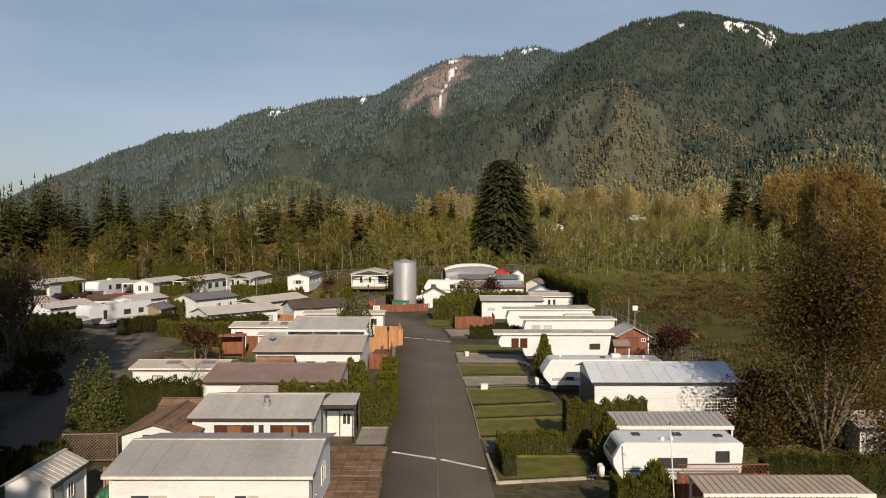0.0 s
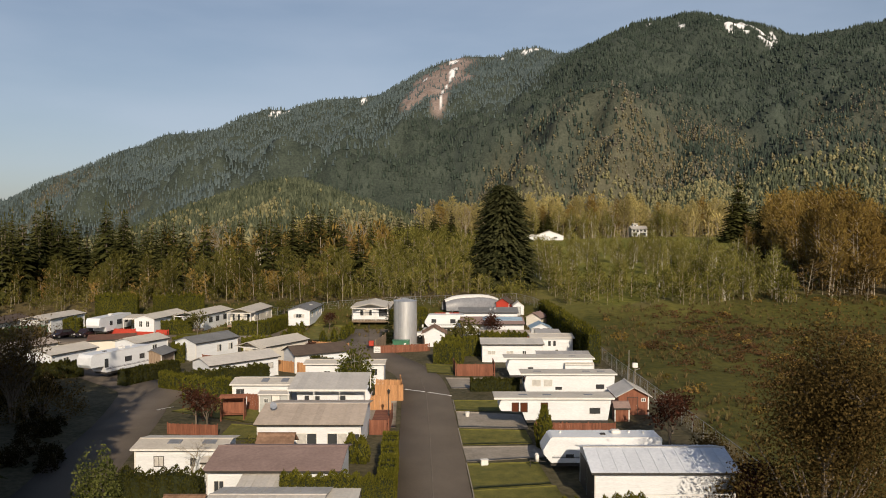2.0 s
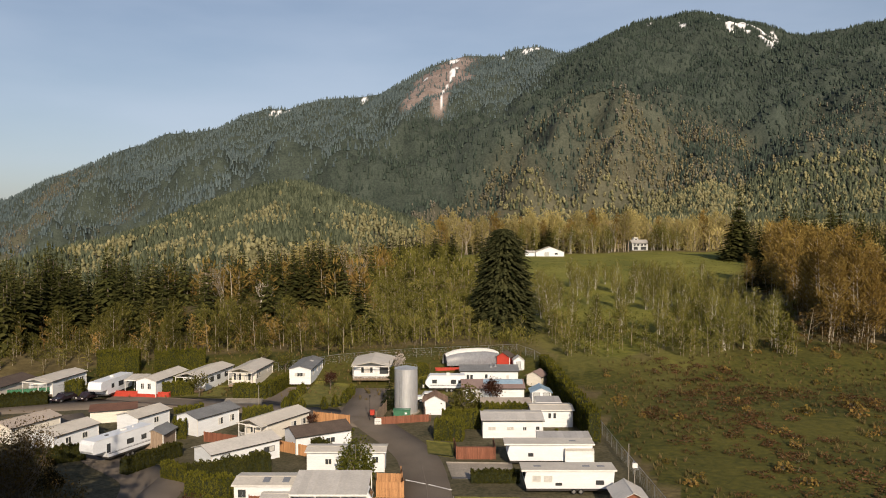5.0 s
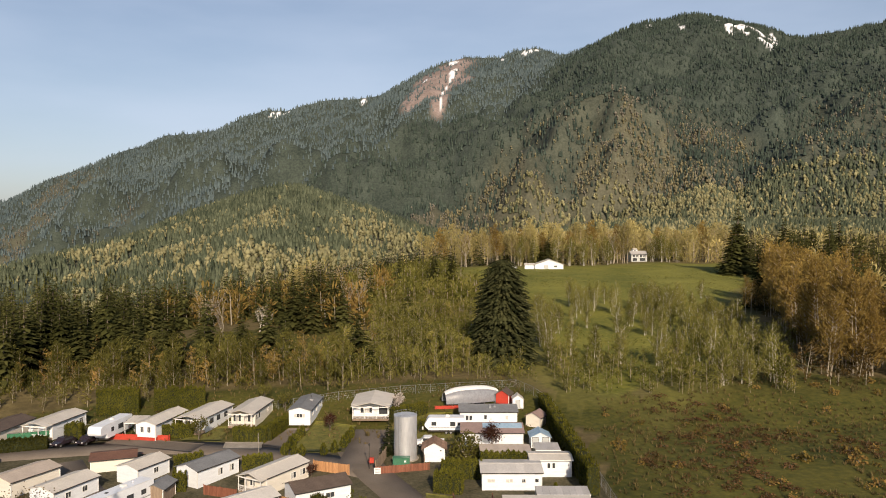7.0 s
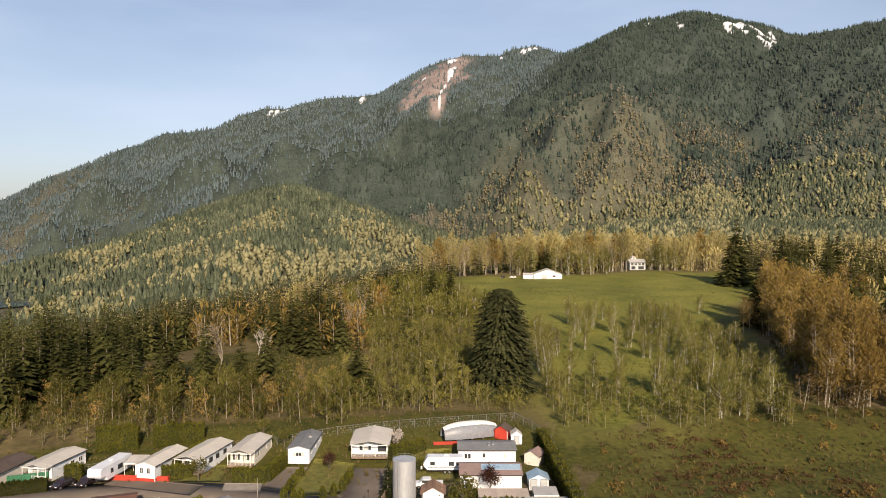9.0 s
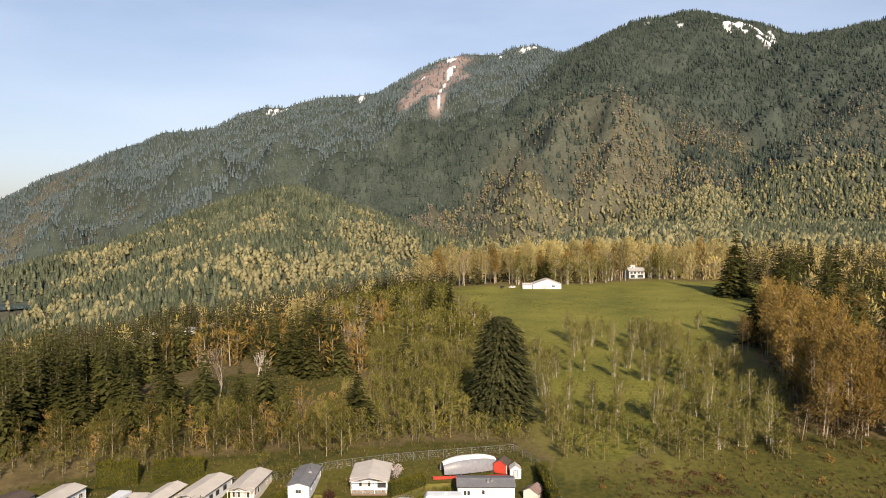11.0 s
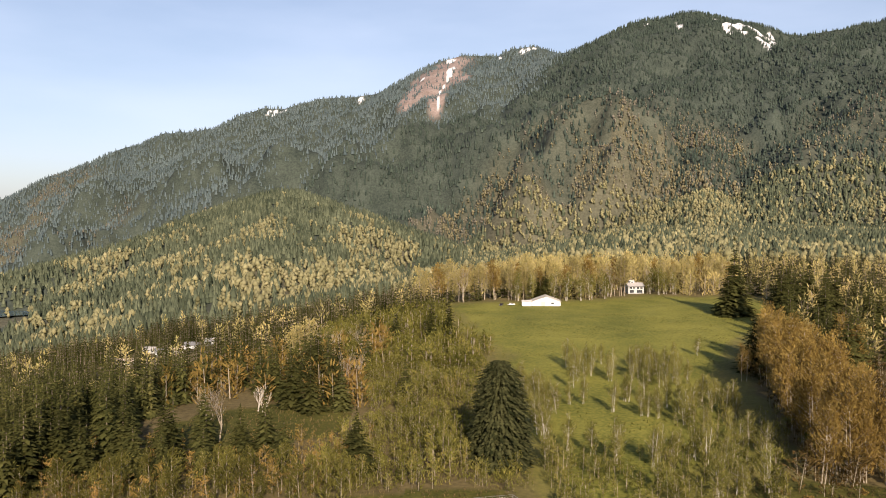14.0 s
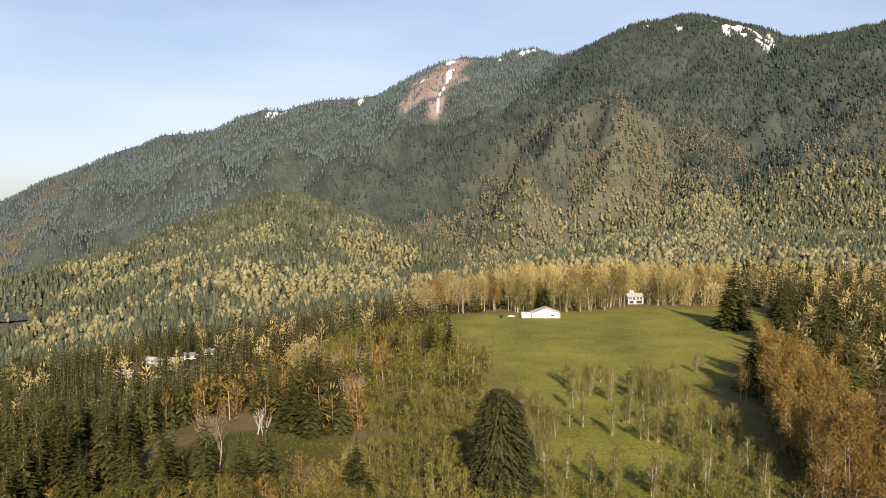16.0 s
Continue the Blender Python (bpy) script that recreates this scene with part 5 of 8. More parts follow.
def car(name, x, y, turn, paint, label, L=4.5, W=1.8, H=1.45, pickup=False, z0=None):
    z0 = ground_at(x, y) + 0.06 if z0 is None else z0
    base = thing(name, pose(x, y, z0, 0, 0, turn), label, "car", "parked vehicles")
    if pickup:
        pts = [(-L / 2, 0.45), (-L / 2, 0.95), (-L / 2 + 1.1, 1.05), (-L / 2 + 1.7, H + 0.25), (-L / 2 + 3.1, H + 0.25), (-L / 2 + 3.4, 1.1), (L / 2, 1.1), (L / 2, 0.45)]
        cab = (-L / 2 + 1.3, -L / 2 + 3.2)
    else:
        pts = [(-L / 2, 0.4), (-L / 2 + 0.05, 0.75), (-L / 2 + 1.1, 0.92), (-L / 2 + 1.8, H), (L / 2 - 1.0, H), (L / 2 - 0.25, 0.98), (L / 2, 0.8), (L / 2, 0.4)]
        cab = (-L / 2 + 1.5, L / 2 - 0.8)
    part("body", prism(pts, -W / 2, W / 2, bevel=0.07), paint, base)
    zt = pts[3][1]
    for s in (-1, 1):
        part("side_window", boxed(cab[0] + 0.25, cab[1] - 0.15, s * W / 2 - 0.02, s * W / 2 + 0.02, 1.0 if not pickup else 1.15, zt - 0.13, bevel=0.01), PANE, base, "dark tinted side window")
    ws = part("windscreen", boxed(-0.03, 0.03, -W / 2 + 0.15, W / 2 - 0.15, 0, 0.62), PANE, base, "sloping dark windscreen")
    ws.matrix_basis = pose(pts[2][0] + 0.08, 0, pts[2][1] + 0.02, 0, math.degrees(math.atan2(pts[3][0] - pts[2][0], pts[3][1] - pts[2][1])))
    for s in (-1, 1):
        part("headlight", boxed(-L / 2 - 0.02, -L / 2 + 0.08, s * W * 0.36 - 0.18, s * W * 0.36 + 0.18, 0.62, 0.76, bevel=0.03), TRIM_WHITE, base, "clear glass headlight")
        for wx in (-L * 0.31, L * 0.31):
            wheel(base, wx, s * (W / 2 - 0.1), 0.33)
    return base

# ---- drives and lawns beside the main lane ----
slab("lawn", [(2.9, 42.4), (8.3, 43.3), (8.9, 47.4), (2.6, 47.4)], 0.06, LAWN, "small mown lawn edged with white kerb", "lawn")
slab("driveway", [(2.6, 47.9), (9.2, 47.9), (9.4, 51.2), (2.4, 51.2)], 0.05, ASPHALT, "dark asphalt driveway", "driveway")
slab("lawn", [(2.4, 51.5), (9.2, 51.9), (9.2, 57.2), (2.2, 56.2)], 0.07, LAWN, "mown green lawn beside the lane", "lawn")
slab("lawn", [(2.2, 56.5), (9.2, 57.5), (8.9, 61.4), (2.1, 60.2)], 0.07, LAWN, "mown green lawn beside the lane", "lawn")
slab("lawn", [(2.1, 60.5), (8.6, 61.7), (8.2, 67.6), (1.9, 67.0)], 0.07, LAWN, "mown green lawn beside the lane", "lawn")
slab("driveway", [(1.9, 67.6), (9.0, 69.0), (9.0, 72.6), (1.6, 72.2)], 0.06, CONCRETE, "cracked concrete driveway", "driveway")
slab("lawn", [(1.6, 72.8), (8.4, 73.4), (8.2, 78.0), (1.3, 78.6)], 0.07, LAWN, "mown green lawn beside the lane", "lawn")
slab("driveway", [(1.4, 79.2), (8.6, 78.6), (8.4, 84.5), (1.2, 86.0)], 0.06, CONCRETE, "concrete driveway under a parked trailer", "driveway")
slab("lawn", [(1.2, 86.4), (9.0, 86.0), (9.0, 91.2), (1.0, 91.5)], 0.07, LAWN, "mown grass with worn patches", "lawn")
slab("driveway", [(0.8, 98.0), (9.0, 98.0), (9.0, 104.6), (0.0, 105.0)], 0.06, CONCRETE, "pale concrete driveway", "driveway")
slab("lawn", [(-2.6, 108.5), (1.0, 107.0), (1.4, 113.6), (-3.0, 115.0)], 0.08, LAWN, "rounded lawn corner by the lane", "lawn")
slab("driveway", [(-5.9, 49.4), (-3.9, 49.4), (-4.0, 54.2), (-5.9, 54.2)], 0.05, CONCRETE, "grey concrete pad beside a hedge", "driveway")
slab("driveway", [(-9.0, 79.0), (-5.2, 79.0), (-5.8, 91.0), (-9.0, 91.0)], 0.05, CONCRETE, "grey concrete pad before cedar fences", "driveway")
slab("lawn", [(-27.5, 133.6), (-18.6, 134.6), (-17.6, 150.5), (-26.0, 153.0)], 0.10, LAWN, "sunlit lawn ringed with small clipped shrubs", "lawn")
slab("lawn", [(-10.5, 139.5), (2.0, 140.5), (1.5, 158.0), (-10.5, 157.0)], 0.08, LAWN, "mown grass behind the steel tank", "lawn")
slab("driveway", [(-40.0, 136.0), (-33.0, 136.0), (-33.5, 140.0), (-40.5, 140.0)], 0.09, CONCRETE, "pale concrete driveway apron", "driveway")
slab("driveway", [(-33.5, 138.0), (-28.5, 136.0), (-26.5, 148.6), (-30.8, 148.8)], 0.09, ASPHALT_OLD, "asphalt drive curving up to a home", "driveway")
slab("lawn", [(-49.5, 140.5), (-41.5, 140.5), (-42.5, 150.0), (-46.0, 150.0)], 0.09, LAWN, "small green lawn between two homes", "lawn")
slab("yard", [(-62.5, 139.0), (-45.0, 134.0), (-44.0, 139.0), (-62.0, 143.0)], 0.085, ASPHALT, "dark asphalt parking yard", "yard")
slab("lawn", [(-31.0, 86.0), (-18.0, 79.5), (-18.0, 84.0), (-27.0, 90.0)], 0.06, LAWN, "shaded grass between hedges and sheds", "lawn")
slab("lawn", [(17.5, 42.5), (24.5, 42.5), (24.5, 50.0), (17.8, 49.0)], 0.06, LAWN, "shaded grass under a large tree", "lawn")


def paved_pad(x0, x1, y0, y1, nx, ny, label):
    """Pad of square slabs with open joints, each a little out of level, over a dark bed."""
    g = np.random.default_rng(int(y0))
    z0 = ground_at((x0 + x1) / 2, (y0 + y1) / 2)
    base = thing("paved_pad", pose(x0, y0, z0), label, "driveway", "", "structure")
    w, d = (x1 - x0) / nx, (y1 - y0) / ny
    part("bed", boxed(0, x1 - x0, 0, y1 - y0, -0.1, 0.05), GRAVEL, base)
    me = None
    for i in range(nx):
        for j in range(ny):
            if me is None:
                o = part("paving_slab", boxed(0.02, w - 0.02, 0.02, d - 0.02, 0, 0.05, bevel=0.012), PAVER, base)
                me = o.data
            else:
                o = new("paving_slab", me)
                o.parent = base
            o.matrix_basis = pose(i * w, j * d, 0.045 + g.uniform(0, 0.02), g.uniform(-0.8, 0.8), g.uniform(-0.8, 0.8))


paved_pad(-7.5, -3.5, 36.0, 43.2, 5, 9, "rusty brown paving slabs beside a home")
paved_pad(-7.6, -3.7, 43.4, 49.2, 5, 7, "cracked mossy brown paving slabs by the lane")


def kerb(points, label="low pale concrete kerb", w=0.09, h=0.05):
    base = thing("kerb", pose(0, 0, 0), label, "kerb", "lawn kerbs", "structure")
    for (ax, ay), (bx, by) in zip(points, points[1:]):
        L = math.hypot(bx - ax, by - ay)
        k = max(1, int(L / 1.2))
        for i in range(k):
            px, py = ax + (bx - ax) * (i + 0.5) / k, ay + (by - ay) * (i + 0.5) / k
            o = part("kerb_stone", boxed(-L / k / 2 + 0.008, L / k / 2 - 0.008, -w / 2, w / 2, -0.05, h, bevel=0.015), KERB if h > 0.1 else CONCRETE, base)
            o.matrix_basis = pose(px, py, ground_at(px, py) + 0.05, 0, 0, math.degrees(math.atan2(by - ay, bx - ax)))


kerb([(2.6, 47.5), (2.9, 42.2), (8.4, 43.1)], w=0.16, h=0.13)
kerb([(2.35, 51.3), (2.15, 60.3), (1.85, 67.2)])
kerb([(1.6, 72.7), (1.3, 78.7)])
kerb([(1.1, 86.2), (0.9, 91.6)])


def road_line(points, w):
    for a, b in points:
        L = math.hypot(b[0] - a[0], b[1] - a[1])
        k = 6
        V, F = [], []
        n = ((-(b[1] - a[1])) / L * w / 2, (b[0] - a[0]) / L * w / 2)
        for i in range(k + 1):
            x, y = a[0] + (b[0] - a[0]) * i / k, a[1] + (b[1] - a[1]) * i / k
            z = ground_at(x, y) + 0.085
            V += [(x + n[0], y + n[1], z), (x - n[0], y - n[1], z)]
            if i:
                F.append((2 * i - 2, 2 * i - 1, 2 * i + 1, 2 * i))
        V += [(x_, y_, z_ - 0.02) for x_, y_, z_ in V]
        q = len(V) // 2
        F += [(0, 1, q + 1, q), (2 * k, 2 * k + 1, q + 2 * k + 1, q + 2 * k)]
        tagged(link("road_marking", V, F, LINE), "white painted line across the lane", "road marking", "road markings", "structure")


road_line([((-3.3, 48.0), (-0.55, 46.6)), ((-0.25, 46.5), (2.35, 44.7)), ((-5.2, 97.4), (-2.6, 95.9)), ((-2.2, 95.7), (0.7, 93.7))], 0.28)
road_line([((-36.1, 85.9), (-33.4, 85.9)), ((-32.8, 86.3), (-31.3, 87.9))], 0.16)

W_, D_ = "w", "d"
# homes left of the main lane, from the nearest back
home("mobile_home", -11.0, 38.9, 0, 9.2, 6.9, 2.75, 0.62, WHITE, ROOF_GREY, "white mobile home with a grey seamed metal roof", panels=9,
     openings=[(W_, "f", -2.8, 0.75, 1.8, 1.05, TRIM_WHITE, [PANE, CURTAIN]), (W_, "f", -0.1, 0.75, 0.85, 1.05, TRIM_WHITE, CURTAIN, 0), (W_, "f", 1.75, 0.75, 1.2, 1.05, TRIM_WHITE, [PANE, CURTAIN]), (D_, "r", -1.8, 0.1, 0.85, 2.0), (W_, "r", 1.0, 0.9, 1.2, 1.0)], extras=[("pipe", 3.0, 1.0)], fascia=TRIM_WHITE)
home("mobile_home", -11.7, 49.55, 0, 7.1, 6.7, 2.72, 0.52, WHITE, ROOF_PALE, "white mobile home with pale ribbed roof and brown windows", panels=12, ridge_at=0.55,
     openings=[(W_, "f", -1.1, 1.2, 2.4, 1.05, TRIM_DARK, [PANE_BROWN, BROWNPANEL, PANE_BROWN], 2), (W_, "f", 2.3, 1.2, 2.4, 1.05, TRIM_DARK, [PANE_BROWN, BROWNPANEL, PANE_BROWN], 2), (W_, "f", 0.55, 1.1, 0.3, 1.15, TRIM_DARK, PANE, 0), (D_, "r", -2.0, 0.1, 0.8, 2.0)], extras=[("vent", 0.5, -1.6)])
lean_roof("porch_roof", -8.15, -5.85, 50.0, 52.8, 2.58, 2.80, ROOF_PALE, "pale ribbed porch roof on dark posts", "porch", 4, True, TRIM_DARK)
home("porch_store", -7.1, 52.3, 0, 1.7, 0.8, 1.9, 0.15, WHITE, ROOF_PALE, "white boarded store under a porch roof", "shed", over=0.05, openings=[(D_, "f", -0.45, 0.05, 0.7, 1.7), (W_, "f", 0.4, 0.8, 0.6, 0.8)], group="")
home("shed", -16.95, 47.2, 90, 5.4, 3.9, 2.15, 0.62, WHITE, ROOF_BROWN, "low white shed with curling brown shingle roof", "shed", shingles=7, over=0.35,
     openings=[(D_, "l", 0.2, 0.1, 0.9, 1.95, TRIM_WHITE)], group="garden sheds")
home("shed", -17.8, 51.9, 0, 2.3, 2.2, 2.1, 0.45, WHITE, ROOF_BROWN, "small white shed with brown shingle roof", "shed", shingles=4, group="garden sheds")
home("shed", -19.45, 37.1, 90, 3.5, 2.1, 2.28, 0.55, WHITE, ROOF_PALE, "white garden shed with ribbed metal roof", "shed", panels=9, over=0.15, openings=[(W_, "l", -0.45, 0.9, 0.5, 0.8), (W_, "l", 0.35, 0.9, 0.5, 0.8), (W_, "f", 0.2, 1.0, 0.6, 0.8), (D_, "f", -1.0, 0.05, 0.75, 1.9, GREYSIDE)], group="garden sheds")
home("mobile_home", -13.0, 60.3, 0, 9.8, 6.6, 2.7, 0.6, WHITE, ROOF_MAUVE, "white mobile home under a mauve-brown felt roof", ridge_at=0.7, openings=[(W_, "f", -4.0, 0.9, 0.8, 1.0), (D_, "l", 0.5, 0.1, 0.85, 2.0)])
lean_roof("awning", -15.1, -11.9, 54.3, 56.9, 2.10, 2.48, ROOF_PALE, "streaked pale metal patio awning", "awning", 6)
home("gazebo", -14.6, 65.9, 0, 2.6, 2.2, 2.25, 0.75, OLDWOOD, ROOF_BROWN, "brown shingled garden gazebo", "gazebo", shingles=5, over=0.35, group="")
home("mobile_home", -12.5, 74.3, 0, 9.4, 9.2, 2.85, 0.78, WHITE, ROOF_TAN, "white mobile home with a tan ribbed metal roof", panels=15,
     openings=[(W_, "f", -0.2, 0.9, 1.9, 1.1, TRIM_WHITE, [CURTAIN, PANE]), (W_, "f", 2.6, 0.9, 1.9, 1.1, TRIM_WHITE, [PANE, CURTAIN]), (W_, "f", 4.2, 1.4, 0.8, 0.5, TRIM_DARK, PANE, 0), (W_, "f", -3.2, 0.9, 1.2, 1.0, TRIM_WHITE, CURTAIN)], extras=[("dish", -3.9, -2.0)])
lean_roof("carport", -17.5, -8.8, 84.4, 90.6, 2.85, 3.6, ROOF_PALE, "wide grey carport roof over a parked trailer", "carport", 10)
trailer("travel_trailer", -12.6, 87.0, 0, 8.4, 2.4, 2.65, "white travel trailer with rounded nose under a carport", flip=True, windows=[(-1.0, 1.35, 0.7, 0.5), (1.8, 1.35, 0.5, 0.45), (3.0, 1.35, 0.5, 0.5)], hitch=False)
home("mobile_home", -21.2, 90.0, 0, 6.7, 4.0, 2.7, 0.28, WHITE, ROOF_WHITE, "small white mobile home with two roof panels", openings=[(W_, "f", -2.5, 1.2, 0.9, 0.9, TRIM_DARK), (W_, "f", 0.8, 1.2, 0.8, 0.8)], extras=[("sky", 0.2, -1.0, 0.8, 1.3, STRIPE), ("sky", 2.5, -1.0, 0.8, 1.3, STRIPE)], fascia=TRIM_WHITE)
home("shed", -19.2, 86.3, 0, 3.3, 1.8, 2.1, 0.15, GREYSIDE, ROOF_PALE, "pale grey shed with a flat white roof", "shed", over=0.15, openings=[(W_, "f", -0.9, 1.1, 0.5, 0.5, TRIM_WHITE, PANE), (D_, "f", 0.2, 0.05, 0.85, 1.95)], group="garden sheds", fascia=TRIM_WHITE)
home("mobile_home", -21.9, 64.4, 0, 7.3, 3.6, 2.68, 0.28, WHITE, ROOF_WHITE, "long white mobile home with black-framed windows", openings=[(W_, "f", -1.7, 1.15, 0.85, 0.9, TRIM_DARK, CURTAIN, 1), (W_, "f", 1.1, 1.2, 0.4, 0.7, TRIM_DARK)], extras=[("sky", -0.7, -0.8, 1.1, 0.8, STRIPE), ("sky", 2.2, -0.8, 1.1, 0.8, STRIPE)], fascia=TRIM_WHITE)
home("porch", -18.8, 61.9, 0, 1.7, 1.4, 1.95, 0.2, WHITE, ROOF_PALE, "small white entrance porch beside the mobile home", "porch", over=0.1, openings=[(W_, "f", 0.0, 0.9, 0.8, 0.8, TRIM_DARK)], group="")
home("mobile_home", -13.3, 102.3, 0, 10.2, 3.2, 2.75, 0.2, WHITE, ROOF_WHITE, "white flat-roofed mobile home behind a bush", openings=[(W_, "f", -2.3, 1.0, 0.9, 0.8), (W_, "f", 3.9, 1.2, 0.9, 0.9)], fascia=TRIM_WHITE)
# homes set at an angle beyond
home("mobile_home", -28.8, 104.9, 46, 10.4, 4.6, 2.7, 0.7, WHITE, ROOF_PALE, "white mobile home with pale roof and braced porch", openings=[(W_, "f", 1.2, 1.0, 1.4, 0.9, TRIM_WHITE, PANE), (W_, "f", 3.6, 1.1, 1.7, 0.8, TRIM_DARK, [PANE, CURTAIN]), (D_, "f", -3.0, 0.2, 0.85, 2.0, GREYSIDE)])
home("mobile_home", -18.9, 112.2, 31, 8.4, 4.8, 2.6, 0.85, WHITE, ROOF_DARK, "white mobile home with a steep dark brown roof", openings=[(W_, "f", 1.0, 1.0, 1.4, 0.8)])
porch(home("mobile_home", -26.4, 119.0, 60, 9.4, 4.6, 2.7, 0.65, CREAM, ROOF_WHITE, "cream mobile home with a low cream roof", openings=[(W_, "f", 1.2, 0.9, 1.3, 1.0, TRIM_WHITE, [CURTAIN, PANE]), (W_, "f", 3.4, 0.9, 1.3, 1.0, TRIM_WHITE, [CURTAIN, PANE]), (W_, "l", 0.6, 1.0, 1.0, 0.9)]), 9.4, 4.6, 2.7, 0.65, 1.3, ROOF_WHITE)
home("mobile_home", -38.0, 121.6, 60, 8.6, 4.6, 2.7, 0.7, WHITE, ROOF_SLATE, "white mobile home with a slate-grey roof", openings=[(W_, "f", 0.4, 0.8, 1.0, 1.1, TRIM_WHITE, [CURTAIN, PANE]), (W_, "f", 2.8, 0.8, 1.0, 1.1, TRIM_WHITE, [CURTAIN, PANE]), (W_, "l", 0.3, 1.0, 1.6, 0.8, TRIM_WHITE, CURTAIN)])
home("mobile_home", -48.5, 121.9, 66, 6.6, 4.4, 2.5, 0.6, WHITE, ROOF_WHITE, "white home with a broad cream roof", openings=[(W_, "f", 0.5, 0.9, 1.0, 0.9)])
home("mobile_home", -56.7, 112.9, 68, 8.0, 4.8, 2.5, 0.6, WHITE, ROOF_WHITE, "white home with cream roof behind a dark hedge", openings=[(W_, "f", -1.5, 0.9, 1.0, 0.9), (W_, "f", 1.5, 0.9, 1.0, 0.9)])
home("mobile_home", -65.2, 117.5, 66, 8.4, 5.2, 2.4, 0.6, CREAM, ROOF_TAN, "cream home with a weathered tan roof")
home("mobile_home", -55.4, 127.0, 20, 6.8, 5.0, 2.0, 0.45, CREAM, ROOF_RUST, "low home with a broad red-brown roof")
home("shed", -42.4, 112.8, 84, 4.0, 2.8, 2.2, 0.6, OLDWOOD, ROOF_SLATE, "small brown shed with a dark grey roof", "shed", group="garden sheds")
trailer("fifth_wheel_trailer", -46.2, 107.0, 66, 11.0, 2.5, 3.6, "silver-white fifth-wheel trailer with a curved nose", floor=0.9, gooseneck=2.3, windows=[(-2.8, 1.6, 0.6, 1.2), (1.0, 1.9, 1.2, 0.7), (3.5, 1.9, 0.9, 0.7)], vents=[(-2.0, 0, "hatch"), (1.0, 0, "ac"), (3.0, 0.3, "cap")])
# far row along the upper lane
home("mobile_home", -83.5, 143.0, 84, 11.0, 5.6, 2.4, 0.7, CREAM, ROOF_DARK, "low home with a dark brown roof and carport")
porch(home("mobile_home", -74.6, 146.4, 80, 9.8, 5.0, 2.9, 0.5, WHITE, ROOF_WHITE, "white mobile home with a glazed front porch", openings=[(W_, "l", -1.4, 1.1, 1.3, 1.1, TRIM_WHITE, CURTAIN, 2), (W_, "l", 0.9, 1.1, 1.3, 1.1, TRIM_WHITE, CURTAIN, 2), (W_, "f", 1.0, 1.2, 1.2, 0.9), (W_, "f", 3.4, 1.2, 1.2, 0.9)]), 9.8, 5.0, 2.9, 0.5, 1.6, ROOF_WHITE)
trailer("fifth_wheel_trailer", -62.6, 142.2, 82, 10.6, 2.6, 3.5, "plain white fifth-wheel trailer with dark windows", floor=0.9, gooseneck=2.0, windows=[(-1.5, 1.9, 0.8, 0.8), (1.2, 1.8, 1.6, 0.9), (3.6, 1.9, 0.9, 0.8)], vents=[(0.5, 0, "ac")], stripe=False)
home("mobile_home", -54.5, 146.4, 79, 11.2, 4.0, 3.0, 0.6, WHITE, ROOF_WHITE, "narrow white mobile home on a red base", skirt=REDPAINT, openings=[(W_, "l", -0.7, 1.4, 0.7, 1.1), (W_, "l", 0.7, 1.4, 0.7, 1.1), (W_, "f", -2.0, 1.3, 0.9, 1.0), (W_, "f", 1.5, 1.3, 0.9, 1.0)])
lean_roof("porch_roof", -60.2, -57.0, 142.6, 147.0, 2.9, 3.2, ROOF_WHITE, "white porch roof on slim posts", "porch", 4)
porch(home("mobile_home", -47.3, 151.2, 78, 11.0, 5.2, 2.9, 0.6, WHITE, ROOF_WHITE, "white mobile home with a bright white roof", openings=[(W_, "f", -3.0, 1.2, 1.3, 1.0, TRIM_DARK), (W_, "f", -0.4, 1.2, 1.3, 1.0, TRIM_DARK), (W_, "f", 2.6, 1.2, 1.3, 1.0, TRIM_DARK), (D_, "l", -1.2, 0.6, 0.9, 2.0), (W_, "l", 1.0, 1.2, 1.2, 1.0)]), 11.0, 5.2, 2.9, 0.6, 1.9, ROOF_WHITE)
porch(home("mobile_home", -39.0, 153.8, 84, 10.2, 4.8, 2.9, 0.65, CREAM, ROOF_WHITE, "cream mobile home with a bay of tall windows", openings=[(W_, "l", -1.2, 0.9, 1.6, 1.5, TRIM_WHITE, [CURTAIN, PANE, CURTAIN], 2), (W_, "l", 1.2, 0.9, 1.6, 1.5, TRIM_WHITE, [PANE, CURTAIN, PANE], 2), (W_, "f", -3.4, 1.1, 2.4, 1.2, TRIM_WHITE, [PANE, CURTAIN, PANE], 2), (W_, "f", 2.4, 1.2, 0.8, 1.0)]), 10.2, 4.8, 2.9, 0.65, 1.7, ROOF_WHITE)
home("mobile_home", -28.4, 155.2, 88, 12.0, 4.2, 2.9, 0.55, WHITE, ROOF_SLATE, "long white mobile home with a grey shingle roof", openings=[(W_, "l", 0.0, 1.4, 2.2, 0.8, TRIM_WHITE, [CURTAIN, PANE, PANE, CURTAIN], 3), (W_, "f", -3.5, 1.3, 1.0, 1.0), (W_, "f", 0.5, 1.3, 1.0, 1.0), (W_, "f", 4.0, 1.3, 1.0, 1.0)], extras=[("sky", 1.0, -0.9, 0.8, 0.6, ROOF_PALE), ("pipe", 3.0, -0.5)])
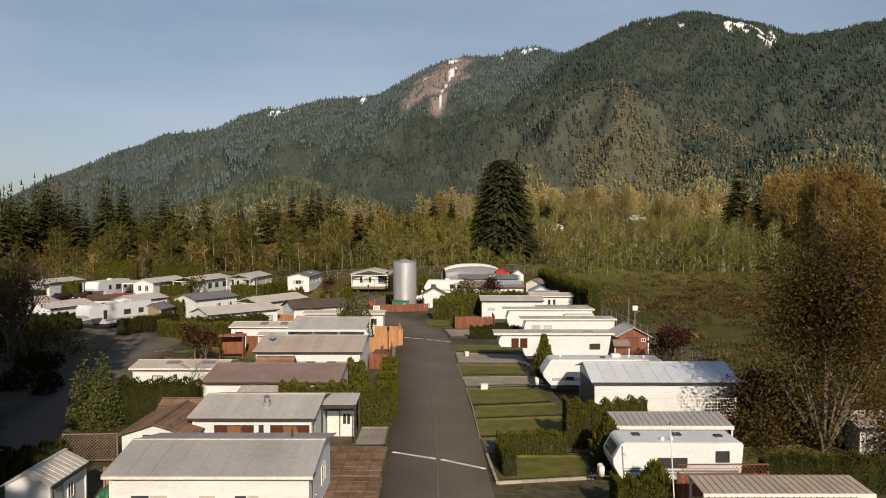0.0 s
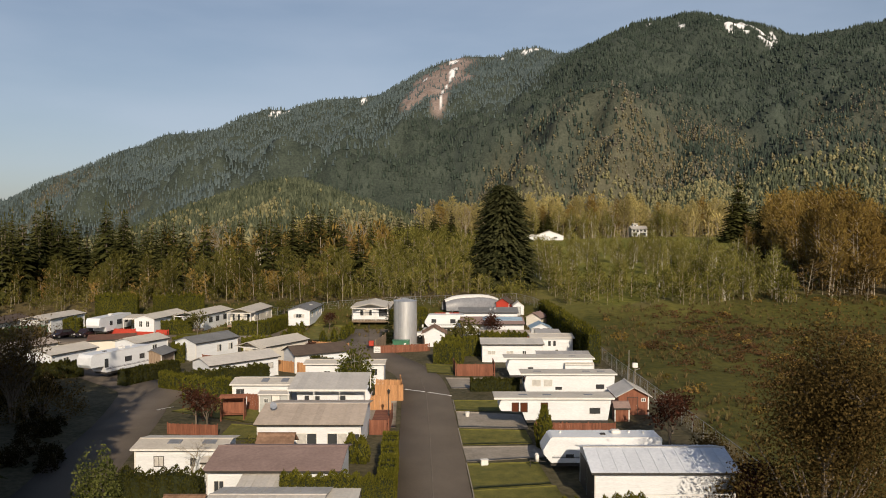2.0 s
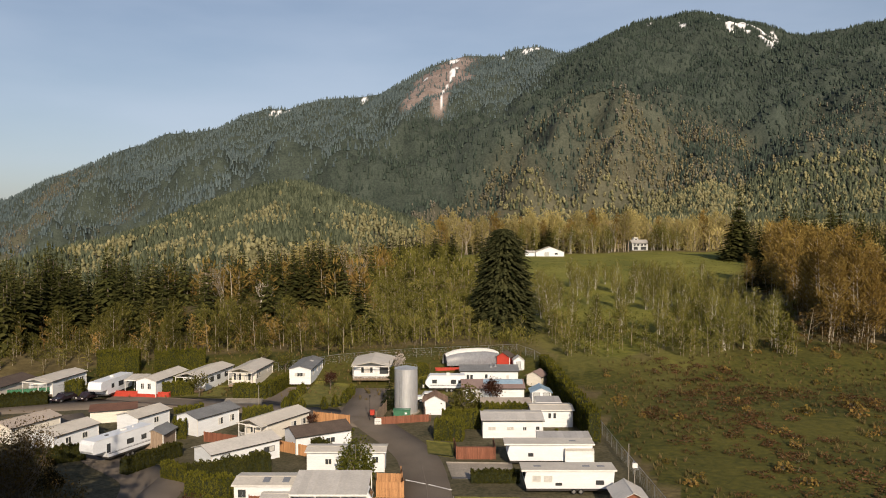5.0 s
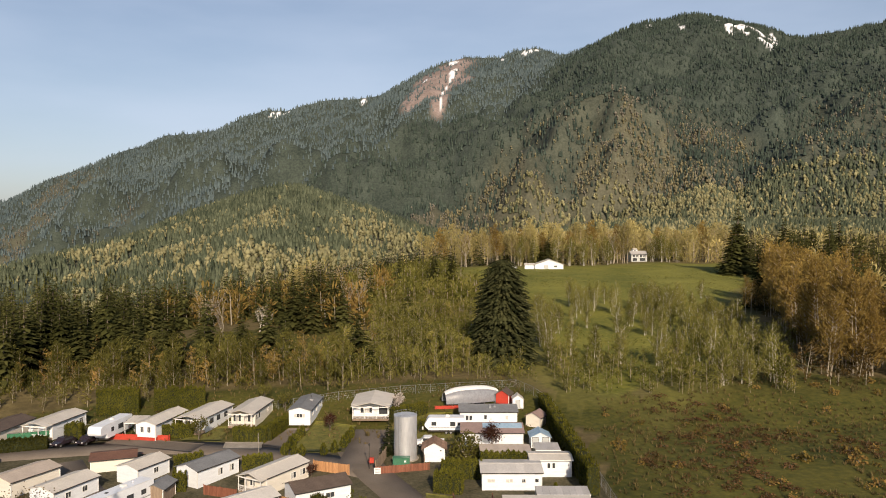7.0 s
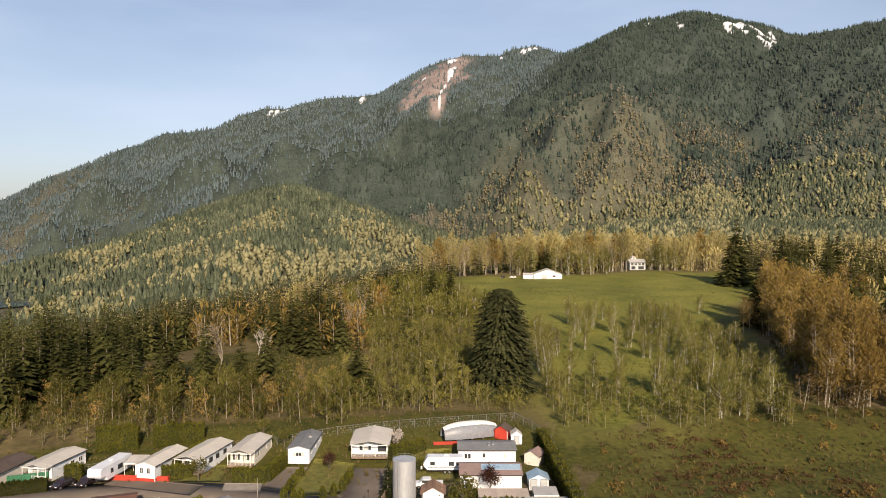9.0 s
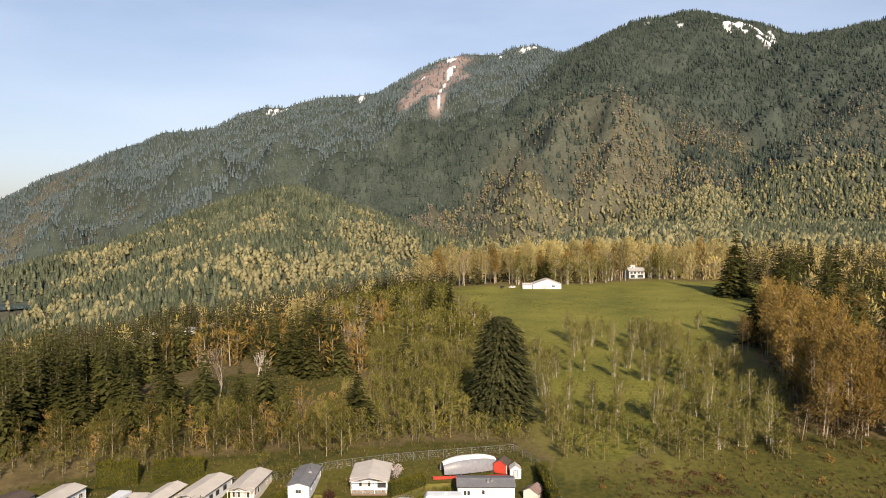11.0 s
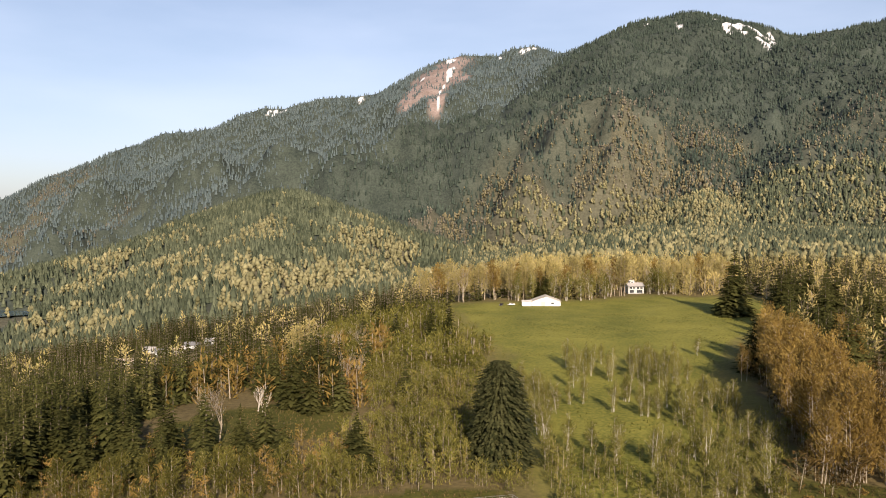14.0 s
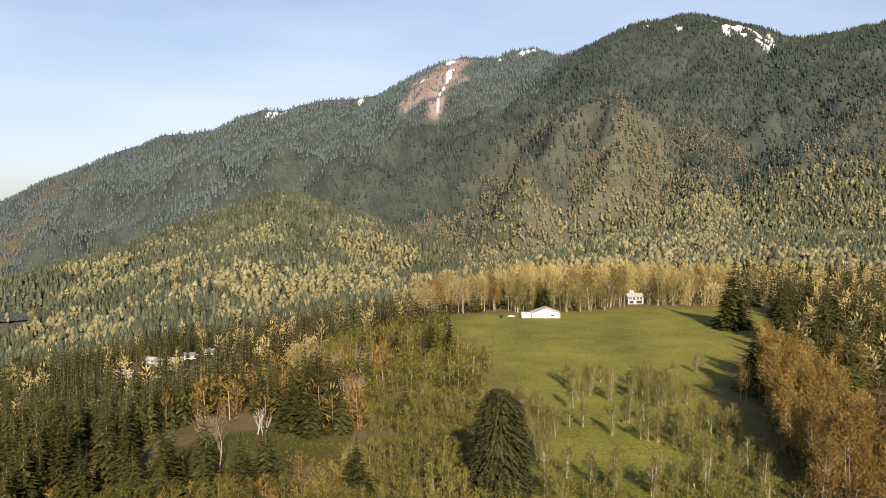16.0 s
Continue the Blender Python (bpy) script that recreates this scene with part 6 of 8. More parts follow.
porch(home("house", -14.9, 157.6, 90, 9.0, 7.2, 2.9, 0.75, WHITE, ROOF_WHITE, "square white house with a broad cream roof", "house", over=0.45, openings=[(W_, "l", 1.0, 1.1, 2.4, 1.2, TRIM_WHITE, [PANE, CURTAIN, CURTAIN, PANE], 3), (W_, "l", -2.4, 0.9, 1.7, 1.6, TRIM_DARK, PANE, 0)], group=""), 9.0, 7.2, 2.9, 0.75, 2.0, ROOF_WHITE)
# homes right of the main lane, from the nearest back
lean_roof("carport", 11.5, 19.1, 33.8, 36.0, 2.45, 2.58, ROOF_TAN, "weathered flat metal carport roof", "carport", 24)
lean_roof("patio_cover", 10.9, 18.4, 31.0, 33.6, 2.15, 2.36, OLDWOOD, "slatted brown patio cover", "patio cover", 30)
trailer("travel_trailer", 12.6, 42.5, 0, 7.1, 2.6, 2.62, "old white travel trailer with faded grey stripes", floor=0.6, nose=0.5, windows=[(2.4, 1.55, 0.75, 0.62), (-0.3, 1.25, 1.6, 0.55)], vents=[(-1.9, 0.3, "hatch"), (0.4, 0.3, "hatch"), (2.6, 0.0, "hatch"), (-0.7, -0.7, "cap"), (-0.2, -0.7, "cap")])
lean_roof("carport", 10.3, 17.4, 46.0, 48.4, 2.28, 2.58, ROOF_GREY, "grey corrugated carport with white beam", "carport", 20)
# Dark door panels on the left end stand in for its shaded open inside.
home("workshop", 16.2, 59.4, 0, 10.3, 6.5, 2.92, 0.78, WHITE, ROOF_SKY, "white workshop with a bluish-white metal roof", "outbuilding", over=0.35, panels=11, openings=[(D_, "l", -1.5, 0.05, 2.6, 2.4, TRIM_DARK), (D_, "l", 1.5, 0.05, 2.6, 2.4, TRIM_DARK)], group="")
trailer("travel_trailer", 13.4, 66.2, 0, 10.2, 2.5, 2.95, "white travel trailer with sloping nose and roof vents", floor=0.75, nose=0.7, windows=[(4.1, 1.5, 0.7, 0.6), (-2.8, 1.2, 0.7, 0.3)], vents=[(-3.4, 0.3, "cap"), (1.4, 0.2, "ac"), (2.6, 0.4, "cap"), (0.2, -0.2, "hatch"), (3.8, 0.2, "cap")])
trailer("fifth_wheel_trailer", 11.3, 79.9, 0, 11.6, 2.5, 3.15, "white fifth-wheel trailer with bronze windows and flat roof", floor=0.9, gooseneck=2.4, tail=0.35, windows=[(-4.1, 1.75, 0.75, 1.0, TRIM_DARK, PANE_BROWN), (-3.2, 1.75, 0.75, 1.0, TRIM_DARK, PANE_BROWN), (-1.1, 1.75, 0.75, 1.0, TRIM_DARK, PANE_BROWN), (4.1, 1.6, 1.1, 0.6, TRIM_DARK)], roof_over=(0.06, 0.5, ROOF_WHITE, (-3.2, -0.7, 3.6)), stripe=False)
trailer("park_trailer", 15.0, 93.7, 0, 11.0, 2.6, 2.95, "white park trailer with skylit roof and slide-out", floor=0.7, nose=0.3, windows=[(-4.0, 1.5, 1.1, 0.85, TRIM_WHITE, CURTAIN), (-2.6, 1.5, 1.1, 0.85, TRIM_WHITE, CURTAIN), (-1.3, 1.1, 0.8, 0.35), (3.7, 1.2, 1.0, 0.55, TRIM_DARK)], roof_over=(0.06, 0.35, ROOF_WHITE, (-3.8, 2.2, 4.0)), stripe=False, hitch=False)
trailer("park_trailer", 14.1, 104.6, 0, 11.6, 2.6, 2.95, "white park trailer with a stepped slide-out wall", floor=0.7, nose=0.4, windows=[(-2.6, 1.3, 0.7, 0.5, TRIM_DARK), (3.0, 1.3, 1.0, 0.5, TRIM_WHITE, CURTAIN)], roof_over=(0.06, 0.4, ROOF_WHITE, (3.2,)), stripe=False, hitch=False)
home("slide_out", 18.0, 102.9, 0, 3.8, 0.7, 2.3, 0.1, WHITE, ROOF_WHITE, "white slide-out room of a trailer", "trailer annex", over=0.05, fascia=TRIM_WHITE, group="")
lean_roof("carport", 13.0, 20.6, 107.6, 110.4, 2.6, 2.9, ROOF_GREY, "grey sheet roof behind a trailer", "carport", 8)
home("mobile_home", 10.2, 119.4, 0, 9.1, 6.2, 2.7, 0.42, WHITE, ROOF_PALE, "white mobile home with a greyish flat-pitched roof", openings=[(W_, "f", -3.2, 1.1, 1.2, 0.6, TRIM_WHITE, CURTAIN), (W_, "f", -0.4, 1.1, 1.1, 0.6, TRIM_WHITE, CURTAIN), (W_, "f", 1.8, 1.1, 0.6, 0.6), (W_, "f", 3.8, 1.2, 0.5, 0.5, TRIM_DARK)], panels=7)
home("mobile_home", 17.0, 124.3, 0, 6.5, 4.4, 2.75, 0.3, WHITE, ROOF_WHITE, "small white home with cream roof by the hedge", openings=[(W_, "f", -0.4, 1.4, 0.4, 0.8, TRIM_DARK, PANE, 0), (W_, "f", 0.4, 1.4, 0.4, 0.8, TRIM_DARK, PANE, 0)], fascia=TRIM_WHITE)
lean_roof("carport", 5.8, 14.4, 126.5, 130.6, 2.5, 2.8, ROOF_TAN, "tan flat carport roof behind a hedge", "carport", 8)
lean_roof("carport", 15.2, 19.4, 128.0, 131.5, 2.5, 2.8, ROOF_GREY, "grey flat carport roof", "carport", 4)
home("mobile_home", 8.5, 140.8, 0, 11.0, 7.0, 2.6, 0.8, WHITE, ROOF_MAUVE, "white mobile home with brown roof and blue tarpaulin", openings=[(W_, "f", -3.4, 1.0, 1.7, 0.9, TRIM_WHITE, [CURTAIN, PANE, CURTAIN], 2), (W_, "r", -1.0, 1.0, 0.9, 1.4, TRIM_DARK)], extras=[("sky", 1.9, -1.1, 7.2, 1.9, ROOF_BLUE)])
home("mobile_home", 8.5, 153.4, 0, 11.2, 6.4, 2.6, 0.6, WHITE, ROOF_SLATE, "white mobile home with dark grey roof and caps", openings=[(W_, "f", -4.2, 0.9, 0.5, 0.9, TRIM_DARK, PANE, 0), (W_, "f", -3.5, 0.9, 0.5, 0.9, TRIM_DARK, PANE, 0), (W_, "f", -0.6, 1.1, 0.5, 0.8, TRIM_DARK, PANE, 0), (W_, "f", 3.6, 1.0, 0.5, 0.8, TRIM_WHITE, CURTAIN)], extras=[("vent", 0.4, -1.6), ("vent", 1.3, -1.2)])
home("garage", -1.9, 131.2, 90, 3.8, 3.5, 2.35, 0.95, WHITE, ROOF_BROWN, "small white garage with a red-brown shingle roof", "garage", over=0.4, shingles=5, openings=[(W_, "l", -1.1, 1.8, 0.25, 0.2, TRIM_DARK)], group="")
trailer("travel_trailer", -0.2, 146.2, 0, 7.6, 2.5, 3.2, "white travel trailer with open dark doorway", floor=0.8, nose=0.8, windows=[(-2.0, 1.7, 0.9, 0.7), (1.6, 1.6, 1.0, 0.8), (2.9, 1.7, 0.8, 0.6)], vents=[(0.6, 0, "ac")])
car("pickup_truck", -2.9, 138.0, 0, CARWHITE, "white pickup truck beside a trailer", 5.4, 1.9, 1.5, True)
home("shed", 17.1, 138.6, 90, 3.4, 3.4, 2.0, 0.8, WHITE, ROOF_BLUE, "small white shed with a pale blue roof", "shed", openings=[(D_, "l", -0.9, 0.05, 1.1, 1.8, GREYSIDE), (D_, "l", 0.9, 0.05, 1.1, 1.8, GREYSIDE)], group="garden sheds")
home("shed", 18.0, 151.2, 60, 3.2, 3.0, 2.0, 0.8, CREAM, ROOF_MAUVE, "small pale shed with a pink-brown roof", "shed", group="garden sheds")
home("shed", 20.8, 86.6, 90, 4.2, 3.3, 2.2, 0.85, REDWOOD, ROOF_PALE, "red-brown wooden shed with a pale metal roof", "shed", over=0.4, openings=[(D_, "l", 0.1, 0.05, 1.1, 1.9, REDWOOD), (W_, "l", -1.1, 1.5, 0.5, 0.4)], group="garden sheds")
home("shed", 18.9, 82.4, 0, 1.5, 1.4, 1.5, 0.45, REDWOOD, ROOF_MAUVE, "tiny red-brown tool shed", "shed", over=0.15, group="garden sheds")
home("shed", 27.6, 49.0, 0, 3.6, 3.2, 1.9, 0.5, GREYSIDE, ROOF_TAN, "grey shed with a mossy tan roof under a tree", "shed", group="garden sheds")
home("playhouse", 15.2, 161.0, 90, 2.4, 2.2, 1.9, 0.8, WHITE, ROOF_PALE, "white playhouse with grey door", "playhouse", over=0.15, openings=[(D_, "l", 0.0, 0.05, 0.8, 1.6, GREYSIDE)], group="")
home("shed", 12.6, 163.4, 70, 3.0, 2.8, 1.9, 0.9, REDPAINT, ROOF_DARK, "bright red shed with a black roof", "shed", group="garden sheds")


def steel_tank(x, y, r, h):
    base = thing("storage_tank", pose(x, y, ground_at(x, y)), "tall ribbed aluminium water tank with ladder", "tank")
    n = 40
    rings = 7
    for k in range(rings):
        bm = bmesh.new()
        z0, z1 = h * k / rings, h * (k + 1) / rings
        bmesh.ops.create_cone(bm, cap_ends=False, segments=n, radius1=r - 0.004 * k, radius2=r - 0.004 * k, depth=z1 - z0, matrix=Matrix.Translation((0, 0, (z0 + z1) / 2)))
        part("shell_ring", bm, TANKSTEEL, base, smooth=True)
        if k:
            bm = bmesh.new()
            bmesh.ops.create_cone(bm, cap_ends=False, segments=n, radius1=r + 0.02, radius2=r + 0.02, depth=0.06, matrix=Matrix.Translation((0, 0, z0)))
            part("seam_band", bm, TANKSTEEL, base, smooth=True)
    bm = bmesh.new()
    bmesh.ops.create_cone(bm, cap_ends=True, segments=n, radius1=r + 0.03, radius2=0.25, depth=0.45, matrix=Matrix.Translation((0, 0, h + 0.2)))
    part("cap", bm, TANKSTEEL, base, "shallow conical metal lid")
    for k in range(16):
        a = 2 * math.pi * k / 16
        part("guard_post", tubed((math.cos(a) * r * 0.97, math.sin(a) * r * 0.97, h - 0.05), (math.cos(a) * r * 0.97, math.sin(a) * r * 0.97, h + 0.35), 0.02, n=5), METAL, base)
    bm = bmesh.new()
    bmesh.ops.create_cone(bm, cap_ends=False, segments=n, radius1=r * 0.985, radius2=r * 0.985, depth=0.03, matrix=Matrix.Translation((0, 0, h + 0.35)))
    part("guard_rail", bm, METAL, base)
    bm = bmesh.new()
    for s in (-0.2, 0.2):
        add_tube(bm, (-r * 0.42 + s, -r * 0.95, 0.3), (-r * 0.42 + s, -r * 0.95, h + 0.3), 0.022, n=5)
    for k in range(int(h / 0.3)):
        add_tube(bm, (-r * 0.42 - 0.2, -r * 0.95, 0.5 + k * 0.3), (-r * 0.42 + 0.2, -r * 0.95, 0.5 + k * 0.3), 0.014, n=4)
    part("ladder", bm, METAL, base, "steel rung ladder")
    part("foundation", tubed((0, 0, -0.2), (0, 0, 0.06), r + 0.35, n=n), CONCRETE, base)


steel_tank(-6.9, 131.3, 2.0, 7.6)
bin_ = thing("utility_box", pose(-7.4, 127.6, ground_at(-7.4, 127.6)), "green painted steel utility box before the tank", "utility box")
part("cabinet", boxed(-1.4, 1.4, -0.6, 0.6, 0.1, 1.35, bevel=0.04), GREENBOX, bin_)
part("lid", boxed(-1.46, 1.46, -0.66, 0.66, 1.352, 1.45, bevel=0.02), GREENBOX, bin_)
part("base", boxed(-1.5, 1.5, -0.7, 0.7, -0.1, 0.098), CONCRETE, bin_)
part("sign", boxed(0.5, 0.85, -0.63, -0.602, 0.7, 1.0), TRIM_WHITE, bin_, "small white notice plate")
plank_fence("plank_wall", (-11.3, 123.2), (-2.6, 125.4), 1.25, REDWOOD, "low red-brown board wall round the tank yard", board=0.2)
plank_fence("plank_fence", (-11.3, 123.6), (-10.2, 131.5), 2.0, OLDWOOD, "grey weathered board fence beside the tank", board=0.2)
plank_fence("plank_fence", (-3.4, 126.0), (-3.8, 130.5), 1.8, OLDWOOD, "grey weathered board fence beside the tank", board=0.2)
sb = thing("sign_board", pose(-11.0, 122.9, ground_at(-11.0, 122.9)), "white sign board on the yard wall", "sign")
part("panel", boxed(-0.55, 0.55, -0.06, 0.0, 0.2, 1.2, bevel=0.01), TRIM_WHITE, sb)
bm = bmesh.new()
for k in range(3):
    add_box(bm, -0.4, 0.4, -0.066, -0.061, 0.9 - k * 0.25, 0.98 - k * 0.25)
part("lettering", bm, STRIPE, sb, "unreadable dark lines of writing")
part("post", boxed(-0.5, -0.42, 0.002, 0.08, -0.1, 1.2), OLDWOOD, sb)

# fences and decks of wood
plank_fence("plank_fence", (1.6, 106.2), (6.8, 106.2), 1.7, REDWOOD, "red-stained board fence round a deck", board=0.18)
plank_fence("plank_fence", (1.5, 106.3), (1.2, 110.6), 1.7, REDWOOD, "red-stained board fence round a deck", board=0.18)
plank_fence("plank_fence", (6.9, 106.3), (6.9, 110.6), 1.7, REDWOOD, "red-stained board fence round a deck", board=0.18)


def deck(x0, x1, y0, y1, h, mat, label):
    base = thing("deck", pose(x0, y0, ground_at((x0 + x1) / 2, (y0 + y1) / 2)), label, "deck")
    n = int((y1 - y0) / 0.3)
    me = None
    for i in range(n):
        if me is None:
            o = part("deck_board", boxed(0, x1 - x0, 0, 0.285, h - 0.04, h), mat, base)
            me = o.data
        else:
            o = new("deck_board", me)
            o.parent = base
        o.matrix_basis = pose(0, i * 0.3, 0)
    part("skirt", boxed(0.02, x1 - x0 - 0.02, 0.02, 0.06, -0.05, h - 0.045), mat, base)
    return base


deck(1.7, 6.7, 106.5, 110.4, 0.6, REDWOOD, "red-stained plank deck inside a board fence")
deck(-7.6, -5.7, 76.6, 83.4, 0.9, REDWOOD, "narrow red-brown plank deck beside a home")
plank_fence("plank_fence", (-7.6, 76.4), (-5.7, 76.4), 1.5, REDWOOD, "red-brown board side of a deck", board=0.16)
plank_fence("plank_fence", (-5.65, 76.4), (-5.75, 83.5), 1.5, REDWOOD, "red-brown board side of a deck", board=0.18)
plank_fence("plank_fence", (-8.4, 91.4), (-5.1, 91.2), 1.9, CEDAR, "new orange cedar board fence", board=0.16)
plank_fence("plank_fence", (-5.1, 91.2), (-5.7, 97.2), 1.9, CEDAR, "new orange cedar board fence", board=0.18)
plank_fence("plank_fence", (-8.6, 94.6), (-5.5, 94.4), 1.9, CEDAR, "new orange cedar board fence", board=0.16)
plank_fence("plank_fence", (-8.6, 86.6), (-6.2, 86.5), 1.7, CEDAR, "orange cedar board fence by the carport", board=0.16)
plank_fence("plank_fence", (9.2, 77.4), (17.2, 77.2), 1.0, REDWOOD, "red-brown board skirting fence", board=0.16)
plank_fence("plank_fence", (11.8, 38.5), (16.4, 38.6), 1.8, REDWOOD, "orange-brown board fence with a lattice top", board=0.16, top="lattice")
plank_fence("plank_fence", (11.2, 49.6), (18.4, 49.8), 1.9, REDWOOD, "dark red board fence behind a carport", board=0.2)
plank_fence("plank_fence", (13.4, 52.6), (20.2, 52.8), 1.25, REDWOOD, "dark red board fence below a white lattice", board=0.2)
lattice_panel("lattice_screen", (13.7, 52.4), (20.0, 52.6), 1.3, 2.45, TRIM_WHITE, "white square lattice screen on posts", 0.22, True)
lattice_panel("lattice_screen", (-23.0, 45.8), (-19.8, 46.0), 0.2, 1.8, OLDWOOD, "weathered diagonal lattice fence panel", 0.2)
lattice_panel("lattice_screen", (-18.1, 40.4), (-16.6, 40.5), 0.9, 1.5, OLDWOOD, "pale lattice strip over a board fence", 0.16)
plank_fence("plank_fence", (-18.1, 40.5), (-16.5, 40.6), 0.9, CEDAR, "orange boards below a lattice strip", board=0.2)
plank_fence("plank_fence", (-22.6, 86.9), (-21.0, 86.8), 1.8, REDWOOD, "red-brown board fence beside a shed", board=0.2)
plank_fence("plank_fence", (-24.5, 110.2), (-19.5, 107.2), 1.6, CEDAR, "orange cedar board fence by a brown roof", board=0.2)
plank_fence("plank_fence", (-21.8, 125.2), (-15.6, 122.8), 1.7, CEDAR, "cedar board fence along the lane", board=0.2)
plank_fence("plank_fence", (-62.8, 141.6), (-57.3, 141.1), 1.15, REDPAINT, "low red wall with a white top", board=0.5, gap=0.004)
plank_fence("plank_fence", (-54.4, 141.2), (-51.2, 141.1), 1.0, REDPAINT, "low red wall with a white top", board=0.5, gap=0.004)
plank_fence("plank_fence", (-36.5, 114.5), (-31.0, 112.5), 1.5, REDWOOD, "red-brown board fence round a yard", board=0.2)


def wire_fence(points, height, label, step=3.0):
    """Chain-link fence: posts, a top rail and strands of wire."""
    base = thing("wire_fence", pose(0, 0, 0), label, "fence", "fences")
    wires = bmesh.new()
    for (ax, ay), (bx, by) in zip(points, points[1:]):
        L = math.hypot(bx - ax, by - ay)
        k = max(1, int(L / step))
        P = [(ax + (bx - ax) * i / k, ay + (by - ay) * i / k) for i in range(k + 1)]
        P = [Vector((px, py, ground_at(px, py))) for px, py in P]
        for p in P[:-1]:
            part("post", tubed(p - Vector((0, 0, 0.1)), p + Vector((0, 0, height + 0.05)), 0.045, n=6), METAL, base)
        for p, q in zip(P, P[1:]):
            part("top_rail", tubed(p + Vector((0, 0, height)), q + Vector((0, 0, height)), 0.03, n=5), METAL, base)
            for j in range(2, 8, 2):
                add_tube(wires, p + Vector((0, 0, height * j / 8)), q + Vector((0, 0, height * j / 8)), 0.006, n=3)
            d, m = q - p, 4
            for j in range(m):
                f = j / m
                add_tube(wires, p + d * f, p + d * min(f + 1.0 / m, 1) + Vector((0, 0, height)), 0.006, n=3)
                add_tube(wires, p + d * f + Vector((0, 0, height)), p + d * min(f + 1.0 / m, 1), 0.006, n=3)
    part("wire_mesh", wires, METAL, base, "fine grey chain-link mesh")


wire_fence([(25.6, 40), (25.3, 68), (24.6, 100), (24.0, 130), (22.5, 160), (16, 173), (0, 169.5), (-23, 164), (-50, 153.5), (-80, 139)], 1.9, "grey chain-link fence round the trailer park")


def lamp_post(x, y, h, label, mat=TRIM_DARK, arm=0.0):
    base = thing("street_lamp", pose(x, y, ground_at(x, y)), label, "street lamp", "street lamps")
    part("pole", tubed((0, 0, -0.1), (0, 0, h), 0.06, 0.045), mat, base)
    part("lantern", tubed((0, 0, h), (0, 0, h + 0.35), 0.09, 0.16, 8), mat, base)
    part("lantern_roof", tubed((0, 0, h + 0.352), (0, 0, h + 0.5), 0.2, 0.03, 8), mat, base)
    part("foot", tubed((0, 0, -0.05), (0, 0, 0.25), 0.11, 0.08), mat, base)


lamp_post(-12.6, 125.8, 3.8, "black post lamp beside the tank yard")
lamp_post(-6.0, 80.6, 3.2, "black post lamp beside a deck")


def pole_with_box(x, y, h, label, box=True):
    base = thing("utility_pole", pose(x, y, ground_at(x, y)), label, "pole")
    part("pole", tubed((0, 0, -0.1), (0, 0, h), 0.06, 0.05), POLE, base)
    if box:
        part("box", boxed(-0.3, 0.3, -0.16, 0.16, h, h + 0.55, bevel=0.03), TRIM_WHITE, base, "white metal box on the pole")
        part("bracket", tubed((0, 0, h - 0.3), (0.5, -0.1, h - 0.1), 0.03), METAL, base)


pole_with_box(22.0, 88.7, 4.5, "thin pole carrying a white box")
pole_with_box(22.8, 95.0, 5.5, "thin leaning wooden pole by the fence", False)
pole_with_box(-31.6, 128.4, 5.2, "bare pale pole beside the lane", False)
fp = thing("flagpole", pose(10.9, 35.9, ground_at(10.9, 35.9), 0, -3.5, 0), "slim white pole leaning over a carport", "flagpole")
part("pole", tubed((0, 0, -0.1), (0, 0, 5.0), 0.035, 0.028), TRIM_WHITE, fp)
part("finial", tubed((0, 0, 5.0), (0, 0, 5.12), 0.06, 0.02), REDWOOD, fp)
bracket = bmesh.new()
add_tube(bracket, (0, 0, 4.7), (0.25, 0, 4.55), 0.02, n=5)
part("bracket", bracket, METAL, fp)


def rack(x, y, w, h, label):
    base = thing("metal_rack", pose(x, y, ground_at(x, y)), label, "rack")
    for sx in (0, w):
        for sy in (0, 0.6):
            part("upright", tubed((sx, sy, -0.05), (sx, sy, h), 0.025, n=6), TRIM_WHITE, base)
    for k in range(5):
        bm = bmesh.new()
        for sy in (0, 0.6):
            add_tube(bm, (0, sy, h * (k + 1) / 5 - 0.05), (w, sy, h * (k + 1) / 5 - 0.05), 0.02, n=5)
        for j in range(4):
            add_tube(bm, (w * j / 3, 0, h * (k + 1) / 5 - 0.05), (w * j / 3, 0.6, h * (k + 1) / 5 - 0.05), 0.016, n=4)
        part("shelf", bm, TRIM_WHITE, base)


rack(9.9, 33.9, 1.2, 2.0, "white tubular metal rack beside a carport")
car("car", -65.6, 139.3, 75, CARDARK, "dark red car parked on a drive")
car("car", -69.5, 138.2, 70, CARDARK, "black car parked on a drive")
car("car", -77.5, 127.0, 30, CARWHITE, "white car parked beside a hedge")

rb = thing("red_box", pose(-12.4, 127.4, ground_at(-12.4, 127.4)), "bright red cabinet on a post", "box")
part("cabinet", boxed(-0.45, 0.45, -0.35, 0.35, 0.5, 1.35, bevel=0.05), REDPAINT, rb)
part("post", boxed(-0.08, 0.08, -0.08, 0.08, -0.1, 0.498), TRIM_DARK, rb)
wb = thing("white_box", pose(3.4, 66.6, ground_at(3.4, 66.6) + 0.07, 0, 0, 12), "small white meter box on the lawn", "box")
part("case", boxed(-0.32, 0.32, -0.2, 0.2, 0.0, 0.45, bevel=0.03), TRIM_WHITE, wb)
part("lid", boxed(-0.35, 0.35, -0.23, 0.23, 0.452, 0.5, bevel=0.015), TRIM_WHITE, wb)
wp = thing("white_post", pose(2.4, 83.6, ground_at(2.4, 83.6) + 0.06), "short white marker tub by a drive", "box")
part("tub", tubed((0, 0, 0), (0, 0, 0.5), 0.2, 0.26, 12), TRIM_WHITE, wp)

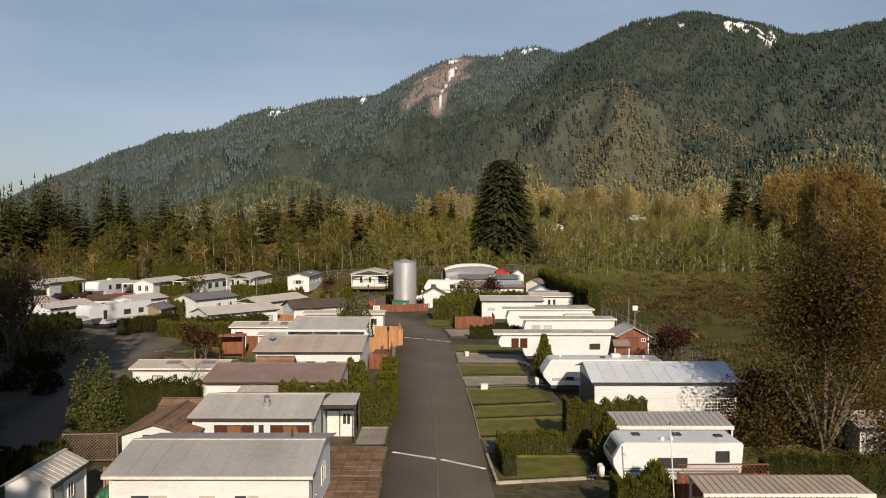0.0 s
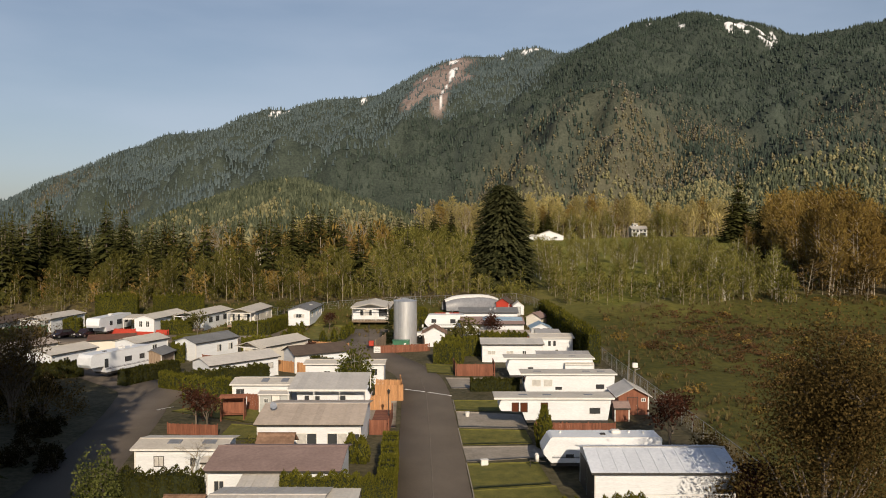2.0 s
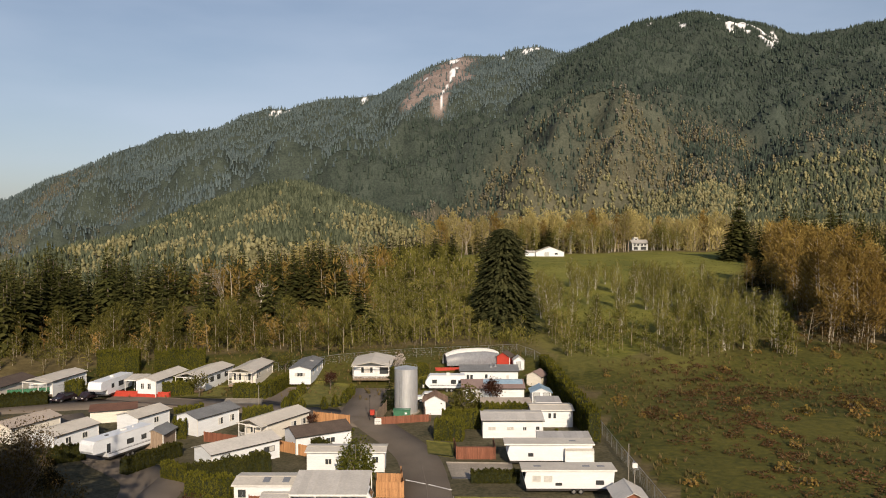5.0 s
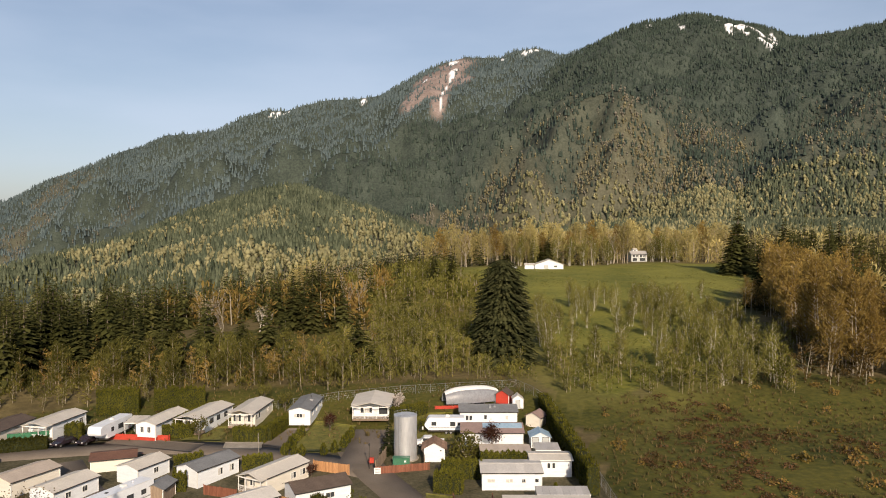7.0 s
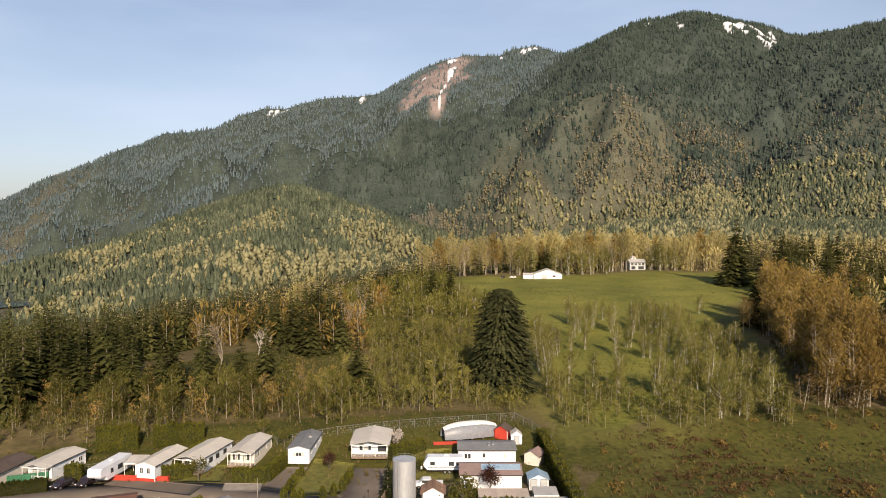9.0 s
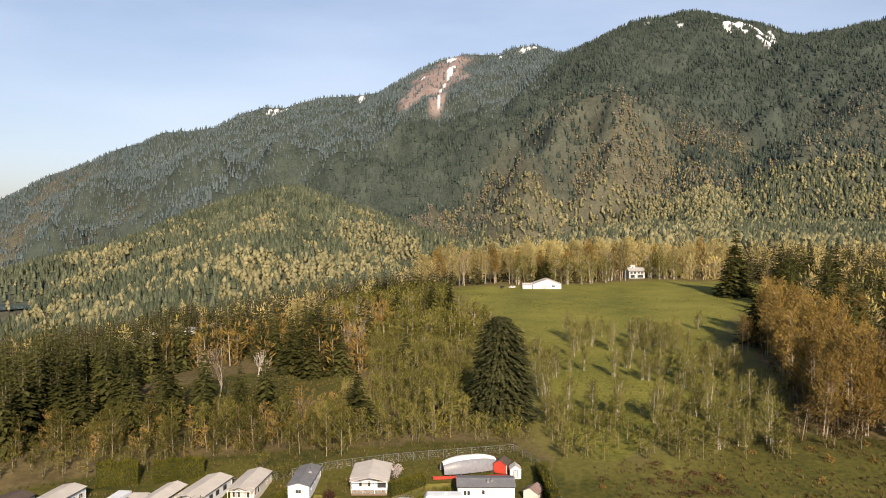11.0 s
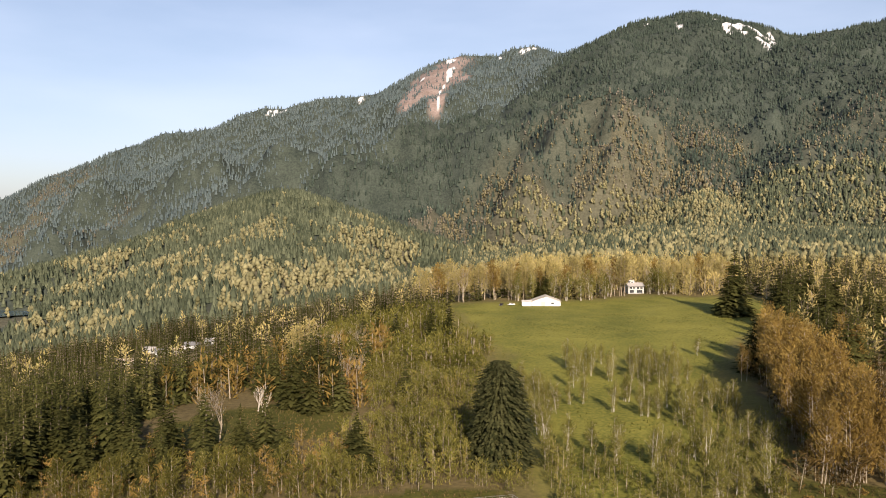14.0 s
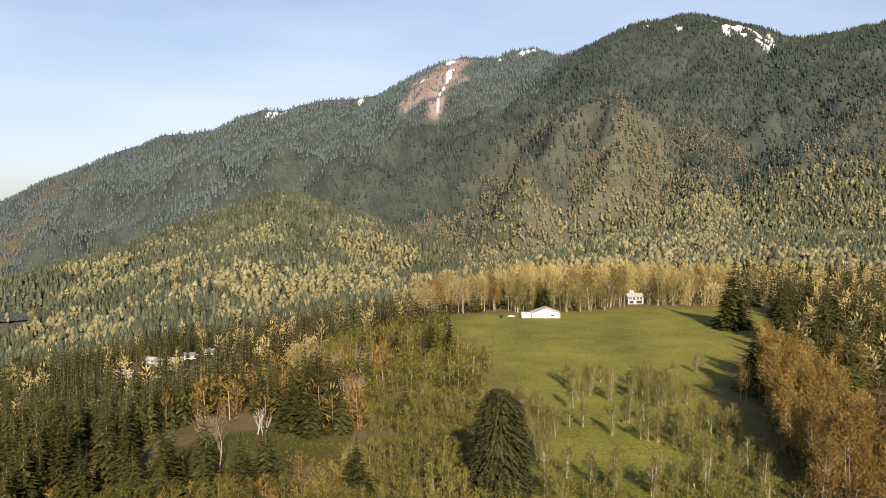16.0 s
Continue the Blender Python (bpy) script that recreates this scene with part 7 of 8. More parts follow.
def arbour(x, y, w, d, h, label):
    """Open garden arbour: posts, slatted sides and a flat slatted top."""
    base = thing("garden_arbour", pose(x, y, ground_at(x, y), 0, 0, 8), label, "arbour")
    for sx in (-w / 2, w / 2):
        for sy in (-d / 2, d / 2):
            part("post", boxed(sx - 0.06, sx + 0.06, sy - 0.06, sy + 0.06, -0.1, h), REDWOOD, base)
        part("beam", boxed(sx - 0.05, sx + 0.05, -d / 2 - 0.2, d / 2 + 0.2, h, h + 0.14), REDWOOD, base)
        for k in range(5):
            part("slat", boxed(sx - 0.02, sx + 0.02, -d / 2, d / 2, 0.3 + 0.3 * k, 0.48 + 0.3 * k), REDWOOD, base)
    for k in range(7):
        part("rafter", boxed(-w / 2 - 0.25, w / 2 + 0.25, -d / 2 + d * k / 6 - 0.03, -d / 2 + d * k / 6 + 0.03, h + 0.142, h + 0.26), REDWOOD, base)
    part("bench", boxed(-w / 2 + 0.1, w / 2 - 0.1, d / 2 - 0.5, d / 2 - 0.08, 0.4, 0.47), REDWOOD, base)
    part("back_panel", boxed(-w / 2 + 0.06, w / 2 - 0.06, d / 2 - 0.03, d / 2 + 0.03, 0.2, h - 0.1), REDWOOD, base)


arbour(-23.0, 82.6, 2.4, 1.6, 2.3, "red-brown slatted garden arbour with a bench")
slab("lawn", [(-22.4, 74.5), (-18.2, 74.5), (-18.2, 79.3), (-22.6, 80.5)], 0.065, LAWN, "small back-garden lawn behind the homes", "lawn")
plank_fence("plank_fence", (-28.0, 76.6), (-22.8, 76.0), 1.1, REDWOOD, "low red-brown board fence of a back garden", board=0.18)
fs = thing("fence_screen", pose(-80.0, 138.6, ground_at(-76.5, 140.5), 0, 0, 23), "green fabric windscreen tied to the wire fence", "screen")
for k_ in range(3):
    part("panel", boxed(k_ * 2.5, k_ * 2.5 + 2.42, -0.09, -0.06, 0.25, 1.85), TARP, fs)
part("top_cord", tubed((0, -0.07, 1.9), (7.4, -0.07, 1.9), 0.02, n=5), TRIM_DARK, fs)

# tarpaulin heap
tp = thing("tarpaulin", pose(-16.6, 38.2, ground_at(-16.6, 38.2)), "crumpled green tarpaulin over a heap", "tarpaulin")
bm = bmesh.new()
bmesh.ops.create_grid(bm, x_segments=22, y_segments=22, size=1.0)
for v in bm.verts:
    r_ = max(abs(v.co.x), abs(v.co.y))
    v.co.z = 1.5 * (1 - r_ ** 2.2) + 0.22 * noise.noise(v.co * 4.0) + 0.1 * noise.noise(v.co * 11.0)
    v.co.x *= 0.95
    v.co.y *= 1.3
part("sheet", bm, TARP, tp)
part("pallet", boxed(-0.7, 0.7, -0.9, 0.9, -0.05, 0.4), OLDWOOD, tp)


def boat_cover(x, y, turn, L, W, H):
    """Long arched shelter: white top sheet over grey curved sides."""
    base = thing("boat_shelter", pose(x, y, ground_at(x, y), 0, 0, turn), "arched white-topped shelter with grey fabric sides", "shelter")
    n, k = 14, 12
    for nm, a0, a1, mat, out in (("side_sheet", 0.0, 0.29, STRIPE, 0.0), ("top_sheet", 0.29, 0.71, TRIM_WHITE, 0.04), ("side_sheet", 0.71, 1.0, STRIPE, 0.0)):
        V, F = [], []
        for i in range(n + 1):
            u = i / n
            taper = 1 - 0.30 * abs(2 * u - 1) ** 3
            for j in range(k + 1):
                a = math.pi * (a0 + (a1 - a0) * j / k)
                V.append(((u - 0.5) * L, math.cos(a) * (W / 2 + out) * taper, 0.4 + math.sin(a) ** 0.8 * (H - 0.4 + out) * taper))
        for i in range(n):
            for j in range(k):
                q = i * (k + 1) + j
                F.append((q, q + 1, q + k + 2, q + k + 1))
        link(nm, V, F, mat, parent=base, smooth=True)
    for i in range(5):
        u = (i + 0.5) / 5
        part("rib", prism([(0, 0), (0.05, 0), (0.05, 0.6), (0, 0.6)], -W / 2 + 0.05, W / 2 - 0.05), METAL, base).matrix_basis = pose((u - 0.5) * L, 0, 0)


boat_cover(5.4, 163.0, 18, 12.0, 4.4, 3.6)
rt = thing("red_deck_sheet", pose(9.6, 160.0, ground_at(9.6, 160.0) + 0.5, -6, 0, 20), "large bright red sheet spread on the bank", "sheet")
part("sheet", boxed(-4.2, 4.2, -1.6, 1.6, -0.1, 0.02, bevel=0.02), REDPAINT, rt)
part("fold", boxed(-4.0, 1.0, -1.75, -1.5, -0.1, 0.18, bevel=0.06), REDPAINT, rt)
plank_fence("plank_fence", (-2.2, 159.6), (4.0, 160.2), 0.7, REDPAINT, "bright red board fence before a shelter", board=0.25)
plank_fence("plank_fence", (5.0, 133.4), (15.0, 133.6), 1.2, REDWOOD, "pinkish board fence before a home", board=0.25)

# farm buildings at the back of the meadow
home("barn", 67.2, 500.0, 86, 14.0, 18.0, 2.8, 3.2, WHITE, ROOF_WHITE, "white barn with a broad low gable at the meadow", "barn", over=0.5, openings=[(W_, "l", -4.0, 1.0, 2.0, 1.2), (D_, "l", 2.0, 0.0, 2.6, 2.4, GREYSIDE)], group="")
home("barn_annex", 54.2, 495.0, -4, 6.0, 5.0, 2.6, 0.8, WHITE, ROOF_PALE, "low white annex beside the barn", "barn", group="")
home("farmhouse", 140.5, 562.0, 6, 11.5, 8.0, 5.6, 2.0, GREYSIDE, ROOF_GREY, "two-storey pale farmhouse among tall trees", "house", over=0.6, openings=[(W_, "f", -4.0, 3.2, 1.8, 1.7), (W_, "f", -1.4, 3.2, 1.8, 1.7), (W_, "f", 1.4, 3.2, 1.8, 1.7), (W_, "f", 4.0, 3.2, 1.8, 1.7), (W_, "f", -3.2, 0.4, 3.0, 2.2, TRIM_DARK, PANE, 2), (W_, "f", 2.6, 0.4, 4.2, 2.2, TRIM_DARK, PANE, 3)], group="")
home("cupola", 138.6, 563.0, 6, 3.4, 3.0, 2.2, 0.6, WHITE, ROOF_WHITE, "small white roof turret of the farmhouse", "turret", over=0.2, z0=ground_at(138.6, 563.0) + 6.6, openings=[(W_, "f", 0.0, 0.6, 1.6, 1.0)], group="")
car("car", 44.0, 493.0, 20, CARWHITE, "white car parked beside the barn")
car("car", 37.5, 490.0, 70, CARDARK, "dark car parked in the farmyard")
home("hut", -95.5, 218.5, 20, 3.0, 2.6, 2.2, 0.8, CREAM, ROOF_MAUVE, "tiny pale hut at the edge of the clearing", "hut", group="")
for k_, (vx, vy, vt) in enumerate([(-213, 512, 10), (-206, 560, 30), (-223, 583, -10), (-194, 553, 20), (-187, 569, 5), (-174, 576, 40), (-226, 528, 15)]):
    home("village_house", vx, vy, vt, 10, 7, 3.2, 1.8, GREYSIDE, (ROOF_TAN, ROOF_SLATE, ROOF_GREY)[k_ % 3], "pale house of a small valley settlement", "house", over=0.5, openings=[(W_, "f", -3, 1.2, 1.6, 1.4), (W_, "f", 3, 1.2, 1.6, 1.4)], group="valley settlement")

# ---- hedges, shrubs and trees of the park ----
HEDGE = "clipped green cedar hedge"
for a, b, w, h, lab in [
    ((7.8, 49.7), (10.9, 49.7), 1.7, 2.9, "thick tall cedar hedge beside a drive"),
    ((10.9, 51.9), (13.6, 52.0), 1.2, 2.5, "tall cedar hedge before a workshop"),
    ((3.3, 47.9), (7.6, 48.2), 0.85, 1.35, "low row of small clipped cedars"),
    ((3.5, 47.0), (3.7, 43.4), 0.75, 1.25, "low clipped cedar hedge at the lane corner"),
    ((8.2, 37.0), (10.7, 37.1), 1.6, 2.0, "square clipped cedar hedge by a trailer"),
    ((17.2, 41.2), (25.0, 41.3), 1.3, 1.8, "long dark clipped hedge"),
    ((3.2, 96.8), (9.3, 96.8), 1.0, 1.6, "low dark clipped hedge"),
    ((-1.6, 116.2), (2.6, 115.4), 2.3, 3.1, "broad yellow-green cedar hedge at the lane bend"),
    ((-0.6, 121.8), (6.0, 121.6), 1.6, 2.9, "tall green hedge behind the lane bend"),
    ((5.8, 124.6), (13.2, 124.7), 1.5, 3.2, "tall yellow-green cedar hedge between homes"),
    ((-11.9, 55.2), (-3.8, 55.3), 1.5, 2.9, "tall bright green cedar hedge"),
    ((-4.4, 56.2), (-4.9, 68.6), 1.3, 2.6, "tall cedar hedge along the lane"),
    ((-23.5, 55.4), (-17.8, 55.4), 1.5, 3.1, "tall dark clipped hedge"),
    ((-36.6, 98.8), (-32.2, 96.4), 1.4, 2.0, "low cut-back hedge by the turning space"),
    ((-32.4, 95.4), (-23.6, 101.2), 1.6, 2.6, "long dark hedge before an angled home"),
    ((-31.4, 92.4), (-25.6, 91.0), 1.6, 2.6, "thick olive hedge beside a yard"),
    ((-42.3, 99.5), (-38.0, 108.0), 1.4, 2.0, "dark hedge beside a parked trailer"),
    ((-57.0, 103.0), (-50.5, 106.2), 1.4, 2.2, "dark hedge along the side lane"),
    ((-39.2, 141.2), (-33.0, 140.5), 1.5, 2.6, "thick yellow-green hedge before a home"),
    ((-33.0, 140.8), (-31.2, 150.0), 1.4, 2.6, "thick yellow-green hedge along a drive"),
    ((-53.0, 142.6), (-47.6, 143.6), 1.4, 2.4, "square green hedge before a home"),
    ((-51.3, 144.6), (-49.4, 159.0), 1.2, 2.6, "long hedge between two homes"),
    ((-71.5, 156.5), (-63.5, 158.0), 1.8, 5.0, "tall row of cedars behind the homes"),
    ((-60.5, 158.5), (-51.0, 161.5), 1.8, 4.4, "tall row of cedars behind the homes"),
    ((-70.6, 141.5), (-67.6, 141.8), 1.8, 3.0, "rounded hedge beside a white home"),
    ((-80.0, 133.5), (-71.5, 136.6), 1.5, 2.2, "dark hedge before parked cars"),
    ((-10.8, 152.0), (-4.0, 157.5), 1.4, 2.6, "yellow-green hedge behind the tank lawn"),
    ((-4.8, 146.5), (1.0, 152.0), 1.2, 2.2, "yellow-green hedge before a white home"),
    ((-44.5, 125.0), (-41.0, 128.0), 1.4, 2.2, "clipped hedge beside a grey-roofed home"),
    ((-33.5, 125.5), (-29.0, 127.2), 1.2, 2.2, "square hedge beside the lane"),
    ((-41.6, 116.0), (-39.8, 116.4), 1.6, 2.8, "blocky green hedge by a shed"),
    ((-18.6, 108.0), (-16.5, 106.0), 1.6, 2.4, "dark bushy hedge beside a fence"),
]:
    hedge(a, b, w, h, lab, dense=170 if a[1] < 75 else 80 if a[1] < 120 else 60, size=0.115 if a[1] < 75 else 0.19 if a[1] < 120 else 0.23)
hedge((21.9, 112.5), (20.6, 162.0), 1.7, 4.0, "long row of tall columnar cedars along the fence", wave=0.45, period=1.7, dense=50, size=0.28, name="cedar_row")
hedge((-27.5, 41.0), (-22.6, 45.2), 1.2, 1.5, "rough dark hedge by a lattice fence", dense=70, size=0.2)

for x, y, h, r, lab in [
    (9.3, 71.9, 4.1, 0.85, "tall pointed cypress beside a trailer"), (9.7, 45.4, 2.9, 1.0, "dark round-topped cedar beside a trailer"), (10.7, 38.9, 2.3, 0.95, "leaning bushy cedar before a trailer"),
    (-16.4, 71.0, 2.2, 0.8, "rounded evergreen beside a home"), (-8.4, 67.6, 2.6, 0.7, "small pointed cypress by a home"), (-7.4, 67.4, 2.4, 0.7, "small pointed cypress by a home"), (16.4, 113.0, 2.4, 0.6, "dark pointed cypress before a home")]:
    cypress(x, y, h, r, lab)
for x, y in [(-28.1, 132.9), (-26.2, 132.2), (-25.0, 132.2), (-21.3, 133.1), (-19.6, 134.4), (-18.4, 137.3), (-18.0, 139.8), (-17.7, 142.8), (-27.9, 136.6), (-27.6, 138.2), (-27.4, 141.3), (-27.0, 143.7)]:
    cypress(x, y, 2.1, 0.62, "small rounded clipped shrub on the lawn edge", "clipped shrubs round the lawn", "clipped_shrub", 34, 0.3)

plant("laurel_bush", plant_kind(bush(3, 4.6, 2.0, 6000, 0.15, 9), BARK, LEAF_LAUREL), -24.9, 54.6, 1.0, "large round laurel bush with glossy leaves", "bush")
plant("broad_tree", plant_kind(clump([broadleaf(5, 14.3, 8.6, 36000, 0.15, 0.09, 4, 4, 1.05, 1, 0.12, 0.012, 0.17, 7), bush(6, 8.0, 6.4, 12000, 0.16, 14)], 0.0, 1), BARK, LEAF_DARK), 24.0, 48.2, 1.0, "large broad tree with bronze-green new leaves", "tree")
plant("sparse_tree", plant_kind(clump([broadleaf(9, 12.5, 6.0, 2600, 0.20, 0.16, 5, 3, 0.8, 3, 0.35, 0.010, 0.12), broadleaf(10, 9.0, 5.5, 2400, 0.20, 0.12, 4, 4, 0.9, 4, 0.25, 0.010, 0.14), bush(11, 4.5, 5.0, 3000, 0.2, 14)], 0.8, 2), BARK, LEAF_DARK), -46.0, 83.0, 1.0, "half-bare tree with few bronze leaves", "tree")
plant("bare_tree", plant_kind(broadleaf(15, 4.4, 2.3, 0, 0.2, 0.24, 4, 3, 0.9, 1, 0.3, 0.014), BARK_PALE, LEAF_GOLD), -20.0, 60.7, 1.0, "small leafless fruit tree beside a home", "tree")
plant("willow_bush", plant_kind(bush(21, 5.4, 2.7, 1900, 0.30, 12), BARK_PALE, LEAF_GREEN), -11.8, 98.4, 1.0, "round pale green bush before a home", "bush")
plant("willow_bush", plant_kind(bush(22, 4.2, 3.2, 1700, 0.34, 10), BARK_PALE, LEAF_OLIVE), 3.6, 131.6, 1.0, "wide olive-green bush beside a garage", "bush")
RED_TREE = plant_kind(broadleaf(31, 5.0, 2.6, 900, 0.26, 0.25, 3, 4, 0.8, 1, 0.3, 0.018, 0.14), BARK, LEAF_RED)
for x, y, s, lab in [(8.2, 134.9, 1.0, "half-bare dark red plum tree before a home"), (-22.3, 147.0, 0.75, "small dark red tree on the lawn"), (21.3, 72.4, 1.05, "dark red-leaved plum tree by the fence"), (22.9, 77.0, 0.9, "dark red-leaved plum tree by the fence"), (21.6, 53.4, 0.75, "reddish shrub in the shade of a tree"), (22.8, 56.5, 0.8, "reddish shrub in the shade of a tree"), (-26.2, 80.0, 0.85, "dark red-leaved bush beside a hedge"), (-24.6, 78.6, 0.8, "dark red-leaved bush beside a hedge"), (-21.5, 121.5, 0.5, "dark red bush by a cedar fence")]:
    plant("plum_tree", RED_TREE, x, y, s, lab, "tree", "red-leaved trees", x * 40)
GREEN_TREE = plant_kind(broadleaf(33, 4.4, 1.8, 700, 0.26, 0.3, 3, 3, 0.7, 1, 0.4, 0.018, 0.16), BARK, LEAF_OLIVE)
for x, y, s, lab in [(-45.8, 141.2, 1.0, "small olive-leaved tree before a home"), (-38.8, 163.0, 0.9, "small budding tree behind a home"), (-33.4, 158.6, 0.9, "small budding tree beside a home"), (-17.2, 68.0, 0.5, "small leafy bush between homes")]:
    plant("garden_tree", GREEN_TREE, x, y, s, lab, "tree", "garden trees", x * 31)
plant("blossom_tree", plant_kind(broadleaf(35, 4.0, 1.8, 700, 0.24, 0.3, 3, 3, 0.8, 1, 0.3, 0.018, 0.16), BARK, BLOSSOM), -9.8, 158.0, 1.0, "small tree covered in white blossom", "tree")
SMALL_FIR = plant_kind(conifer(41, 8.6, 1.6, 18, 9, 3, 0.25, 0.03, 0.9), BARK, SPRUCE)
plant("small_fir", SMALL_FIR, -9.9, 133.2, 1.0, "narrow young fir beside the steel tank", "tree")
# tall trees beside the side lane, which shade it
SHADE = plant_kind(conifer(45, 19, 4.0, 22, 10, 3, 0.3, 0.04, 0.8), BARK, NEEDLES)
for x, y, s in [(-28.5, 36, 1.2), (-32, 42, 1.15), (-37, 50, 1.1), (-41, 57, 1.1), (-45.5, 64, 1.1), (-50.5, 71, 1.0), (-34, 31, 1.1), (-40, 40, 1.1), (-46, 50, 1.1), (-57, 79, 1.0), (-52, 60, 1.1)]:
    plant("fir_tree", SHADE, x, y, s, "tall dark fir beside the side lane", "tree", "firs by the side lane", x * 17, wide=1.45)

DARK_BUSH = plant_kind(bush(51, 3.2, 2.2, 1300, 0.24, 9), BARK, LEAF_DARK)
for x, y, s in [(21.0, 50.6, 0.8), (23.6, 51.8, 1.0), (26.6, 50.4, 0.9), (28.5, 46.8, 1.0), (20.6, 55.2, 0.8), (24.0, 56.4, 0.9), (23.0, 62.0, 0.8), (23.4, 67.5, 0.9)]:
    plant("shrub", DARK_BUSH, x, y, s, "dark bronze shrub in the shade", "bush", "shrubs along the fence", x * 77)
# Shrubs added over the shaded ground; their colour holds the shade.
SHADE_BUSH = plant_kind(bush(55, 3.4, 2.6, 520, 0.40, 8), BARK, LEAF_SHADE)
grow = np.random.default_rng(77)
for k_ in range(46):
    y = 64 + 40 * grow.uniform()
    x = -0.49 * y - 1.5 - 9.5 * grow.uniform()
    plant("shrub", SHADE_BUSH, x, y, grow.uniform(0.25, 0.5), "low added shrub, toned near black for deep shade", "bush", "shaded shrubs by the side lane", k_ * 41)
# Further rows of unseen firs, added to deepen the shade on the lane.
for k_ in range(33):
    y = -6 + 6.5 * (k_ // 3)
    x = -0.577 * y - (9.5, 15.5, 22)[k_ % 3] + grow.uniform(-0.6, 0.2) - (5.5 if y < 30 else 0)
    plant("fir_tree", SHADE, x, y + (0, 3, 1.5)[k_ % 3], grow.uniform(1.3, 1.5), "tall dense dark fir beside the side lane", "tree", "firs by the side lane", k_ * 23, wide=1.2)
for k_ in range(9):
    y = 33 + 4.0 * k_
    plant("fir_tree", SHADE, -0.577 * y - 6.6, y, 1.75 if y < 50 else 1.35, "very tall slim fir beside the side lane", "tree", "firs by the side lane", k_ * 57, wide=0.8)

# ---- the woods ----
rng = np.random.default_rng(7)


def sample(n, u0, u1, d0, d1):
    """Points spread evenly over a sector of the land in front, by way aside and distance."""
    d = np.sqrt(rng.uniform(d0 * d0, d1 * d1, n))
    return rng.uniform(u0, u1, n) * d, d


FIRS_NEAR = [unit(conifer(s, 20, 4.3, 18, 9, 2, 0.42, 0.06, 0.85, 0.5, 0.014, 0.24)) for s in (11, 12, 13)]
FIRS_MID = [unit(conifer(s, 20, 4.0, 11, 5, 2, 0.40, 0.04, 0.85, 0.5, 0.014, 0.30)) for s in (21, 22, 23)]
FIRS_HILL = [jag_fir(s, 3, 4) for s in (31, 32, 33)]
FIRS_FAR = [jag_fir(s, 2, 4) for s in (41, 42, 43)]
PUFFS_MID = [puff(s, 84, 0.78, 0.19, 0.125, True, 0.12) for s in (51, 52, 53, 54)]
PUFFS_HILL = [lump(s, 0.27, 3, 4) for s in (61, 62, 63, 64, 65)]
LUMPS = [lump(s, 0.25, 2) for s in (71, 72, 73, 74, 75)]
ALDERS = [unit(slender(s, 8, 1.7, 96, 0.76, 8, 0.006, 0.05, 0.04, 0.14)) for s in (81, 82, 83, 84)]


def open_ground(x, y):
    c = covers(x, y)
    lake = (np.hypot((x - LAKE[0]) / LAKE[2], (y - LAKE[1]) / LAKE[3]) < 1.05) | ((x / y < -0.54) & (y > 1110) & (y < 1200)) | ((x / y < -0.30) & (x / y > -0.43) & (y > 440) & (y < 600) & (rng.uniform(size=len(x)) < 0.75))
    return (c["meadow"] + c["field"] + c["yard"] > 0.3) | (c["snow"] > 0.35) | lake | ((c["rock"] > 0.5) & (rng.uniform(size=len(x)) < 0.8))


# far mountainsides
x, y = sample(56000, -0.62, 0.62, 2000, 4750)
x2, y2 = sample(24000, 0.0, 0.62, 2000, 3700)
more = leafy_share(x2, y2, lay(x2, y2)) > 0.45
x, y = np.concatenate([x, x2[more]]), np.concatenate([y, y2[more]])
rising = lay(x * 1.006, y * 1.006) - lay(x, y) > 0
keep = ~open_ground(x, y) & (rising | (rng.uniform(size=len(x)) < 0.25))
x, y = x[keep], y[keep]
z = lay(x, y)
leafy = rng.uniform(size=len(x)) < leafy_share(x, y, z)
tall = rng.uniform(13, 25, len(x)) * (0.7 + 0.6 * fbm(x, y, 160, 2, 30.0))
f = ~leafy
# the distant range takes the haze-tinted firs, the massif the darker ones
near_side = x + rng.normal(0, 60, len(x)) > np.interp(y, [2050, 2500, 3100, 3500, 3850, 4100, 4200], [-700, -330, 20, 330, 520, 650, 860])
for dark_side, mat, lab in ((near_side, MASSIF_FIR, "dark conifer forest covering the summit massif"), (~near_side, HAZE_FIR, "conifer forest on the distant range, tinted blue for haze")):
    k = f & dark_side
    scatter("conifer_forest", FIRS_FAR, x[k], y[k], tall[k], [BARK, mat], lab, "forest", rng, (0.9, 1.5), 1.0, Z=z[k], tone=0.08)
twig = leafy & (rng.uniform(size=len(x)) < np.where(x < 0, 0.9, 0.25 + 0.5 * smooth(200, 420, z)))
scatter("bare_woods", LUMPS, x[twig], y[twig], tall[twig] * 0.72, [BARK, FAR_TWIG], "grey-brown leafless woods on the mountain slopes", "forest", rng, (0.8, 1.2), 1.0, Z=z[twig], tone=0.08)
bud = leafy & ~twig
scatter("budding_woods", LUMPS, x[bud], y[bud], tall[bud] * 0.75, [BARK, FAR_LEAF], "pale yellow-green budding woods on the mountain slopes", "forest", rng, (0.8, 1.2), 1.0, Z=z[bud], tone=0.08)

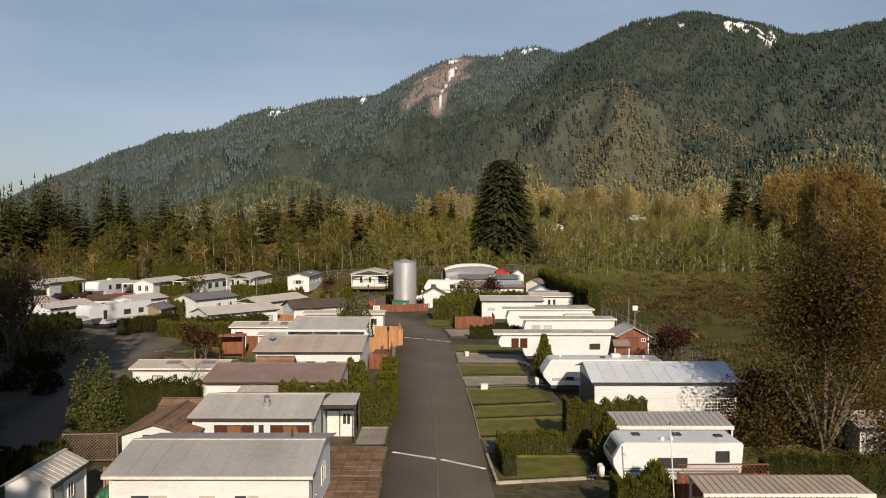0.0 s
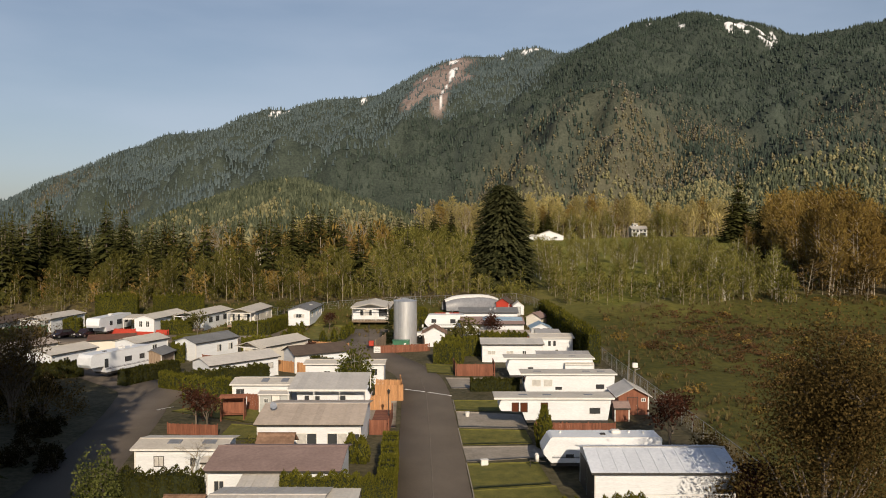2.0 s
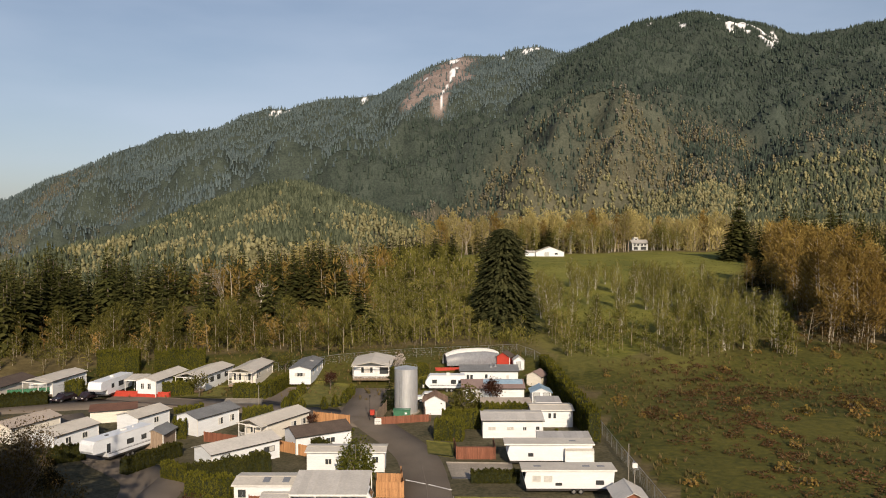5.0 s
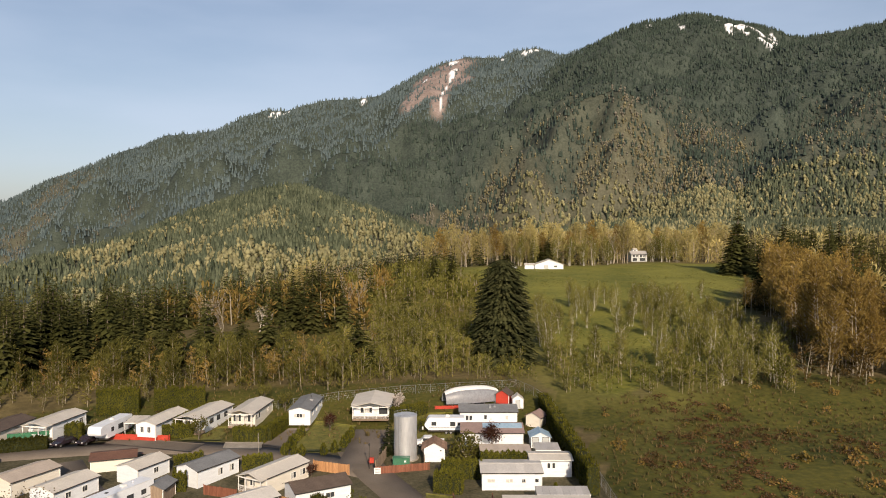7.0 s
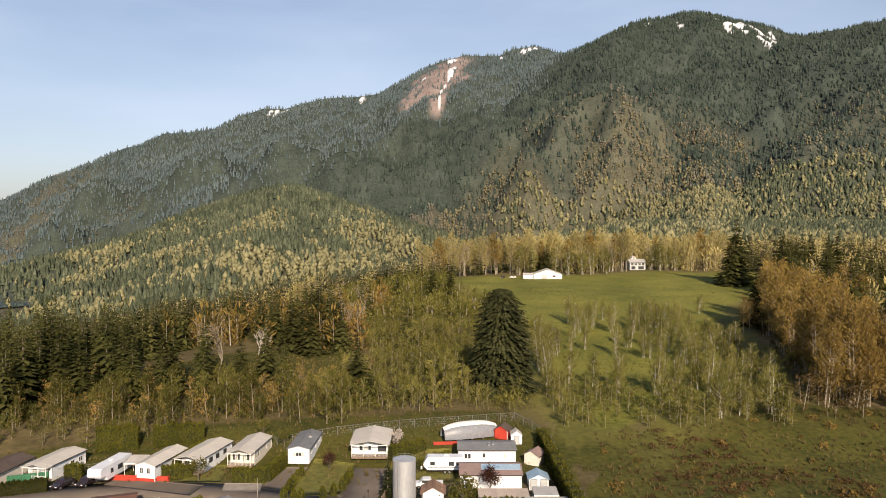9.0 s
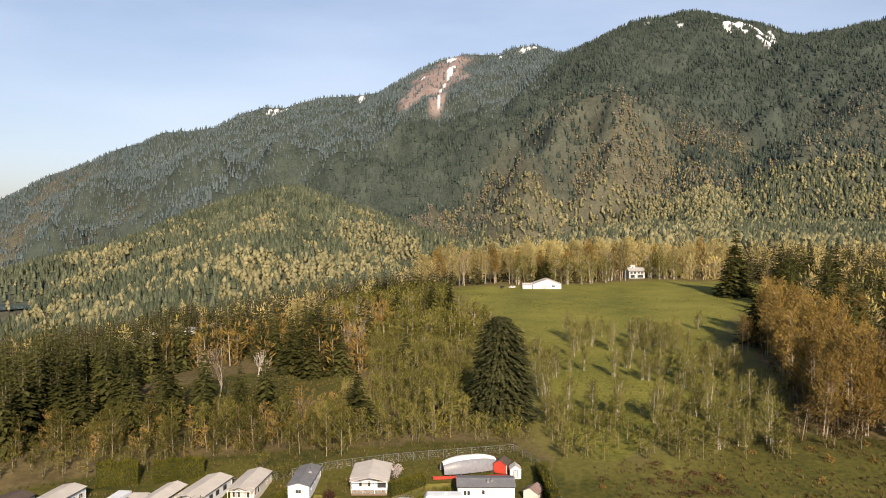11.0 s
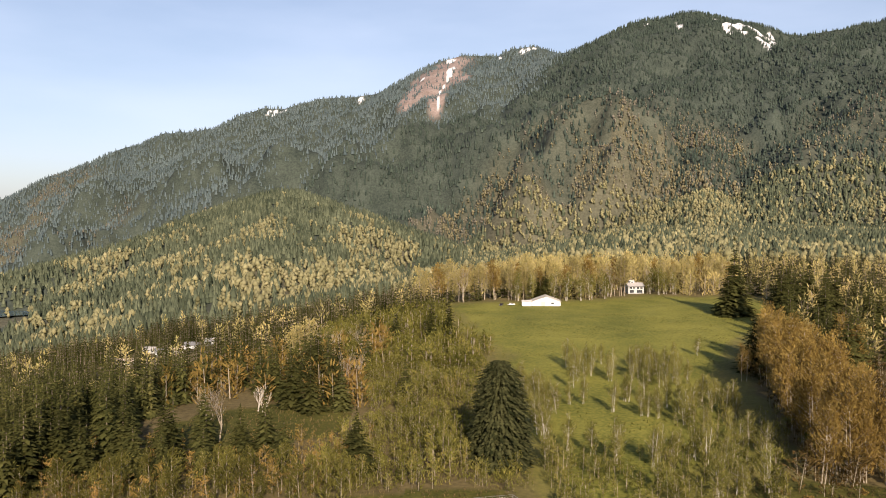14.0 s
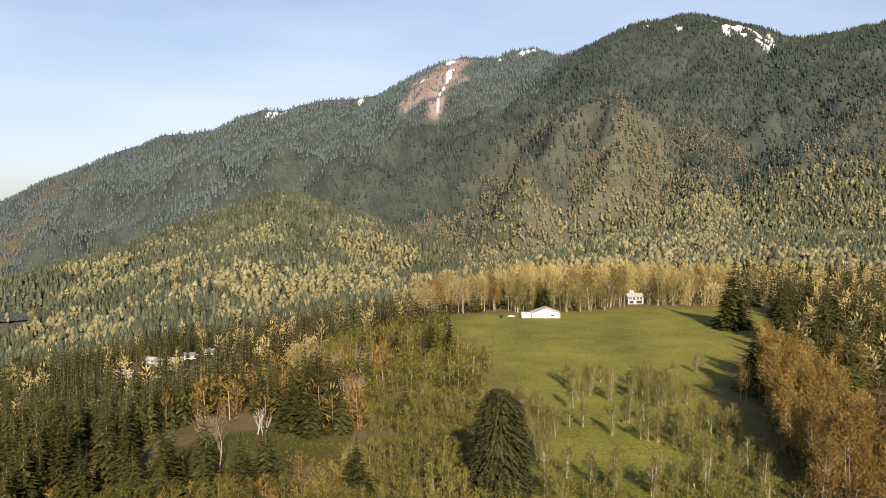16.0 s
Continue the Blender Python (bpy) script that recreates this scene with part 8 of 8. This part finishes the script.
# hills and valley floor
x, y = sample(26000, -0.62, 0.64, 760, 2000)
keep = ~open_ground(x, y)
x, y = x[keep], y[keep]
z = lay(x, y)
leafy = rng.uniform(size=len(x)) < leafy_share(x, y, z)
tall = rng.uniform(13, 25, len(x))
f = ~leafy
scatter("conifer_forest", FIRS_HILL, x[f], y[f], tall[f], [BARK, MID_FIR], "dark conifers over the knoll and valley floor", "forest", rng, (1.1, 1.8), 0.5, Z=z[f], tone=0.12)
scatter("budding_woods", PUFFS_HILL, x[leafy], y[leafy], tall[leafy] * 0.8, [BARK_PALE, LEAF_VALLEY], "pale yellow-green budding trees among valley conifers", "forest", rng, (0.8, 1.2), 0.5, Z=z[leafy], tone=0.12)

# woods round the meadow
x, y = sample(4600, -0.64, 0.68, 300, 760)
keep = ~open_ground(x, y) & ~((x > 4) & (x < 225) & (y < 476) & (y > 330) & (x / y < 0.40)) & ~((x > 114) & (x < 160) & (y < 572) & (y > 440)) & ~((x > 40) & (x < 92) & (y < 516))
x, y = x[keep], y[keep]
z = lay(x, y)
thicket = (x > -62) & (x < 22) & (y < 430)
side = (x / y > 0.385) & (y > 330)
leafy = (rng.uniform(size=len(x)) < np.where(side, 0.25, np.maximum(leafy_share(x, y, z), 0.05))) & ~thicket
f = ~leafy & ~thicket
tall = rng.uniform(14, 24, len(x))
scatter("conifer_forest", FIRS_MID, x[f], y[f], tall[f], [BARK, NEEDLES], "dark fir wood beyond the thicket", "forest", rng, (0.8, 1.15), 0.3, Z=z[f])
scatter("budding_woods", PUFFS_MID, x[leafy], y[leafy], tall[leafy] * 0.95, [BARK_PALE, LEAF_PALE], "pale budding broadleaf trees around the meadow", "forest", rng, (0.85, 1.2), 0.3, Z=z[leafy])

# ---- trees that stand out, from the fence to the meadow ----
BIG_SPRUCE = plant_kind(conifer(1, 27.3, 8.4, 84, 34, 9, 0.36, 0.012, 0.22, 0.9, 0.018, 0.115), BARK, SPRUCE)
plant("spruce", BIG_SPRUCE, 14.9, 199.0, 1.0, "huge dense dark spruce behind the park fence", "tree", wide=1.08)
FIR_KINDS = [plant_kind(conifer(s, 20, 4.4, 24, 11, 4, 0.34, 0.05, 0.85, 0.5, 0.014, 0.26), BARK, NEEDLES) for s in (2, 3, 4)]
for k_, (x, y, h, w) in enumerate([
    (-21.8, 192, 17, 1.2), (-13, 263, 16, 0.9), (-5.5, 363, 23, 0.9), (3, 364, 22, 0.9), (-38, 363, 18, 1.0), (-30, 358, 19, 1.0), (-22, 362, 18, 0.9),
    (-50, 252, 22, 0.95), (-43, 247, 21, 0.9), (-37, 257, 22, 0.9), (-33, 249, 18, 0.9), (-58, 264, 20, 0.9), (-72, 196, 20, 1.1), (-65, 206, 19, 1.0), (-84, 201, 21, 1.0),
    (-93, 209, 22, 1.0), (-101, 201, 22, 1.0), (-53, 199, 16, 1.1), (-41, 196, 15, 1.1), (-60, 190, 15, 1.0), (-76, 186, 17, 1.1), (-88, 184, 19, 1.1), (-48, 206, 18, 1.1), (-80, 190, 20, 1.1), (-104, 184, 20, 1.0), (-112, 192, 22, 1.0), (-69, 186, 15, 1.0), (-110, 212, 24, 1.0), (-96, 190, 18, 1.0), (-38, 280, 20, 1.0), (-47, 284, 22, 1.0),
    (172, 452, 47, 0.95), (166, 445, 28, 0.9), (180, 410, 38, 1.0), (188, 402, 37, 0.9), (176, 398, 35, 0.9), (196, 392, 37, 1.0), (168, 372, 31, 1.0), (205, 400, 38, 1.0), (160, 352, 29, 0.9), (186, 372, 34, 1.0),
    (70, 522, 24, 1.0), (66, 528, 20, 0.9), (212, 380, 26, 1.0), (220, 396, 28, 1.0), (227, 506, 30, 1.1), (229, 478, 30, 1.1), (236, 470, 28, 1.1), (241, 447, 27, 1.1), (222, 488, 30, 1.1), (233, 490, 31, 1.1), (216, 470, 27, 1.1), (228, 399, 24, 1.1), (170, 450, 34, 1.25), (177, 456, 28, 1.2),
    (128, 294, 27, 1.1), (134, 286, 29, 1.1), (141, 281, 31, 1.1), (147, 277, 30, 1.1), (153, 284, 31, 1.1), (138, 298, 28, 1.1), (148, 294, 30, 1.1), (157, 292, 29, 1.1), (124, 304, 26, 1.1), (163, 300, 30, 1.1)]):
    plant("fir_tree", FIR_KINDS[k_ % 3], x, y, h / 20.0, "tall dark green fir of the wood edge", "tree", "firs of the wood edge", k_ * 47, wide=w * 1.35)

ALDER_KINDS = [plant_kind(slender(s, 10, 2.4, 560, 0.75, 16, 0.007, 0.06, 0.04, 0.11), BARK_PALE, LEAF_OLIVE) for s in (5, 6, 7)]
for k_ in range(44):
    x = -106 + k_ * 1.95 + rng.uniform(-2.2, 2.2)
    y = 170.5 - 0.10 * abs(x + 30) + rng.uniform(-1.5, 14)
    plant("alder", ALDER_KINDS[k_ % 3], x, y, rng.uniform(0.55, 1.3), "slender olive-leaved alder with a pale stem", "tree", "alders behind the fence", k_ * 61)
BIRCH_BARK = surface("white_birch_bark", (0.42, 0.39, 0.33), (0.62, 0.59, 0.52), 0.6, 0.9, 0.4)
BIRCH_KINDS = [plant_kind(clump([slender(s * 10 + q, 10 - 1.5 * q, 2.1, 330, 0.62, 15, 0.0075, 0.12, 0.09, 0.11) for q in range(3)], 0.35, s), BIRCH_BARK, LEAF_BIRCH) for s in (61, 62, 63, 64)]
spots = [(27, 232), (33, 247), (36, 245), (42, 255), (53, 303), (48, 255), (64, 297), (56, 247), (62, 262), (69, 262), (75, 294), (70, 251), (88, 297), (90, 294), (74, 232), (112, 336), (87, 247), (92, 242),
         (65, 243), (76, 223), (59, 306), (67, 319), (54, 312), (38, 251), (32, 255), (80, 278), (74, 300), (84, 306), (98, 325), (27, 264), (78, 239), (68, 241), (41, 204), (34, 209), (56, 198), (69, 198), (83, 218), (85, 212)]
spots += [(26 + 8 * rng.uniform(), 196 + 80 * rng.uniform()) for _ in range(16)] + [(38 + 50 * rng.uniform(), 172 + 30 * rng.uniform()) for _ in range(15)] + [(46 + 50 * rng.uniform(), 280 + 34 * rng.uniform()) for _ in range(24)] + [(60 + 34 * rng.uniform(), 238 + 28 * rng.uniform()) for _ in range(12)]
for k_, (x, y) in enumerate(spots):
    plant("birch", BIRCH_KINDS[k_ % 4], x + rng.uniform(-0.8, 0.8), y + rng.uniform(-1.5, 1.5), rng.uniform(0.75, 1.2), "young many-stemmed tree with pale trunks", "tree", "young trees on the meadow", k_ * 53)
GOLD_KINDS = [plant_kind(clump([slender(s * 10 + q, 22 - 3 * q, 4.3, 1120, 0.74, 30, 0.0085, 0.18, 0.05, 0.17) for q in range(2)], 1.3, s), BARK_PALE, LEAF_GOLD) for s in (71, 72, 74)]
ROW_KINDS = [plant_kind(clump([slender(s * 10 + q, 22 - 3 * q, 4.6, 620, 1.0, 26, 0.0095, 0.26, 0.05, 0.17) for q in range(2)], 1.3, s), BARK_PALE, LEAF_PALE if s < 78 else LEAF_GOLD) for s in (75, 76, 77, 78)]
for k_ in range(92):
    f = rng.uniform()
    x, y = 89 + 44 * f + rng.uniform(0, 18), 182 + 142 * f + rng.uniform(-8, 8)
    if k_ > 64:
        x, y = rng.uniform(102, 175), rng.uniform(172, 290)
    plant("golden_tree", GOLD_KINDS[k_ % 3], x, y, rng.uniform(0.6, 1.25), "tall golden budding tree at the meadow edge", "tree", "golden trees at the meadow edge", k_ * 67)
SNAG = plant_kind(broadleaf(81, 9, 3.2, 0, 0.2, 0.3, 3, 3, 0.6, 2, 0.9, 0.014), BARK_DEAD, LEAF_GOLD)
plant("dead_tree", SNAG, -60.5, 248.0, 1.0, "bleached dead tree with broken branches", "tree")
plant("dead_tree", SNAG, -57.5, 244.0, 0.8, "bleached dead tree leaning in the clearing", "tree", turn=90)
BARE_TALL = plant_kind(broadleaf(85, 19, 4.8, 160, 0.4, 0.3, 4, 3, 0.55, 1, 0.8, 0.010, 0.12), BARK_PALE, LEAF_GOLD)
for k_, (x, y, s) in enumerate([(-63, 214, 1.0), (-68, 218, 0.9), (-34, 262, 0.95), (-30, 268, 0.9), (-42, 300, 1.0), (-33, 310, 1.0), (-55, 330, 1.05)]):
    plant("bare_tree", BARE_TALL, x, y, s, "tall nearly leafless pale-stemmed tree", "tree", "bare trees of the wood", k_ * 77)

LOW = [puff(s, 64, 0.95, 0.55, 0.20, False, 0.15) for s in (111, 112, 113)]
x, y = rng.uniform(-36, 24, 900), rng.uniform(178, 330, 900)
keep = ~open_ground(x, y) & ~((x < -24) & (y > 215) & (y < 258))
scatter("undergrowth", LOW, x[keep], y[keep], rng.uniform(1.6, 4.6, keep.sum()), [BARK, LEAF_THICKET], "low green undergrowth between the young alders", "thicket", rng, (0.9, 1.5), 0.2)
x = rng.uniform(-122, -8, 420)
y = 172 - 0.10 * np.abs(x + 30) + rng.uniform(0, 26, 420)
keep = ~open_ground(x, y)
scatter("undergrowth", LOW, x[keep], y[keep], rng.uniform(1.2, 3.4, keep.sum()), [BARK, LEAF_OLIVE], "low olive undergrowth behind the fence", "thicket", rng, (0.9, 1.5), 0.2)

# young thicket and dark firs close behind the fence, too many to count
x, y = rng.uniform(-30, 24, 1350), rng.uniform(176, 335, 1350)
keep = ~open_ground(x, y) & (np.hypot(x - 14.9, y - 199.0) > 7) & ~((x < -24) & (y > 215) & (y < 258))
mound = fbm(x, y, 16, 3, 51.0)
scatter("thicket", ALDERS, x[keep], y[keep], rng.uniform(0.75, 1.25, keep.sum()) * (2.0 + 13 * np.clip(mound[keep] - 0.25, 0, 0.55)), [BARK_PALE, LEAF_THICKET], "dense olive-green thicket of young alders", "thicket", rng, (0.9, 1.4))
x, y = rng.uniform(-64, 24, 900), rng.uniform(300, 470, 900)
keep = ~open_ground(x, y)
scatter("thicket", PUFFS_MID, x[keep], y[keep], rng.uniform(5, 12, keep.sum()), [BARK_PALE, LEAF_THICKET], "green and brown scrub wood beyond the thicket", "thicket", rng, (1.2, 1.9))
x, y = rng.uniform(-190, -28, 520), rng.uniform(186, 305, 520)
keep = ~open_ground(x, y) & (y > 192 + 0.22 * (x + 90) * (x > -90)) & ~((x > -88) & (y < 268) & (y > 205)) & ((x < -92) | (rng.uniform(size=520) < 0.6))
scatter("fir_wood", FIRS_NEAR, x[keep], y[keep], rng.uniform(15, 24, keep.sum()), [BARK, NEEDLES], "dense dark fir wood beside the clearing", "forest", rng, (0.85, 1.2))
x2, y2 = rng.uniform(-100, -26, 110), rng.uniform(252, 350, 110)
k = ~open_ground(x2, y2)
scatter("budding_woods", PUFFS_MID, x2[k], y2[k], rng.uniform(9, 18, k.sum()), [BARK_PALE, LEAF_GOLD], "golden-brown budding trees between the firs", "forest", rng, (1.0, 1.6), 0.2)
x, y = rng.uniform(-190, -98, 170), rng.uniform(150, 200, 170)
keep = ~open_ground(x, y) | (x < -104)
scatter("fir_wood", FIRS_NEAR, x[keep], y[keep], rng.uniform(12, 22, keep.sum()), [BARK, NEEDLES], "dark fir wood behind the end of the park", "forest", rng, (0.9, 1.25))
x, y = rng.uniform(-120, -20, 330), rng.uniform(168, 215, 330)
keep = ~open_ground(x, y)
scatter("underwood", ALDERS, x[keep], y[keep], rng.uniform(3, 7, keep.sum()), [BARK_PALE, LEAF_GOLD], "brownish underwood below the firs", "thicket", rng, (0.9, 1.5))
y = rng.uniform(172, 370, 480)
x = 84 + 0.30 * (y - 180) + rng.uniform(0, 55, 480)
keep = (covers(x, y)["meadow"] < 0.3)
# The bronze leaf colour puts the shade under the golden trees into this underwood.
scatter("underwood", ALDERS, x[keep], y[keep], rng.uniform(4, 10, keep.sum()), [BARK_PALE, LEAF_DARK], "dense underwood below the golden trees, dark for shade", "thicket", rng, (1.1, 1.8))

x, y = np.concatenate([rng.uniform(25, 80, 210), rng.uniform(70, 112, 130)]), np.concatenate([rng.uniform(168, 203, 210), rng.uniform(190, 236, 130)])
keep = np.hypot(x - 50, y - 225) > 20
scatter("thicket", ALDERS, x[keep], y[keep], rng.uniform(2.5, 7.5, keep.sum()), [BARK_PALE, LEAF_THICKET], "leafy green scrub between the field and the meadow", "thicket", rng, (1.0, 1.7))

x, y = rng.uniform(-118, -58, 190), rng.uniform(147, 178, 190)
keep = y > 158 + 0.15 * (x + 60) + 4
scatter("underwood", ALDERS, x[keep], y[keep], rng.uniform(2, 5.5, keep.sum()), [BARK_PALE, LEAF_OLIVE], "leafy underwood behind the far homes", "thicket", rng, (1.1, 1.8))
for k_, (x, y) in enumerate([(150, 556), (155, 551), (161, 553), (122, 556), (166, 549), (60, 519), (74, 520), (84, 518), (50, 516), (93, 520), (101, 524), (112, 530), (118, 545)]):
    plant("birch", BIRCH_KINDS[k_ % 4], x, y, rng.uniform(1.7, 2.1), "tall slim pale-stemmed tree beside the farm", "tree", "tall trees by the farm", k_ * 53)

# dry tufts on the rough field
def tuft(seed):
    g = np.random.default_rng(seed)
    bag = Bag()
    n = 12
    a = g.uniform(0, 2 * np.pi, n)
    o = np.stack([np.cos(a), np.sin(a), 0 * a], 1)
    s = np.stack([-np.sin(a), np.cos(a), 0 * a], 1) * 0.07
    b = o * 0.15 * g.uniform(0, 1, (n, 1))
    tip = o * g.uniform(0.15, 0.6, (n, 1)) + np.array([0, 0, 1.0]) * g.uniform(0.5, 1.0, (n, 1))
    bag.add(np.stack([b - s, b + s, tip], 1).reshape(-1, 3), np.arange(3 * n).reshape(-1, 3), 1)
    return bag.done()


TUFTS = [tuft(s) for s in (91, 92, 93)]
x, y = rng.uniform(26, 135, 9000), rng.uniform(25, 215, 9000)
keep = (covers(x, y)["field"] > 0.5) & (fbm(x, y, 14, 3, 40.0) > 0.47)
scatter("dry_grass", TUFTS, x[keep], y[keep], rng.uniform(0.35, 1.0, keep.sum()), [BARK, DRYGRASS], "dry brown grass tufts on the rough field", "grass", rng, (0.9, 1.5))
x, y = np.concatenate([rng.uniform(-95, 18, 2600), rng.uniform(-90, -25, 1200)]), np.concatenate([rng.uniform(128, 184, 2600), rng.uniform(205, 262, 1200)])
keep = (covers(x, y)["field"] > 0.5)
scatter("dry_grass", TUFTS, x[keep], y[keep], rng.uniform(0.3, 0.9, keep.sum()), [BARK, DRYGRASS], "dry pale grass behind the fence", "grass", rng, (0.9, 1.5))
x, y = rng.uniform(10, 220, 9000), rng.uniform(160, 470, 9000)
keep = (covers(x, y)["meadow"] > 0.5) & (fbm(x, y, 18, 3, 41.0) > 0.5)
scatter("meadow_grass", TUFTS, x[keep], y[keep], rng.uniform(0.25, 0.6, keep.sum()), [BARK, LEAF_OLIVE], "rough green grass tufts on the meadow", "grass", rng, (1.0, 1.8))
x, y = rng.uniform(30, 125, 160), rng.uniform(60, 205, 160)
keep = covers(x, y)["field"] > 0.5
scatter("brambles", [unit(bush(s, 1.2, 1.0, 70, 0.34, 5)) for s in (95, 96)], x[keep], y[keep], rng.uniform(0.7, 1.7, keep.sum()), [BARK, LEAF_GOLD], "low brown bramble clumps on the field", "shrub", rng, (0.8, 1.5))
x, y = rng.uniform(34, 96, 1000), rng.uniform(84, 168, 1000)
keep = (covers(x, y)["field"] > 0.5) & (fbm(x, y, 16, 3, 44.0) + 0.14 * smooth(140, 105, y) > 0.53)
scatter("bracken", [unit(bush(s, 0.8, 0.9, 46, 0.26, 5)) for s in (97, 98)], x[keep], y[keep], rng.uniform(0.35, 0.95, keep.sum()), [BARK, BRACKEN], "red-brown dead bracken in patches on the field", "shrub", rng, (1.0, 1.9))
for k_, (x, y, sc_) in enumerate([(-146, 292, 0.8), (-152, 287, 0.7), (-139, 297, 0.65), (-60, 322, 0.85), (-66, 330, 0.7), (-120, 300, 0.6), (-163, 281, 0.7), (-128, 268, 0.55)]):
    plant("golden_tree", ROW_KINDS[k_ % 3], x, y, sc_, "yellow budding tree among dark firs", "tree", "yellow trees among the firs", k_ * 71, wide=1.5)
row = np.random.default_rng(88)
for k_ in range(64):
    x = -12 + 3.5 * k_ + row.uniform(-2, 2)
    y = float(np.interp(x, [-12, 50, 95, 150, 220], [512, 524, 532, 560, 566])) + row.uniform(-3, 16)
    if 130 < x < 151 and y < 572:
        y += 16
    kind_ = (ROW_KINDS[0], ROW_KINDS[1], BARE_TALL, ROW_KINDS[3], ROW_KINDS[2])[k_ % 5]
    plant("budding_tree", kind_, x, y, row.uniform(0.95, 1.4), "tall budding broadleaf tree behind the meadow", "tree", "tall trees behind the meadow", k_ * 39, wide=1.0)
